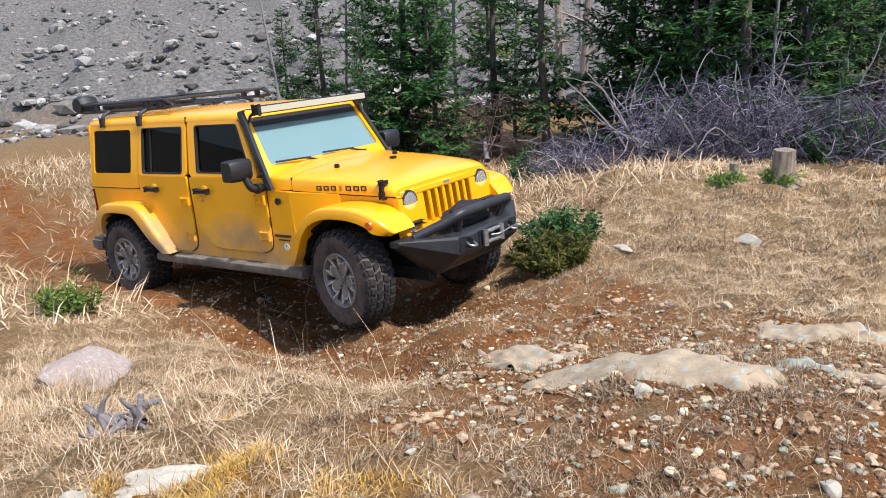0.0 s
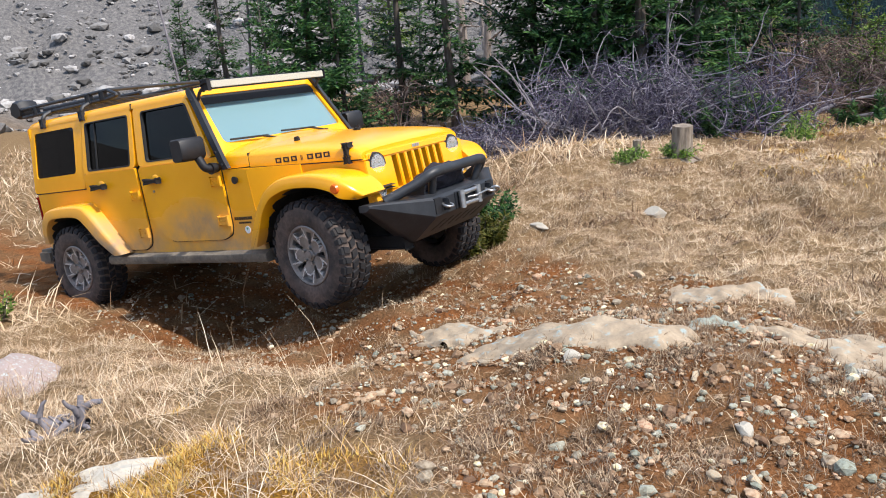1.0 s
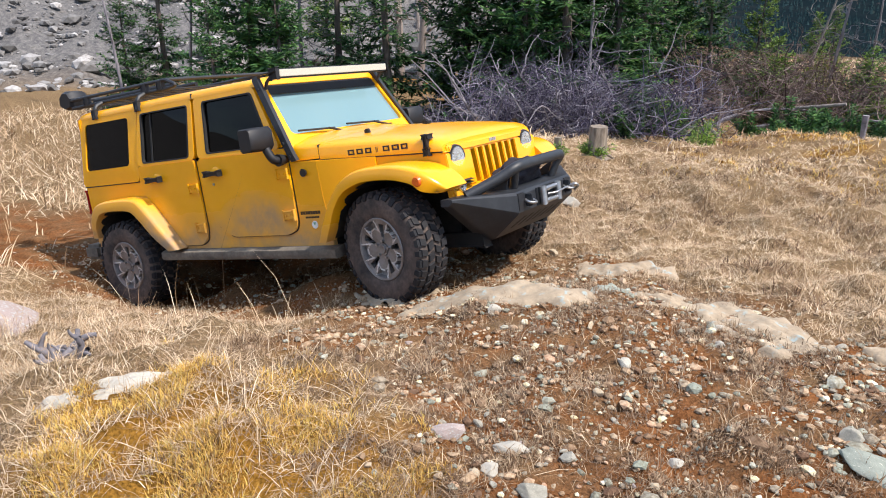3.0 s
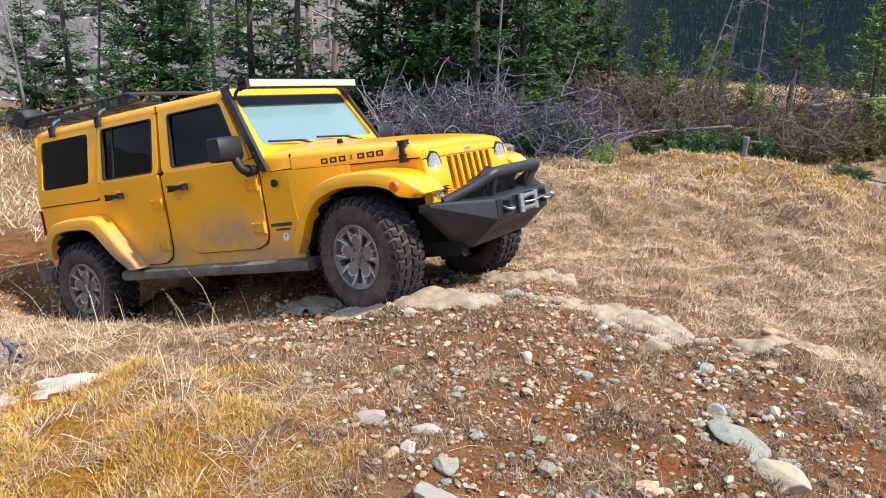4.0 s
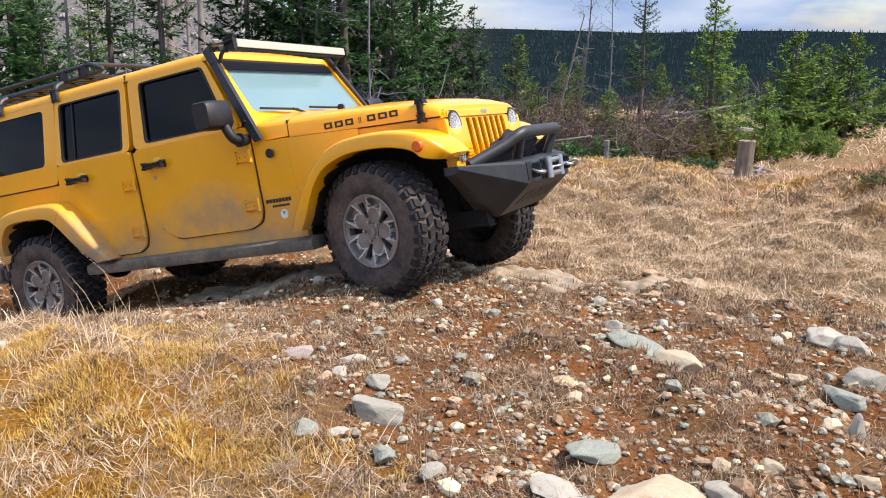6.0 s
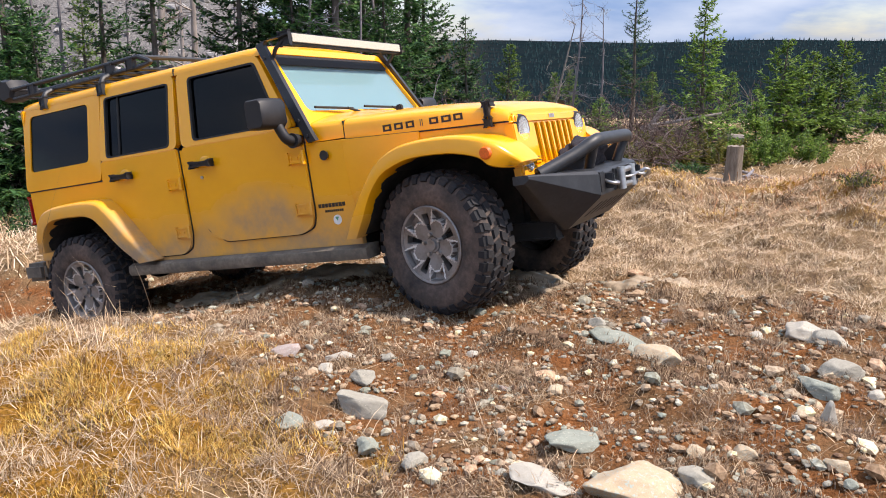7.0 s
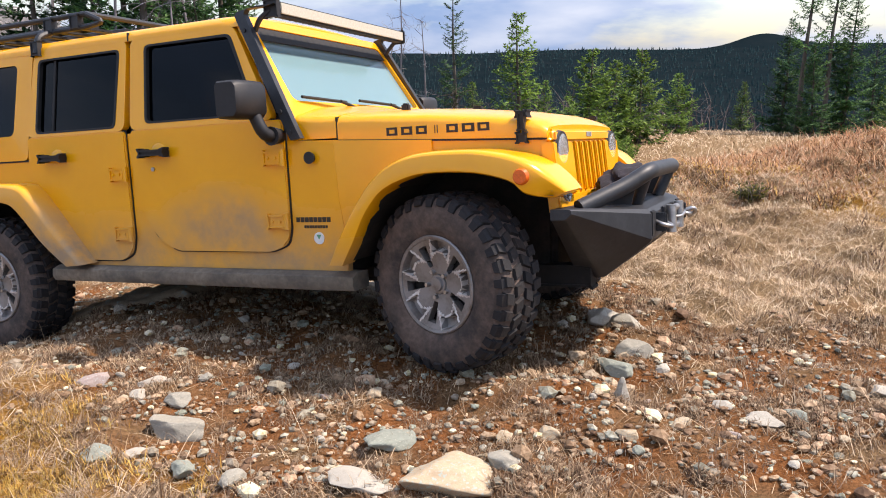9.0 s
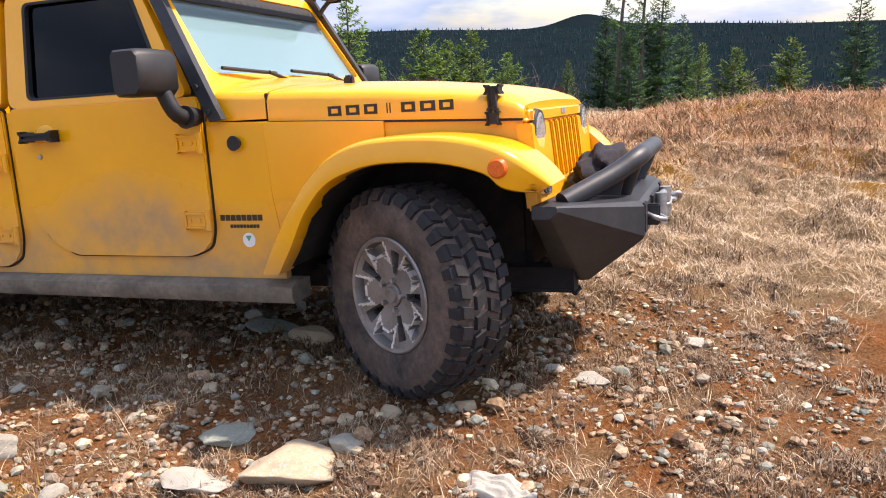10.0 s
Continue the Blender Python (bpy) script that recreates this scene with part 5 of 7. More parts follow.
    for v in bm.verts:
        c = v.co.copy()
        k = 1 + 0.30 * noise.noise(c * 1.9) + 0.12 * noise.noise(c * 5 + Vector((3, 1, 2)))
        v.co = Vector((2.155 + c.x * 0.115 * k, 0.02 + c.y * 0.27 * k, 0.800 + c.z * 0.105 * k))
    part("winch_cloth", bm, CLOTH, bumper, "dark bundled cloth over the winch", smooth=70)


def car_under():
    bm = BM()
    block(bm, (-0.85, -0.765, 0.44), (0.97, 0.765, 0.50))
    part("floor_pan", bm, UNDER, car)
    bm = BM()
    block(bm, (0.97, -0.42, 0.42), (1.92, 0.42, 1.03), 0.03)
    part("engine_block", bm, UNDER, car)
    bm = BM()
    block(bm, (-2.0, -0.50, 0.46), (-0.85, 0.50, 0.75), 0.03)
    part("fuel_tank", bm, UNDER, car)
    for s in (-1, 1):
        bm = BM()
        block(bm, (-2.1, s * 0.40, 0.36), (2.10, s * 0.48, 0.46), 0.01)
        part("frame_rail", bm, UNDER, car)
    for x in (-1.475, 1.475):
        bm = BM()
        rod(bm, [(x, -0.68, 0.385), (x, 0.68, 0.385)], 0.045, 12)
        bmesh.ops.create_uvsphere(bm, u_segments=14, v_segments=10, radius=0.135, matrix=Matrix.Translation((x, -0.15, 0.385)))
        part("axle", bm, UNDER, car, smooth=50)
        for s in (-1, 1):
            bm = BM()
            rod(bm, [(x - 0.12 if x > 0 else x + 0.12, s * 0.52, 0.36), (x - 0.75 if x > 0 else x + 0.75, s * 0.42, 0.40)], 0.030, 8)
            rod(bm, [(x + 0.05, s * 0.53, 0.38), (x + 0.02, s * 0.50, 0.80)], 0.028, 8)
            turns = [(x + 0.02 + 0.06 * math.cos(a), s * 0.48 + 0.06 * math.sin(a), 0.45 + a * 0.0095) for a in np.linspace(0, 36, 90)]
            rod(bm, turns, 0.011, 5)
            part("suspension_arm", bm, UNDER, car)
    bm = BM()
    rod(bm, [(1.62, -0.66, 0.36), (1.62, 0.62, 0.40)], 0.020, 8)
    rod(bm, [(1.85, -0.46, 0.43), (1.85, 0.46, 0.43)], 0.028, 8)
    part("tie_rod", bm, UNDER, car)
    # cabin: dash, seats, roll bar
    bm = BM()
    block(bm, (0.36, -0.70, 1.0), (0.66, 0.70, 1.235), 0.05)
    block(bm, (0.3, -0.69, 1.66), (-1.98, 0.69, 1.665))
    part("dashboard", bm, CABIN, car)
    for x, y in ((-0.25, -0.36), (-0.25, 0.36), (-1.05, -0.36), (-1.05, 0.36)):
        bm = BM()
        block(bm, (x - 0.20, y - 0.24, 0.75), (x + 0.28, y + 0.24, 0.90), 0.05)
        block(bm, (x - 0.30, y - 0.24, 0.80), (x - 0.16, y + 0.24, 1.38), 0.06)
        block(bm, (x - 0.29, y - 0.12, 1.40), (x - 0.20, y + 0.12, 1.58), 0.04)
        part("car_seat", bm, CABIN, car)
    bm = BM()
    for s in (-1, 1):
        rod(bm, bent([(-1.9, s * 0.60, 0.9), (-1.75, s * 0.58, 1.62), (-0.45, s * 0.58, 1.63), (0.30, s * 0.60, 1.62), (0.55, s * 0.64, 1.25)], 0.1), 0.032, 8)
        rod(bm, [(-0.45, s * 0.58, 1.63), (-0.45, s * 0.66, 0.6)], 0.032, 8)
    part("roll_bar", bm, CABIN, car)


def make_wheel():
    """One wheel, its axle along y, outer face towards -y."""
    bm = BM()
    disc(bm, (0, 0.02, 0), (0, 1, 0), 0.16, 0.05, 24)
    hub = part("wheel", bm, ALLOY_DARK, car)
    # tyre carcass
    bm = BM()
    prof = [(0.212, -0.105), (0.225, -0.122), (0.26, -0.136), (0.31, -0.140), (0.345, -0.136), (0.372, -0.126), (0.388, -0.108), (0.392, -0.06), (0.393, 0.0), (0.392, 0.06), (0.388, 0.108), (0.372, 0.126), (0.345, 0.136), (0.31, 0.14), (0.26, 0.136), (0.225, 0.122), (0.212, 0.105)]
    n = 72
    rings = [[(r * math.cos(2 * math.pi * k / n), y, r * math.sin(2 * math.pi * k / n)) for r, y in prof] for k in range(n + 1)]
    loft(bm, rings, caps=False)
    bmesh.ops.remove_doubles(bm, verts=bm.verts, dist=1e-5)
    tyre = part("tyre", bm, TYRE, hub, "muddy all-terrain tyre", smooth=50)
    # tread lugs, alternate in three lanes, and shoulder lugs down the sidewall
    bm = BM()
    def lug(a, y, w, l, skew, r0, r1):
        c, s_ = math.cos(a), math.sin(a)
        out = []
        for r, k in ((r0, 1.0), (r1, 0.86)):
            for u, v in ((-1, -1), (1, -1), (1, 1), (-1, 1)):
                t, yy = u * l / 2 * k + v * skew, y + v * w / 2 * k
                out.append(bm.verts.new((c * r - s_ * t, yy, s_ * r + c * t)))
        for f in ((4, 5, 6, 7), (0, 1, 5, 4), (1, 2, 6, 5), (2, 3, 7, 6), (3, 0, 4, 7)):
            bm.faces.new([out[i] for i in f])
    m = 34
    for k in range(m):
        a = 2 * math.pi * k / m
        h = math.pi / m
        lug(a, -0.032, 0.054, 0.052, 0.010, 0.386, 0.407)
        lug(a + h, 0.032, 0.054, 0.052, -0.010, 0.386, 0.407)
        for s in (-1, 1):
            lug(a + (h if s < 0 else 0), s * 0.094, 0.056, 0.046 if k % 2 else 0.054, s * 0.006, 0.376, 0.403)
            # wrap over the shoulder
            aa = a + (h if s < 0 else 0)
            c, s_ = math.cos(aa), math.sin(aa)
            ll = 0.040 if k % 2 else 0.052
            out = []
            for r, y, k2 in ((0.398, 0.112, 1), (0.386, 0.134, 1), (0.352 if k % 2 else 0.362, 0.143, 0.8)):
                for u in (-1, 1):
                    t = u * ll / 2 * k2
                    out.append(bm.verts.new((c * r - s_ * t, s * y, s_ * r + c * t)))
            inn = [bm.verts.new((v.co.x * 0.97, v.co.y * 0.86, v.co.z * 0.97)) for v in out]
            for q in ((0, 1, 3, 2), (2, 3, 5, 4)):
                bm.faces.new([out[i] for i in q])
            for q in ((0, 2), (2, 4), (1, 3), (3, 5), (4, 5), (0, 1)):
                bm.faces.new((out[q[0]], out[q[1]], inn[q[1]], inn[q[0]]))
    part("tread", bm, TREAD, tyre, "chunky muddy tread blocks")
    # rim: barrel, lip, five forked spokes
    bm = BM()
    prof = [(0.222, -0.118), (0.224, -0.126), (0.218, -0.131), (0.206, -0.128), (0.200, -0.110), (0.196, -0.03), (0.19, 0.10)]
    rings = [[(r * math.cos(2 * math.pi * k / n), y, r * math.sin(2 * math.pi * k / n)) for r, y in prof] for k in range(n + 1)]
    loft(bm, rings, closed=False, caps=False)
    bmesh.ops.remove_doubles(bm, verts=bm.verts, dist=1e-5)
    rim = part("rim", bm, ALLOY, hub, "grey alloy rim dulled with dust", smooth=50)
    # dirty disc, coloured dark for the shade seen through the spoke windows
    bm = BM()
    disc(bm, (0, -0.050, 0), (0, 1, 0), 0.195, 0.01, 40)
    part("rim_back_shade", bm, ALLOY_DARK, rim)
    bm = BM()
    disc(bm, (0, -0.080, 0), (0, -1, 0), 0.050, 0.05, 30, 0.006)
    disc(bm, (0, -0.110, 0), (0, -1, 0), 0.033, 0.014, 24, 0.004)
    part("hub_cap", bm, ALLOY, rim, smooth=40)
    # five forked spokes: each sector has a shallow pocket at the rim, and half an open window on either side
    nr, na = 18, 36
    r_of = [0.048 + (0.207 - 0.048) * i / nr for i in range(nr + 1)]

    def in_window(r, a):
        return 0.080 < r < 0.178 and abs(abs(a) - math.pi / 5) * r < 0.009 + 0.15 * (r - 0.075)

    def pocket(r, a):
        """How deep inside the pocket a place is, in metres from its edge."""
        return min(r - 0.138 - 0.020 * math.cos(a * 5), 0.050 + 0.12 * (r - 0.17) - abs(a) * r)

    def lift(r, a):
        y = -0.100 - 0.024 * ((r - 0.048) / 0.159) ** 1.3
        k = pocket(r, a)
        y += 0.034 * max(0.0, min(1.0, k / 0.006)) - 0.004 * max(0.0, 1 - abs(k) / 0.006)
        return y

    bm, be = BM(), BM()
    for m_, edge in ((bm, False), (be, True)):
        grid = {}
        for i in range(nr):
            for j in range(na):
                cells = [(i, j), (i + 1, j), (i + 1, j + 1), (i, j + 1)]
                pts = [(r_of[p], -math.pi / 5 + 2 * math.pi / 5 * q / na) for p, q in cells]
                rc, ac = sum(p[0] for p in pts) / 4, sum(p[1] for p in pts) / 4
                if in_window(rc, ac) or (-0.011 < pocket(rc, ac) < 0.002) != edge:
                    continue
                vs = []
                for c_, (r, a) in zip(cells, pts):
                    if c_ not in grid:
                        grid[c_] = m_.verts.new((r * math.cos(a), lift(r, a) - (0.0015 if edge else 0), r * math.sin(a)))
                    vs.append(grid[c_])
                m_.faces.new(vs)
        rim_edges = [e_ for e_ in m_.edges if len(e_.link_faces) == 1]
        ext = bmesh.ops.extrude_edge_only(m_, edges=rim_edges)
        for v in ext["geom"]:
            if isinstance(v, bmesh.types.BMVert):
                v.co.y += 0.006 if edge else 0.040
    spoke = part("spoke", bm, ALLOY, rim, smooth=40)
    trim = part("spoke_edge", be, ALLOY_EDGE, spoke, smooth=40)
    for k in range(5):
        if k:
            ob = new("spoke", spoke.data)
            ob.parent = rim
            ob.matrix_basis = pose(0, 0, 0, 0, 72 * k, 0)
            ed = new("spoke_edge", trim.data)
            ed.parent = ob
        bm = BM()
        q = 2 * math.pi * (k + 0.5) / 5
        disc(bm, (0.060 * math.cos(q), -0.108, 0.060 * math.sin(q)), (0, -1, 0), 0.0115, 0.024, 6, 0.002)
        part("wheel_nut", bm, STEEL, rim)
    return hub


for s in (-1, 1):
    car_sides(s)
car_top_and_front()
car_bumper()
car_under()
WHEELS = []
proto = make_wheel()
for wx in (1.530, -1.485):
    for wy in (-0.755, 0.755):
        w = proto if not WHEELS else copy_thing(proto, Matrix())
        WHEELS.append((w, wx, wy))

# ---- trees, brush, stumps and logs ----
def bark_material(name, a, b, scale=14):
    m, nt, bs = material(name)
    f = noise_of(nt, scale, 6, 0.7, stretch=(1, 1, 0.18))
    nt.links.new(ramp(nt, f, ((0.3, a), (0.7, b))), bs.inputs["Base Color"])
    bs.inputs["Roughness"].default_value = 0.9
    bump(nt, bs, f, 0.8, 0.01)
    return m


BARK = bark_material("spruce_bark", (0.055, 0.045, 0.038), (0.15, 0.125, 0.105))
PALE_BARK = bark_material("pale_dead_bark", (0.16, 0.135, 0.12), (0.36, 0.31, 0.275))
GREY_WOOD = bark_material("weathered_grey_wood", (0.085, 0.078, 0.088), (0.27, 0.25, 0.265))
CUT_WOOD = bark_material("weathered_stump_wood", (0.10, 0.075, 0.055), (0.32, 0.265, 0.205), 22)


def twig_material(name, stops):
    m, nt, b = material(name)
    nt.links.new(ramp(nt, island(nt), stops), b.inputs["Base Color"])
    b.inputs["Roughness"].default_value = 0.85
    b.inputs["Specular IOR Level"].default_value = 0.0
    return m


def leaf_material(name, stops, glow=0.25):
    m, nt, b = material(name)
    c = ramp(nt, island(nt), stops)
    tint = nt.nodes.new("ShaderNodeHueSaturation")
    mr = nt.nodes.new("ShaderNodeMapRange")
    mr.inputs[3].default_value, mr.inputs[4].default_value = 0.7, 1.25
    nt.links.new(each(nt), mr.inputs[0])
    nt.links.new(mr.outputs[0], tint.inputs["Value"])
    nt.links.new(c, tint.inputs["Color"])
    nt.links.new(tint.outputs[0], b.inputs["Base Color"])
    b.inputs["Roughness"].default_value = 0.6
    b.inputs["Specular IOR Level"].default_value = 0.3
    tr = nt.nodes.new("ShaderNodeBsdfTranslucent")
    nt.links.new(tint.outputs[0], tr.inputs["Color"])
    mx = nt.nodes.new("ShaderNodeMixShader")
    mx.inputs[0].default_value = glow + 0.1
    nt.links.new(b.outputs[0], mx.inputs[1])
    nt.links.new(tr.outputs[0], mx.inputs[2])
    nt.links.new(mx.outputs[0], nt.nodes["Material Output"].inputs["Surface"])
    return m


NEEDLE = leaf_material("spruce_needles", ((0.0, (0.018, 0.052, 0.024)), (0.5, (0.052, 0.135, 0.046)), (1.0, (0.135, 0.260, 0.070))))
NEEDLE_LIGHT = leaf_material("young_fir_needles", ((0.0, (0.045, 0.090, 0.020)), (0.5, (0.135, 0.235, 0.040)), (1.0, (0.27, 0.38, 0.07))))
SHRUB = leaf_material("olive_shrub_leaves", ((0.0, (0.05, 0.065, 0.014)), (0.5, (0.12, 0.135, 0.025)), (1.0, (0.22, 0.19, 0.045))))
TWIG_GREY = twig_material("grey_dead_twigs", ((0.0, (0.030, 0.026, 0.042)), (0.65, (0.095, 0.084, 0.122)), (1.0, (0.34, 0.32, 0.36))))
TWIG_RED = twig_material("red_brown_twigs", ((0.0, (0.055, 0.038, 0.034)), (0.6, (0.14, 0.10, 0.088)), (1.0, (0.25, 0.20, 0.18))))


def mesh_object(name, V, F, mat, parent, smooth=False):
    me = bpy.data.meshes.new(name)
    me.from_pydata([tuple(v) for v in V], [], F)
    me.materials.append(mat)
    if smooth:
        me.polygons.foreach_set("use_smooth", np.ones(len(F), bool))
    ob = new(name, me)
    ob.parent = parent
    if name in ("limb_wood", "twig_tangle", "foliage", "crown", "stem_wood"):
        ob["kind"] = "stuff"
    return ob


class Tubes:
    """Collects thin tapered tubes and flat sprays into one mesh."""

    def __init__(self, sides=4):
        self.V, self.F, self.n = [], [], sides

    def tube(self, pts, r0, r1):
        n, k = self.n, len(pts)
        side = None
        b0 = len(self.V)
        for i, p in enumerate(pts):
            d = (pts[min(i + 1, k - 1)] - pts[max(i - 1, 0)])
            d = d.normalized() if d.length > 1e-6 else Vector((0, 0, 1))
            side = (d.orthogonal() if side is None else side - d * side.dot(d)).normalized()
            up = d.cross(side)
            r = r0 + (r1 - r0) * i / max(1, k - 1)
            for j in range(n):
                a = 2 * math.pi * j / n
                self.V.append(p + (side * math.cos(a) + up * math.sin(a)) * r)
        for i in range(k - 1):
            for j in range(n):
                a, b = b0 + i * n + j, b0 + i * n + (j + 1) % n
                self.F.append((a, b, b + n, a + n))

    def spray(self, p, d, l, w, up):
        """A flat needle twig: a narrow kite."""
        s = d.cross(up)
        s = s.normalized() * w if s.length > 1e-5 else Vector((w, 0, 0))
        b = len(self.V)
        self.V += [p, p + d * l * 0.45 + s, p + d * l, p + d * l * 0.45 - s]
        self.F.append((b, b + 1, b + 2, b + 3))


def conifer(seed, h, spread_, name, label, needle=NEEDLE, gaps=0.15, bare=0.06, droop=0.25, bark=BARK, fine=1.0):
    """A spruce or fir: tapered stem, whorls of drooping limbs, each with many needle twigs."""
    r = random.Random(seed)
    tree = tagged(new(name), label, "tree")
    t = Tubes(7)
    lean = Vector((r.uniform(-0.03, 0.03), r.uniform(-0.03, 0.03), 1))
    stem = [Vector((lean.x * z + 0.03 * math.sin(z * 1.3 + seed), lean.y * z + 0.03 * math.cos(z * 1.1), z)) for z in np.linspace(-0.15, h, 12)]
    t.tube(stem, 0.012 * h + 0.03, 0.008)
    mesh_object("trunk", t.V, t.F, bark, tree, True)
    limbs, crown = Tubes(3), Tubes(3)
    z = bare * h
    while z < h * 0.985:
        f = z / h
        reach = spread_ * ((1 - f) ** 0.85) * (0.55 + 0.45 * min(1, f / 0.15)) + 0.05
        for _ in range(r.choice((4, 5, 6))):
            if r.random() < gaps:
                continue
            a = r.uniform(0, 2 * math.pi)
            l = reach * r.uniform(0.6, 1.15)
            out = Vector((math.cos(a), math.sin(a), 0))
            base = Vector((lean.x * z, lean.y * z, z))
            rise = 0.35 * f - droop * (1 - f)
            pts = []
            for q in range(5):
                u = q / 4
                pts.append(base + out * l * u + Vector((0, 0, l * (rise * u + 0.22 * u * u * (1 if f > 0.3 else 0.6) - 0.10 * math.sin(u * 3)))))
            limbs.tube(pts, 0.006 + 0.010 * (1 - f), 0.002)
            steps = max(4, int(l * 17 * fine))
            for k in range(steps):
                u = 0.12 + 0.88 * (k + r.random()) / steps
                i = min(3, int(u * 4))
                p = pts[i].lerp(pts[i + 1], u * 4 - i)
                ax = (pts[i + 1] - pts[i]).normalized()
                wing = ax.cross(Vector((0, 0, 1))).normalized()
                for sd in (-1, 1):
                    d = (ax * r.uniform(0.35, 0.9) + wing * sd * r.uniform(0.4, 1.0) + Vector((0, 0, r.uniform(-0.45, 0.25)))).normalized()
                    tl = (0.10 + 0.22 * l * (1 - u * 0.6)) * r.uniform(0.6, 1.2)
                    crown.spray(p, d, tl, 0.018 + 0.05 * tl, Vector((r.uniform(-0.5, 0.5), r.uniform(-0.5, 0.5), 1)))
                    mid = p + d * tl * r.uniform(0.3, 0.7)
                    for _2 in range(2):
                        e = (d + Vector((r.uniform(-0.8, 0.8), r.uniform(-0.8, 0.8), r.uniform(-0.6, 0.3)))).normalized()
                        crown.spray(mid, e, tl * 0.6, 0.014 + 0.05 * tl, Vector((r.uniform(-0.6, 0.6), r.uniform(-0.6, 0.6), 1)))
        z += (0.13 + 0.05 * r.random()) * (0.6 + h * 0.07) / fine ** 0.5
    mesh_object("limb_wood", limbs.V, limbs.F, bark, tree)
    mesh_object("crown", crown.V, crown.F, needle, tree)
    return tree


def grow_branch(t, p, d, l, r0, rnd, depth, curl=0.5, split=4, sag=0.0):
    """A crooked branch with side branches, down to twigs."""
    pts = [p]
    n = 5
    for i in range(n):
        d = (d + Vector((rnd.gauss(0, 1), rnd.gauss(0, 1), rnd.gauss(0, 1) - sag)) * curl * 0.28).normalized()
        p = p + d * l / n
        pts.append(p)
    t.tube(pts, r0, r0 * 0.35)
    if depth:
        for _ in range(split):
            i = rnd.randint(1, n)
            e = (d * 0.6 + Vector((rnd.gauss(0, 1), rnd.gauss(0, 1), rnd.gauss(0, 0.8)))).normalized()
            grow_branch(t, pts[i], e, l * rnd.uniform(0.35, 0.7), r0 * 0.5, rnd, depth - 1, curl, split, sag)


def dead_brush(x, y, l, turn, seed, label, wood=GREY_WOOD, twig=TWIG_GREY, lift=0.25, dense=26, name="dead_brush"):
    """A fallen dead tree: a stem lying on the ground and a tangle of bare limbs."""
    rnd = random.Random(seed)
    ob = tagged(new(name), label, "brushwood")
    ob.matrix_world = pose(x, y, ground_z(x, y), 0, 0, turn)
    stem = Tubes(7)
    pts = [Vector((u * l, 0.08 * math.sin(u * 4 + seed), 0.06 + lift * u * (1.4 - u) + 0.05)) for u in np.linspace(0, 1, 9)]
    stem.tube(pts, 0.055, 0.012)
    mesh_object("stem", stem.V, stem.F, wood, ob, True)
    limbs = Tubes(3)
    for _ in range(int(dense * 1.3)):
        i = rnd.randint(1, 8)
        d = Vector((rnd.gauss(0.35, 0.6), rnd.gauss(0, 0.75), abs(rnd.gauss(0.75, 0.5)))).normalized()
        grow_branch(limbs, pts[i], d, rnd.uniform(0.6, 1.35), 0.016, rnd, 2, 0.75, 4, 0.10)
    twigs = Tubes(3)
    for _ in range(int(dense * 3.2)):
        i = rnd.randint(1, 8)
        p = pts[i] + Vector((rnd.gauss(0, 0.35), rnd.gauss(0, 0.45), abs(rnd.gauss(0.45, 0.3))))
        d = Vector((rnd.gauss(0, 1), rnd.gauss(0, 1), rnd.gauss(-0.1, 0.7))).normalized()
        grow_branch(twigs, p, d, rnd.uniform(0.3, 0.8), 0.0075, rnd, 2, 1.0, 4, 0.25)
    mesh_object("limb_wood", limbs.V, limbs.F, twig, ob)
    mesh_object("twig_tangle", twigs.V, twigs.F, twig, ob)
    return ob


def brush_heap(x, y, rx, ry, h, n, seed, label, twig=TWIG_GREY):
    """A rounded heap of fine dead branches that arch out of its middle and droop."""
    rnd = random.Random(seed)
    ob = tagged(new("branch_heap"), label, "brushwood", "dead branch pile")
    ob.matrix_world = pose(x, y, ground_z(x, y))
    stems, twigs = Tubes(4), Tubes(3)
    for _ in range(16):
        a = rnd.uniform(0, 2 * math.pi)
        d = Vector((math.cos(a) * rx, math.sin(a) * ry, rnd.uniform(0.2, 1.0) * h)).normalized()
        grow_branch(stems, Vector((rnd.gauss(0, 0.3) * rx, rnd.gauss(0, 0.3) * ry, 0.05)), d, rnd.uniform(0.7, 1.2) * h, 0.024, rnd, 1, 0.6, 3, 0.1)
    for _ in range(n):
        a, u = rnd.uniform(0, 2 * math.pi), rnd.random() ** 0.5
        q = rnd.uniform(0.25, 0.95)
        lump = 1 + 0.22 * math.sin(3 * a + seed) + 0.12 * math.sin(7 * a)
        p = Vector((math.cos(a) * rx * u * q * lump, math.sin(a) * ry * u * q * lump, h * q * math.sqrt(max(0.02, 1 - u * u)) * (0.85 + 0.15 * math.sin(5 * a + 2 * seed))))
        d = Vector((math.cos(a) + rnd.gauss(0, 0.7), math.sin(a) + rnd.gauss(0, 0.7), rnd.gauss(0.25, 0.6))).normalized()
        grow_branch(twigs, p, d, rnd.uniform(0.22, 0.50), 0.0055, rnd, 1, 0.9, 4, 0.45)
    mesh_object("limb_wood", stems.V, stems.F, GREY_WOOD, ob)
    mesh_object("twig_tangle", twigs.V, twigs.F, twig, ob)
    return ob


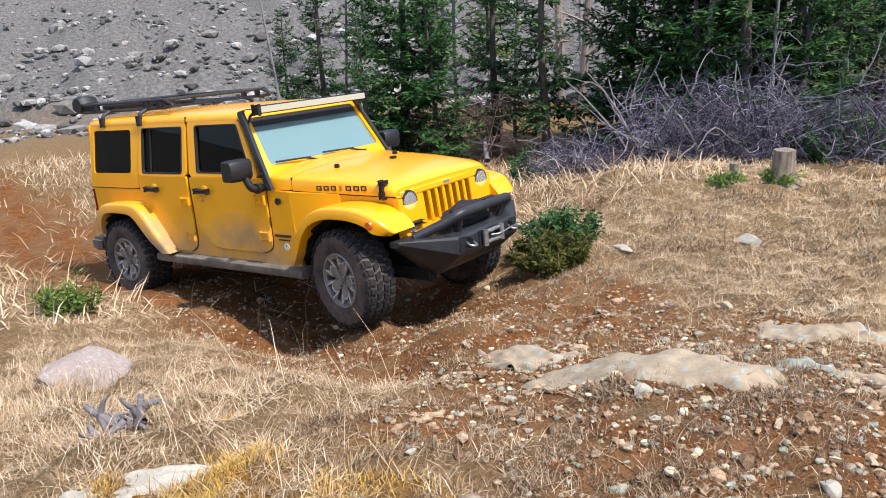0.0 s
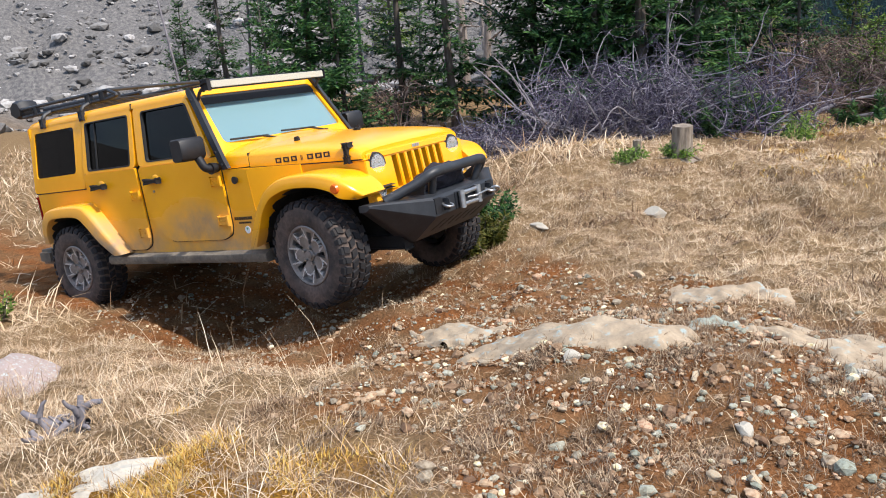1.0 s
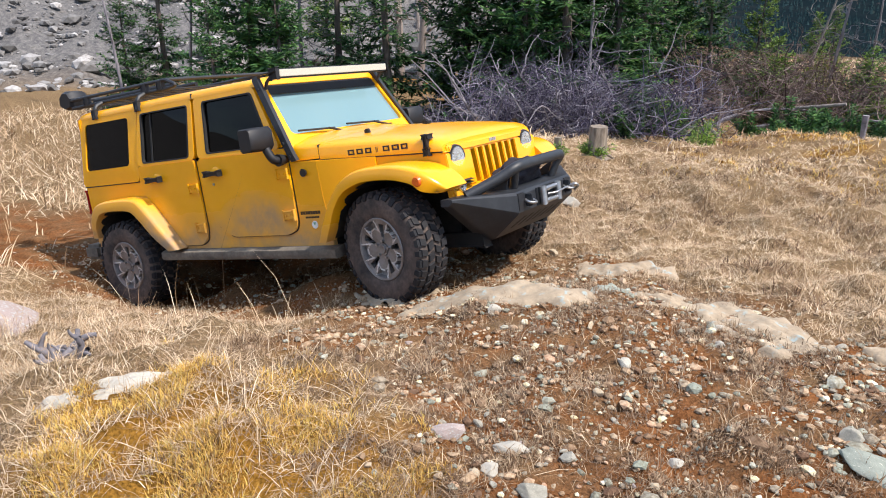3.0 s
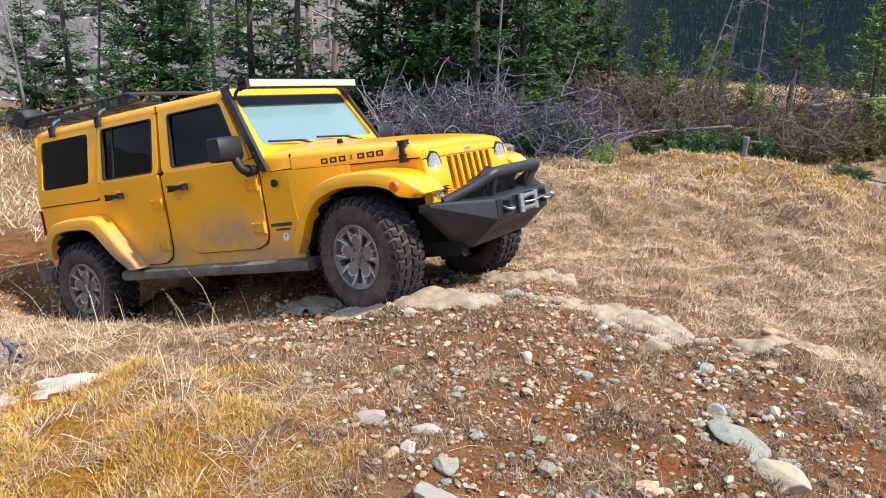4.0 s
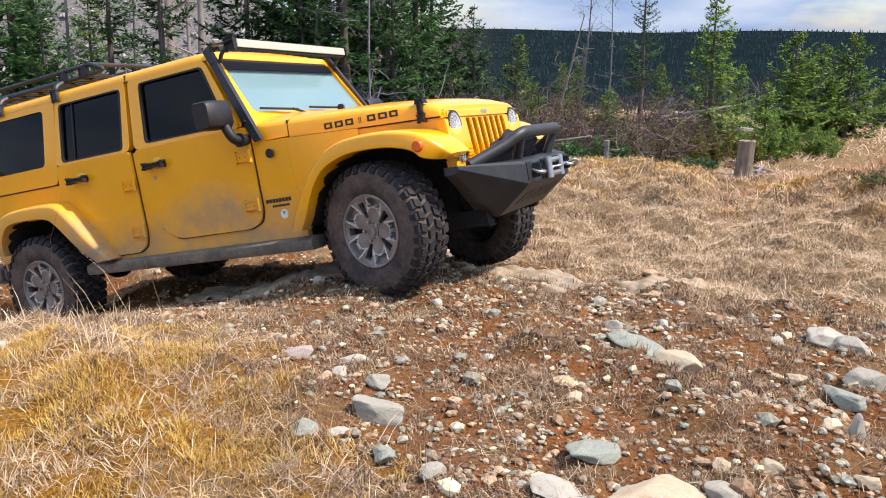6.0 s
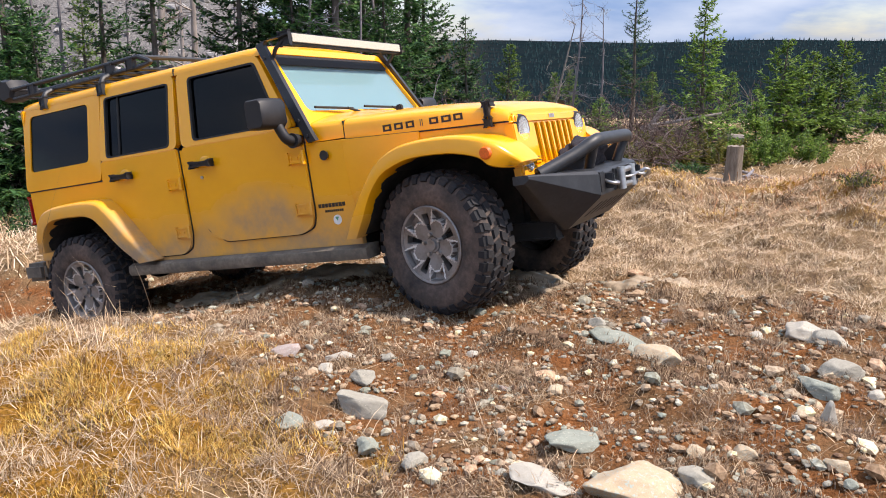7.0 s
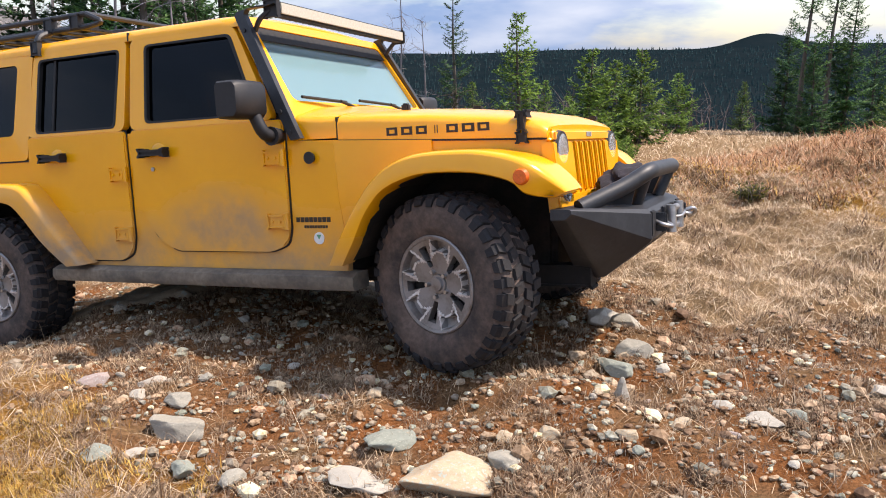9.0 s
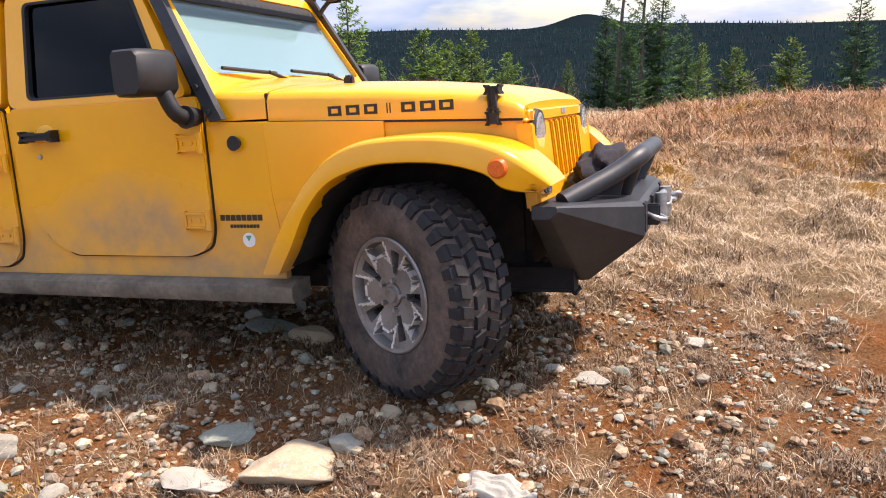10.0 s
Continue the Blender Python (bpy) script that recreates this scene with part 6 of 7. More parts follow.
def bare_tree(x, y, h, seed, label, bark=PALE_BARK, r=0.05, limbs_n=16, lean=0.0, name="bare_tree"):
    rnd = random.Random(seed)
    ob = tagged(new(name), label, "tree")
    ob.matrix_world = pose(x, y, ground_z(x, y) - 0.05)
    t = Tubes(7)
    pts = [Vector((lean * z + 0.05 * math.sin(z + seed), 0.05 * math.cos(z * 0.8 + seed), z)) for z in np.linspace(-0.1, h, 10)]
    t.tube(pts, r, r * 0.25)
    mesh_object("trunk", t.V, t.F, bark, ob, True)
    t = Tubes(3)
    for _ in range(limbs_n):
        i = rnd.randint(2, 9)
        a = rnd.uniform(0, 2 * math.pi)
        grow_branch(t, pts[i], Vector((math.cos(a), math.sin(a), rnd.uniform(-0.1, 0.6))).normalized(), rnd.uniform(0.3, 0.9) * h / 5, r * 0.28, rnd, 2, 0.6, 3)
    mesh_object("limb_wood", t.V, t.F, bark, ob)
    return ob


def bush(x, y, w, h, seed, label, leaf=SHRUB, n=900, name="bush"):
    """A low shrub: thin stems and many small leaf sprays."""
    rnd = random.Random(seed)
    ob = tagged(new(name), label, "bush")
    ob.matrix_world = pose(x, y, ground_z(x, y))
    stems, leaves = Tubes(3), Tubes(3)
    for _ in range(34):
        a, q = rnd.uniform(0, 2 * math.pi), rnd.random() ** 0.6
        foot = Vector((math.cos(a), math.sin(a), 0)) * q * w * 0.38
        tip = foot * 1.25 + Vector((rnd.gauss(0, 0.06), rnd.gauss(0, 0.06), h * rnd.uniform(0.35, 1.25) * (1 - 0.45 * q)))
        pts = [foot.lerp(tip, u) + Vector((0, 0, 0.05 * math.sin(u * 3))) for u in (0, 0.35, 0.7, 1)]
        stems.tube(pts, 0.007, 0.002)
        for _2 in range(n // 17):
            u = rnd.uniform(0.15, 1.0)
            p = foot.lerp(tip, u)
            d = Vector((rnd.gauss(0, 1), rnd.gauss(0, 1), rnd.gauss(0.1, 0.6))).normalized()
            leaves.spray(p + d * 0.02, d, rnd.uniform(0.05, 0.12) * (0.5 + w * 0.2), 0.006 + 0.005 * w, Vector((rnd.gauss(0, 1), rnd.gauss(0, 1), 1)))
    mesh_object("stem_wood", stems.V, stems.F, BARK, ob)
    mesh_object("foliage", leaves.V, leaves.F, leaf, ob)
    return ob


def stump(x, y, h, r, seed, label):
    ob_bm = bmesh.new()
    n = 28
    rings = []
    for k, (z, q) in enumerate(((-0.06, 1.7), (0.02, 1.35), (0.10, 1.10), (0.3, 1.0), (0.65, 0.96), (1.0, 0.97))):
        ring = []
        for j in range(n):
            a = 2 * math.pi * j / n
            wob = 1 + 0.10 * noise.noise(Vector((math.cos(a) * 1.5, math.sin(a) * 1.5, seed))) + 0.07 * math.sin(a * 7 + seed) * (0.4 + (1 - z) * 0.6)
            top = 0.05 * h * noise.noise(Vector((math.cos(a) * 2, math.sin(a) * 2, seed + 5))) if k == 5 else 0
            ring.append((r * q * wob * math.cos(a), r * q * wob * math.sin(a), z * h + top))
        rings.append(ring)
    loft(ob_bm, rings)
    ob = tagged(new("tree_stump"), label, "stump")
    ob.matrix_world = pose(x, y, ground_z(x, y))
    part("stump_wood", ob_bm, CUT_WOOD, ob, smooth=60)
    bm = bmesh.new()
    for k in range(5):
        a = 2 * math.pi * k / 5 + seed
        rod(bm, [(r * 0.8 * math.cos(a), r * 0.8 * math.sin(a), 0.10 * h), (r * 1.5 * math.cos(a), r * 1.5 * math.sin(a), 0.01), (r * 2.2 * math.cos(a + 0.2), r * 2.2 * math.sin(a + 0.2), -0.05)], r * 0.22, 7, r * 0.08)
    part("root_flare", bm, CUT_WOOD, ob, smooth=60)
    return ob


def log(x, y, z, l, r, turn, tilt, label, mat=PALE_BARK, name="log", seed=0):
    bm = bmesh.new()
    pts = [Vector((u * l, 0.04 * l * math.sin(u * 3 + seed) * 0.3, 0)) for u in np.linspace(-0.5, 0.5, 8)]
    rod(bm, pts, r, 9, r * 0.65)
    me = bpy.data.meshes.new(name)
    bmesh.ops.recalc_face_normals(bm, faces=bm.faces)
    bm.to_mesh(me)
    bm.free()
    me.materials.append(mat)
    ob = new(name, me)
    ob.matrix_world = pose(x, y, z, 0, tilt, turn)
    return tagged(ob, label, "log")


EYE = (2.2, -3.5)


def spot(yaw, d):
    """A place by its bearing to the left of +y and its distance from where the camera stands."""
    return EYE[0] - d * math.sin(radians(yaw)), EYE[1] + d * math.cos(radians(yaw))


PROTOS = [conifer(101, 6.5, 1.55, "spruce", "dark green spruce at the foot of the scree slope", gaps=0.10),
          conifer(102, 7.5, 1.35, "spruce", "tall thin dark spruce with gaps in its crown", gaps=0.35, bare=0.10),
          conifer(103, 5.0, 1.45, "spruce", "dense dark green spruce by the clearing", gaps=0.05, bare=0.02),
          conifer(104, 3.6, 1.05, "young_fir", "bright green young fir on the valley edge", NEEDLE_LIGHT, 0.15, 0.05, 0.1),
          conifer(105, 2.3, 1.05, "young_fir", "bushy light green young fir", NEEDLE_LIGHT, 0.05, 0.02, 0.05),
          conifer(106, 8.5, 1.5, "larch_pine", "tall sparse conifer with bare lower stem", gaps=0.50, bare=0.28, droop=0.0)]
USED = set()


def plant(kind, yaw, d, scale=1.0, turn=0):
    x, y = spot(yaw, d)
    m = pose(x, y, ground_z(x, y) - 0.05, 0, 0, turn)
    ob = PROTOS[kind]
    if kind in USED:
        ob = copy_thing(ob, m)
    USED.add(kind)
    ob.matrix_basis = m @ Matrix.Diagonal((scale, scale, scale, 1))
    ob["group"] = ("spruces at the slope foot", "spruces at the slope foot", "spruces at the slope foot", "young firs", "young firs", "tall conifers")[kind]


for k, (kind, yaw, d, sc) in enumerate((
    (2, 76.5, 20, 0.62), (1, 74.0, 20, 0.70), (0, 68.4, 16.5, 1.0), (2, 70.8, 15.6, 0.62), (2, 66.2, 16, 0.75), (1, 62.4, 17.5, 0.80), (1, 58.9, 16.5, 0.85),
    (0, 53.6, 17, 0.95), (0, 50.6, 17.5, 1.05), (2, 49.3, 16, 1.0), (0, 47.6, 17, 1.1), (1, 46.4, 16, 1.05), (0, 44.8, 18, 1.0), (2, 43.2, 16.5, 0.95), (1, 41.8, 18, 1.0), (0, 40.2, 20, 0.9),
    (1, 45.4, 22, 1.1), (5, 46.8, 25, 1.15), (5, 43.6, 24, 1.1), (5, 40.9, 26, 1.0),
    (2, 37.1, 19.5, 0.72), (3, 34.3, 21, 0.8), (3, 31.0, 22, 0.6), (5, 25.2, 24, 0.62), (3, 23.8, 23, 0.6), (3, 20.5, 21, 1.10), (3, 18.8, 24, 0.6), (4, 15.6, 25, 1.35), (4, 13.9, 26, 1.2), (4, 12.0, 27, 1.35), (4, 16.8, 22, 0.75),
    (5, 1.9, 36, 1.0), (5, 0.4, 37, 0.98), (0, -0.8, 38, 0.95), (0, 2.9, 39, 0.8), (2, 1.0, 35, 0.75), (0, -2.4, 40, 0.7), (3, -3.6, 34, 0.8), (3, 5.5, 42, 0.7), (4, -6.0, 30, 1.1), (4, -9.5, 33, 1.3), (0, -13, 45, 1.0), (4, 9.6, 34, 1.1),
    (3, 63.5, 30, 1.2), (0, 67, 34, 0.8), (1, 72, 36, 0.7), (3, 38.6, 27, 0.6), (3, 29.8, 27, 0.6), (4, 33.0, 18.5, 0.8), (4, 27.6, 18.8, 0.7),
)):
    plant(kind, yaw, d, sc, k * 67)

for yaw, d, h, r, seed, label, lean in (
    (58.4, 24, 8, 0.15, 1, "thick pale dead trunk among the spruces", 0.02), (64.8, 17.5, 6, 0.05, 2, "thin bare grey trunk among spruces", 0.0), (61.0, 18.5, 6, 0.045, 3, "thin bare grey trunk among spruces", 0.03), (66.4, 19, 6, 0.05, 4, "thin bare grey trunk among spruces", -0.02), (73.0, 18, 5, 0.04, 5, "leaning bare grey sapling", 0.35), (77.0, 19, 5, 0.04, 6, "bare grey sapling before the scree", -0.25),
    (42.4, 17, 6, 0.06, 7, "dark bare trunk leaning over brushwood", -0.15), (48.8, 15.8, 6, 0.05, 8, "bare grey trunk among spruces", 0.05), (44.5, 15.5, 5, 0.04, 9, "bare grey trunk among spruces", -0.05), (56.7, 22, 7, 0.12, 10, "pale dead trunk among spruces", 0.03), (29.6, 24, 4.6, 0.05, 11, "bare crooked sapling against the sky", 0.05), (27.6, 25, 4.0, 0.04, 12, "bare crooked sapling against the sky", 0.0), (31.8, 21, 3.4, 0.045, 13, "broken pale dead tree by shrubs", 0.3),
    (52.4, 30, 7, 0.10, 14, "pale bare trunk against the sky", 0.02), (57.0, 30, 7, 0.09, 15, "pale bare trunk against the sky", -0.05), (54.2, 26, 6, 0.04, 16, "bare birch with fine branches", 0.1),
):
    x, y = spot(yaw, d)
    bare_tree(x, y, h, seed, label, PALE_BARK if "pale" in label else GREY_WOOD, r, 12 if r > 0.08 else 18, lean)

for yaw, d, l, turn, seed, dense in ((47.8, 13.0, 2.0, 30, 24, 16), (44.0, 13.4, 1.8, 60, 26, 16)):
    x, y = spot(yaw, d)
    ob = dead_brush(x, y, l, turn, seed, "tangled pile of grey dead branches at the clearing edge", dense=dense)
    ob["group"] = "dead branch pile"
for yaw, d, rx, ry, h, n, seed in ((50.6, 13.0, 1.15, 1.0, 1.45, 700, 81), (46.2, 13.4, 1.25, 1.0, 1.70, 800, 82), (43.6, 13.8, 0.8, 0.8, 1.3, 360, 84), (56.0, 12.2, 0.90, 0.7, 0.62, 420, 83)):
    x, y = spot(yaw, d)
    brush_heap(x, y, rx, ry, h, n, seed, "low heap of fine grey dead branches" if h < 1 else "tall rounded heap of purplish-grey dead branches")
for yaw, d, l, turn, seed, dense in ((37.8, 15, 2.6, 70, 31, 16), (33.6, 17, 3.4, 20, 32, 26), (31.0, 17.5, 3.0, 140, 33, 26), (35.4, 18, 3.0, 60, 34, 26), (28.8, 18.5, 2.6, 30, 35, 22), (39.6, 17, 3.0, 100, 36, 26), (26.0, 20, 2.6, 60, 37, 18), (69, 16.5, 2.2, 50, 38, 10), (62.5, 15.5, 2.2, 160, 39, 10)):
    x, y = spot(yaw, d)
    ob = dead_brush(x, y, l, turn, seed, "brown bare brushwood of a fallen tree", GREY_WOOD, TWIG_RED, 0.8, dense)
    ob["group"] = "fallen brushwood"

for yaw, d, w, h, seed, label, leaf, n in (
    (61.8, 8.9, 0.95, 0.26, 41, "low olive green juniper beside the track", SHRUB, 2400), (64.0, 9.3, 0.8, 0.26, 42, "low dark green juniper beside the track", NEEDLE, 1600), (95.5, 8.3, 0.5, 0.36, 43, "small green fir seedling in dry grass", NEEDLE_LIGHT, 900), (41.0, 13.0, 1.3, 0.75, 44, "green fir boughs beside the brush pile", NEEDLE, 2600), (39.4, 13.4, 1.2, 0.7, 45, "green fir boughs beside the brush pile", NEEDLE_LIGHT, 1800), (36.9, 12.3, 0.6, 0.5, 46, "small green shrub by a post", NEEDLE_LIGHT, 800), (46.9, 10.2, 0.35, 0.16, 47, "green sprigs round the stump", NEEDLE_LIGHT, 700), (44.0, 10.3, 0.35, 0.18, 48, "green sprigs round the stump", NEEDLE_LIGHT, 700),
    (31.5, 15.5, 2.2, 0.7, 49, "low spreading green juniper", NEEDLE, 3200), (28.4, 16, 2.2, 0.75, 50, "low spreading green juniper", NEEDLE, 3200), (25.6, 17, 2.0, 0.9, 51, "olive green shrub by the valley edge", SHRUB, 2600), (22.8, 18, 2.4, 0.9, 52, "olive green shrub by the valley edge", SHRUB, 2800), (19.4, 18.5, 2.4, 0.8, 53, "olive green shrub by the valley edge", SHRUB, 2600), (16.5, 20, 2.2, 0.9, 54, "light green shrub by the valley edge", NEEDLE_LIGHT, 2400), (30.0, 19, 1.8, 1.3, 55, "dark bushy shrub among brushwood", SHRUB, 2400), (27.2, 19.4, 1.6, 1.4, 56, "dark bushy shrub among brushwood", NEEDLE, 2400), (20.6, 11.8, 0.45, 0.18, 57, "dark green low tuft on a hummock", NEEDLE, 900), (34.2, 20, 1.6, 1.2, 58, "dark bushy shrub among brushwood", NEEDLE, 2000), (9.0, 8.4, 0.34, 0.14, 59, "yellow-green weed on the mound", SHRUB, 220), (2.0, 7.6, 0.34, 0.15, 60, "yellow-green weed at the mound foot", SHRUB, 220), (13.5, 21, 2.0, 0.8, 61, "light green shrub by the valley edge", NEEDLE_LIGHT, 2200),
    (68.5, 13.8, 1.4, 0.5, 62, "low green undergrowth by the spruces", NEEDLE, 1400), (59.0, 12.8, 1.2, 0.5, 63, "low green undergrowth by the spruces", NEEDLE, 1400), (72.5, 15, 1.6, 0.6, 64, "low green undergrowth by the spruces", NEEDLE, 1400),
):
    x, y = {41: (-4.55, 0.85), 42: (-4.95, 1.25), 43: (-5.9, -3.2)}.get(seed, spot(yaw, d))
    bush(x, y, w, h, seed, label, leaf, n)

stump(-4.95, 3.95, 0.37, 0.115, 3, "weathered grey-brown tree stump at the clearing edge")
stump(-5.35, 3.65, 0.22, 0.05, 5, "thin low weathered stump")
stump(-1.55, 8.3, 0.62, 0.13, 8, "tall weathered stump with spreading roots")
x, y = spot(36.0, 14.8)
log(x, y, ground_z(x, y) + 0.40, 0.90, 0.028, 0, 88, "thin pale upright broken post", name="post")
x, y = spot(27.3, 13.2)
log(x, y, ground_z(x, y) + 0.14, 0.40, 0.05, 0, 90, "short grey post stub", GREY_WOOD, name="post")
for yaw, d, l, r, turn, tilt, up, label, mat in (
    (21.0, 21, 2.6, 0.16, 18, 2, 0.55, "thick pale fallen log across shrubs", PALE_BARK), (21.4, 20.5, 1.8, 0.05, 40, -10, 0.95, "thin bleached branch on the log", PALE_BARK), (24.0, 20.5, 1.6, 0.10, 70, -50, 0.6, "broken pale leaning trunk", PALE_BARK), (33.0, 16.5, 2.8, 0.045, 10, -12, 0.5, "bleached fallen branch on brushwood", PALE_BARK), (37.6, 15.5, 2.2, 0.03, 150, -10, 0.5, "bleached fallen branch on brushwood", PALE_BARK),
    (53.2, 11.6, 1.2, 0.04, 35, 6, 0.10, "grey fallen limb before the brush pile", GREY_WOOD), (65.0, 12.4, 1.4, 0.05, 60, 0, 0.05, "grey fallen limb on the grass", GREY_WOOD), (17.0, 13.6, 1.2, 0.03, 10, 3, 0.08, "bleached branch in a small heap", PALE_BARK), (17.6, 13.4, 1.0, 0.035, 60, 0, 0.05, "bleached branch in a small heap", GREY_WOOD), (16.2, 13.8, 1.3, 0.03, -20, 4, 0.10, "bleached branch in a small heap", PALE_BARK), (16.6, 13.2, 0.9, 0.03, 100, 0, 0.12, "bleached branch in a small heap", GREY_WOOD), (15.6, 13.5, 1.0, 0.04, 30, 0, 0.05, "bleached branch in a small heap", GREY_WOOD), (17.3, 13.9, 1.0, 0.03, 140, 5, 0.15, "bleached branch in a small heap", PALE_BARK),
):
    x, y = spot(yaw, d)
    log(x, y, ground_z(x, y) + up, l, r, turn, tilt, label, mat, seed=int(yaw * 3))

# gnarled dead root in the near grass
root = tagged(new("dead_root"), "gnarled grey dead root standing in dry grass", "root")
root.matrix_world = pose(-2.1, -2.72, ground_z(-2.1, -2.72))
rt, rr = Tubes(7), random.Random(5)
for k in range(7):
    grow_branch(rt, Vector((0.03 * k - 0.1, 0.02 * (k % 3), -0.03)), Vector((rr.gauss(0, 0.8), rr.gauss(0, 0.8), 0.9)).normalized(), 0.22, 0.034, rr, 1, 1.1, 2)
mesh_object("limb_wood", rt.V, rt.F, GREY_WOOD, root, True)

# rock outcrop on the skyline of the mound
for k, (x, y, w, tall, long) in enumerate(((4.2, 12.2, 2.0, 0.7, 1.3), (6.0, 12.0, 2.4, 0.8, 1.4), (2.9, 12.4, 1.4, 0.5, 1.4), (8.2, 11.6, 2.4, 0.8, 1.3))):
    rock(x, y, w, tall, GREY, "grey weathered outcrop on the mound's crest", 8 + 10 * k, long, 80 + k, 0.25, "outcrop", 0, "outcrop on the mound")
for k, (x, y, l, turn, tilt) in enumerate(((4.5, 11.4, 2.6, 10, -4), (6.4, 11.3, 3.0, -8, -3), (3.4, 11.6, 1.8, 30, 0))):
    log(x, y, ground_z(x, y) + 0.50, l, 0.025, turn, tilt, "bleached dead branch over the outcrop", PALE_BARK, seed=k)


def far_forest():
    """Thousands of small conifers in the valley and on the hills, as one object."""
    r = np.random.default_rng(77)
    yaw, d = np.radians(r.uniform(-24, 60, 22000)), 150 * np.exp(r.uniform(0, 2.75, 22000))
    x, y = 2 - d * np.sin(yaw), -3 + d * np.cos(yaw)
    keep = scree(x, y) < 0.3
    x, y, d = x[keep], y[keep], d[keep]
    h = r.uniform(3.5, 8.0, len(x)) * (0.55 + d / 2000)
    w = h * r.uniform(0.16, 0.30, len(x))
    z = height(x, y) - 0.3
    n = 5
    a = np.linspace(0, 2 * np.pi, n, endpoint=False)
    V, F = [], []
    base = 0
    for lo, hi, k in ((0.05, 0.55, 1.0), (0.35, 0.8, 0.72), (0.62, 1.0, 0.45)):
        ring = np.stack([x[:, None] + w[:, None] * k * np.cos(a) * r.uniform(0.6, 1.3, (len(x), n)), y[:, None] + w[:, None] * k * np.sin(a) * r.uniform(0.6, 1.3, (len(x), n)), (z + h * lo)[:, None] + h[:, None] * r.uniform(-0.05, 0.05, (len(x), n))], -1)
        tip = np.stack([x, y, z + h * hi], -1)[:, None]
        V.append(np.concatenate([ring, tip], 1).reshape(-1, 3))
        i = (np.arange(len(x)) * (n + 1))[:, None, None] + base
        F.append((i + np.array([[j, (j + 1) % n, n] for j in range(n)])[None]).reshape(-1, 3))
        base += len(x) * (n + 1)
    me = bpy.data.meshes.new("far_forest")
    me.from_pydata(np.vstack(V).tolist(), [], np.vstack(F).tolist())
    # needle colour carries the blue haze of the distance
    me.materials.append(twig_material("haze_tinted_conifers", ((0.0, (0.018, 0.036, 0.040)), (0.6, (0.030, 0.056, 0.060)), (0.9, (0.040, 0.068, 0.066)), (1.0, (0.062, 0.058, 0.058)))))
    tagged(new("far_forest", me), "dark conifer forest filling the valley, blue haze put into its colour", "forest", kind="stuff")
    # bare birches, brown-grey, at the near edge of the valley
    t, rnd = Tubes(3), random.Random(9)
    for _ in range(190):
        yw, dd = rnd.uniform(-8, 22), rnd.uniform(60, 100)
        px, py = spot(yw, dd)
        p = Vector((px, py, float(height(px, py))))
        hh = rnd.uniform(2.0, 3.8)
        grow_branch(t, p, Vector((rnd.gauss(0, 0.05), rnd.gauss(0, 0.05), 1)), hh, 0.05, rnd, 1, 0.25, 6)
    mesh_object("bare_birches", t.V, t.F, TWIG_RED, None)
    tagged(bpy.data.objects["bare_birches"], "grey-brown leafless birches below the mound", "forest", kind="stuff")


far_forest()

# overhead lines across the valley
for k, (a, b, sag) in enumerate((((-60, 150, 22), (190, 170, 2), 7), ((-20, 150, 26), (220, 190, 6), 8))):
    bm = bmesh.new()
    pts = [Vector(a).lerp(Vector(b), u) - Vector((0, 0, sag * 4 * u * (1 - u))) for u in np.linspace(0, 1, 30)]
    rod(bm, pts, 0.07, 5)
    me = bpy.data.meshes.new("overhead_cable")
    bm.to_mesh(me)
    bm.free()
    me.materials.append(plain("cable_metal", (0.35, 0.36, 0.38), 0.5, 0.6))
    tagged(new("overhead_cable", me), "thin grey overhead cable spanning the valley", "cable", "overhead cables")

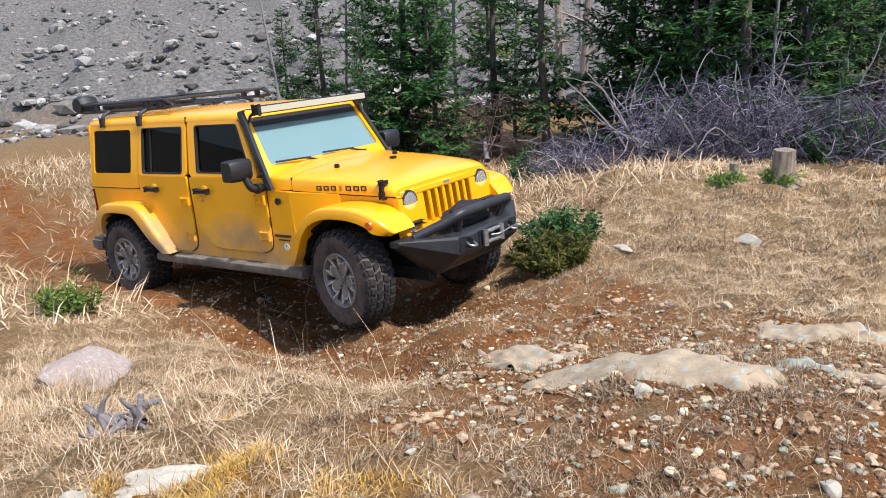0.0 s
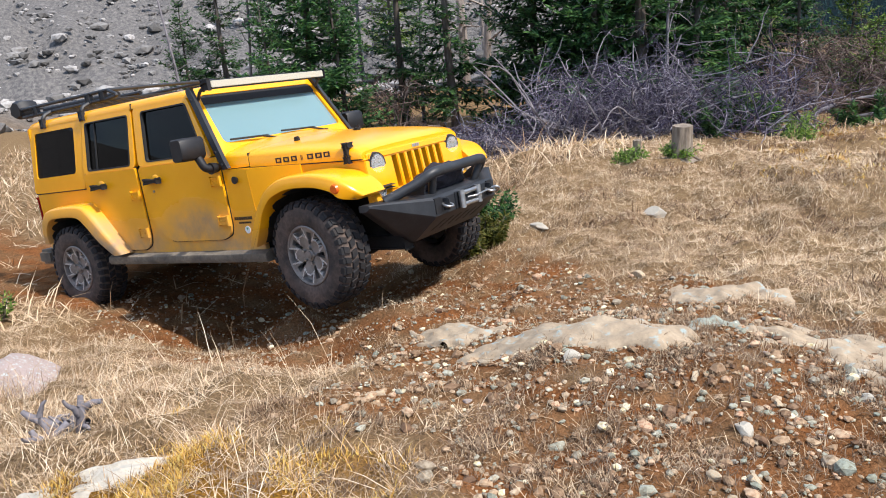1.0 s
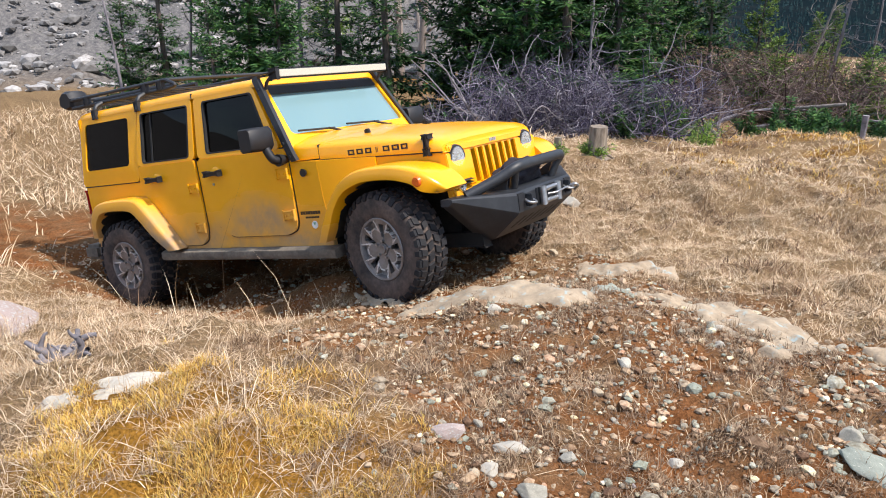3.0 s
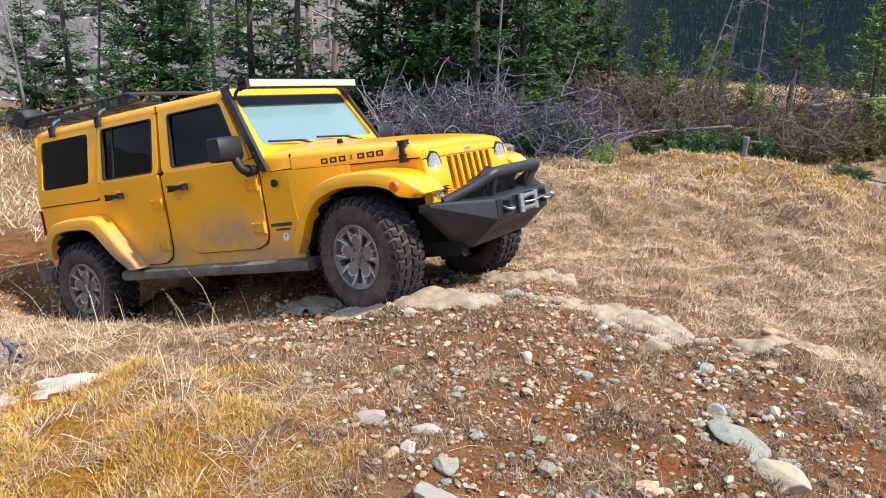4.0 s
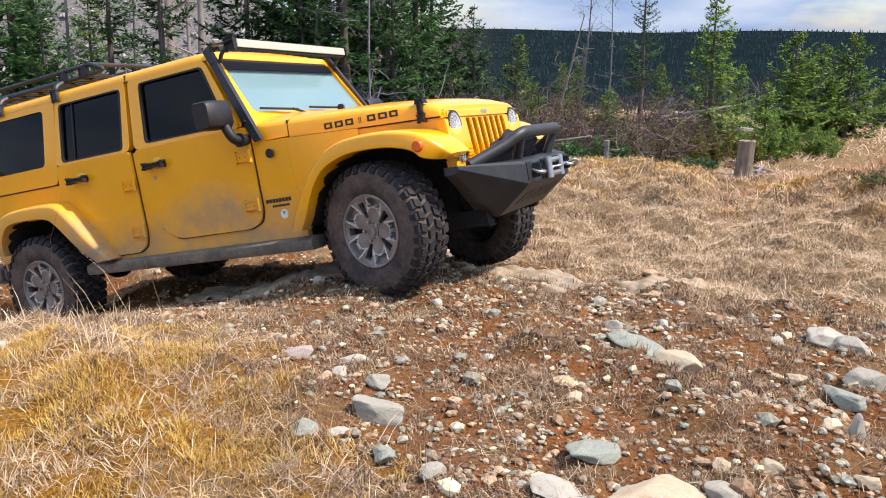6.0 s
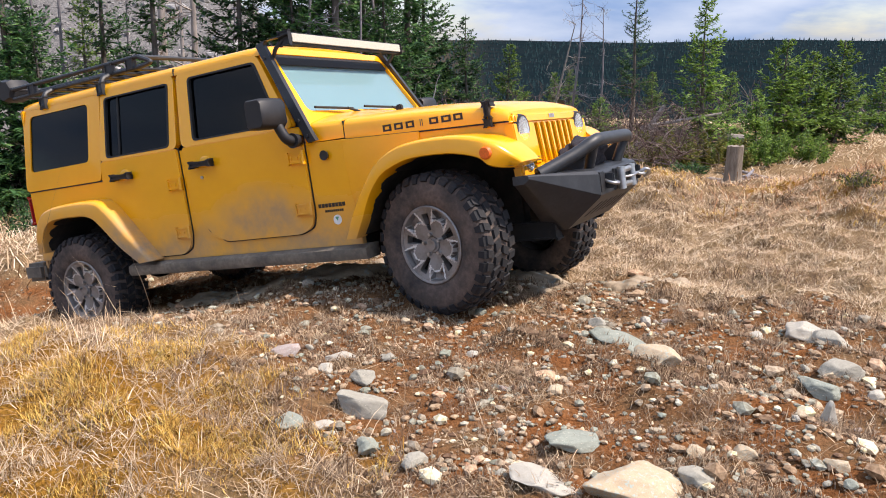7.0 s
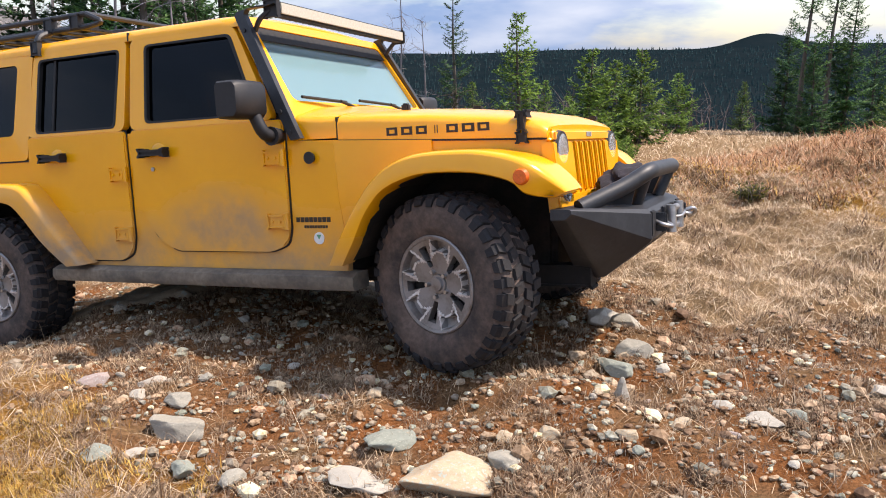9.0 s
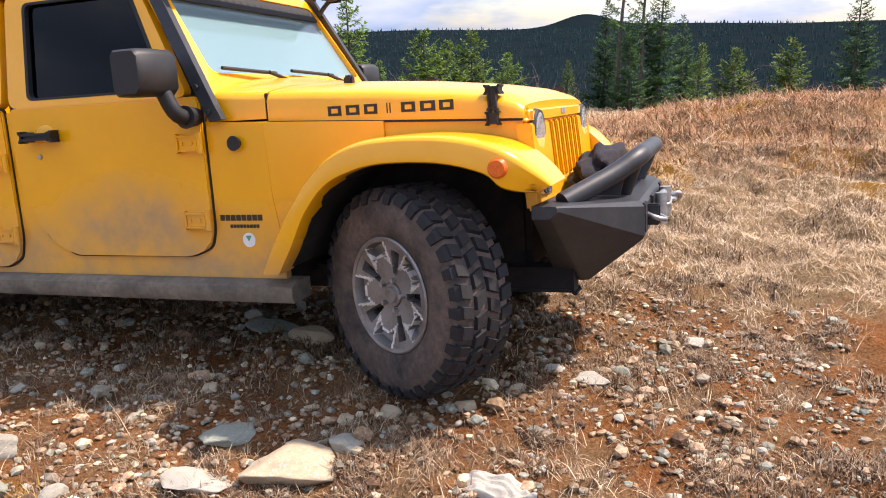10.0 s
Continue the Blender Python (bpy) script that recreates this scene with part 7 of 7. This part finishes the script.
# ---- what moves ----
JEEP = (
    (0, -6.094, -1.160, -0.857, 31.47, 4.65, -1.97),
    (0.5, -5.764, -1.029, -0.791, 29.38, 6.34, -3.53),
    (1, -5.419, -0.894, -0.722, 28.02, 9.03, -3.99),
    (1.5, -5.078, -0.784, -0.638, 25.84, 9.95, -3.55),
    (2, -4.757, -0.658, -0.629, 25.01, 11.59, -2.85),
    (2.2, -4.609, -0.599, -0.637, 24.94, 11.30, -3.05),
    (3.3, -3.837, -0.348, -0.694, 22.13, 14.27, -4.41),
    (3.5, -3.715, -0.336, -0.668, 21.92, 15.13, -5.42),
    (4, -3.369, -0.255, -0.571, 20.22, 14.63, -4.80),
    (4.5, -3.115, -0.211, -0.449, 19.53, 15.95, -4.00),
    (5, -2.852, -0.166, -0.356, 17.82, 14.86, -1.49),
    (5.5, -2.583, -0.129, -0.333, 15.92, 13.78, -3.35),
    (6.8, -1.870, -0.036, -0.210, 12.94, 11.08, -3.10),
    (7, -1.748, -0.024, -0.199, 11.98, 10.89, -2.97),
    (7.5, -1.450, -0.006, -0.172, 10.40, 10.48, -3.65),
    (8, -1.106, -0.001, -0.112, 7.99, 9.96, -5.53),
    (8.5, -0.729, -0.022, -0.046, 5.13, 8.19, -4.27),
    (9, -0.393, -0.048, 0.021, 2.20, 4.88, -4.92),
    (9.5, 0.000, -0.090, 0.080, 0.07, 3.55, -4.54),
    (10, 0.375, -0.187, 0.103, -4.40, 3.97, -3.66),
)


def along(t):
    """The car's row at a time between the rows, and its way so far, in metres."""
    ts = [r[0] for r in JEEP]
    row = [float(np.interp(t, ts, [r[i] for r in JEEP])) for i in range(1, 7)]
    ways = [0.0]
    for a, b in zip(JEEP, JEEP[1:]):
        ways.append(ways[-1] + math.dist(a[1:4], b[1:4]))
    return row, float(np.interp(t, ts, ways))


# height of the axle ends over the car's base as the springs work: rear, front
SPRUNG = (((0, 4, 5.5, 7, 8, 10), (0.35, 0.325, 0.32, 0.295, 0.32, 0.34)), ((0, 4, 5, 7.5, 10), (0.415, 0.45, 0.465, 0.42, 0.425)))


def motions():
    walk(car, [(t, pose(x, y, z, roll, -pitch, yaw)) for t, x, y, z, yaw, pitch, roll in JEEP])
    for w, wx, wy in WHEELS:
        rows = []
        for k in range(51):
            t = k * 0.2
            (x, y, z, yaw, pitch, roll), way = along(t)
            up = float(np.interp(t, *SPRUNG[wx > 0]))
            if wy > 0:
                foot = pose(x, y, z, roll, -pitch, yaw) @ Vector((wx, wy, 0))
                up = 0.40 + max(-0.07, min(0.06, ground_z(foot.x, foot.y) - foot.z))
            steer = float(np.interp(t, (0, 1, 3, 6, 8, 9, 10), (-11, -7, -10, -13, -13, -17, -28))) if wx > 0 else 0
            flip = 180 if wy > 0 else 0
            spin = math.degrees(way / 0.40) * (-1 if flip else 1)
            rows.append((t, pose(wx, wy, up, 0, 0, steer + flip) @ pose(0, 0, 0, 0, spin, 0)))
        walk(w, rows)


motions()
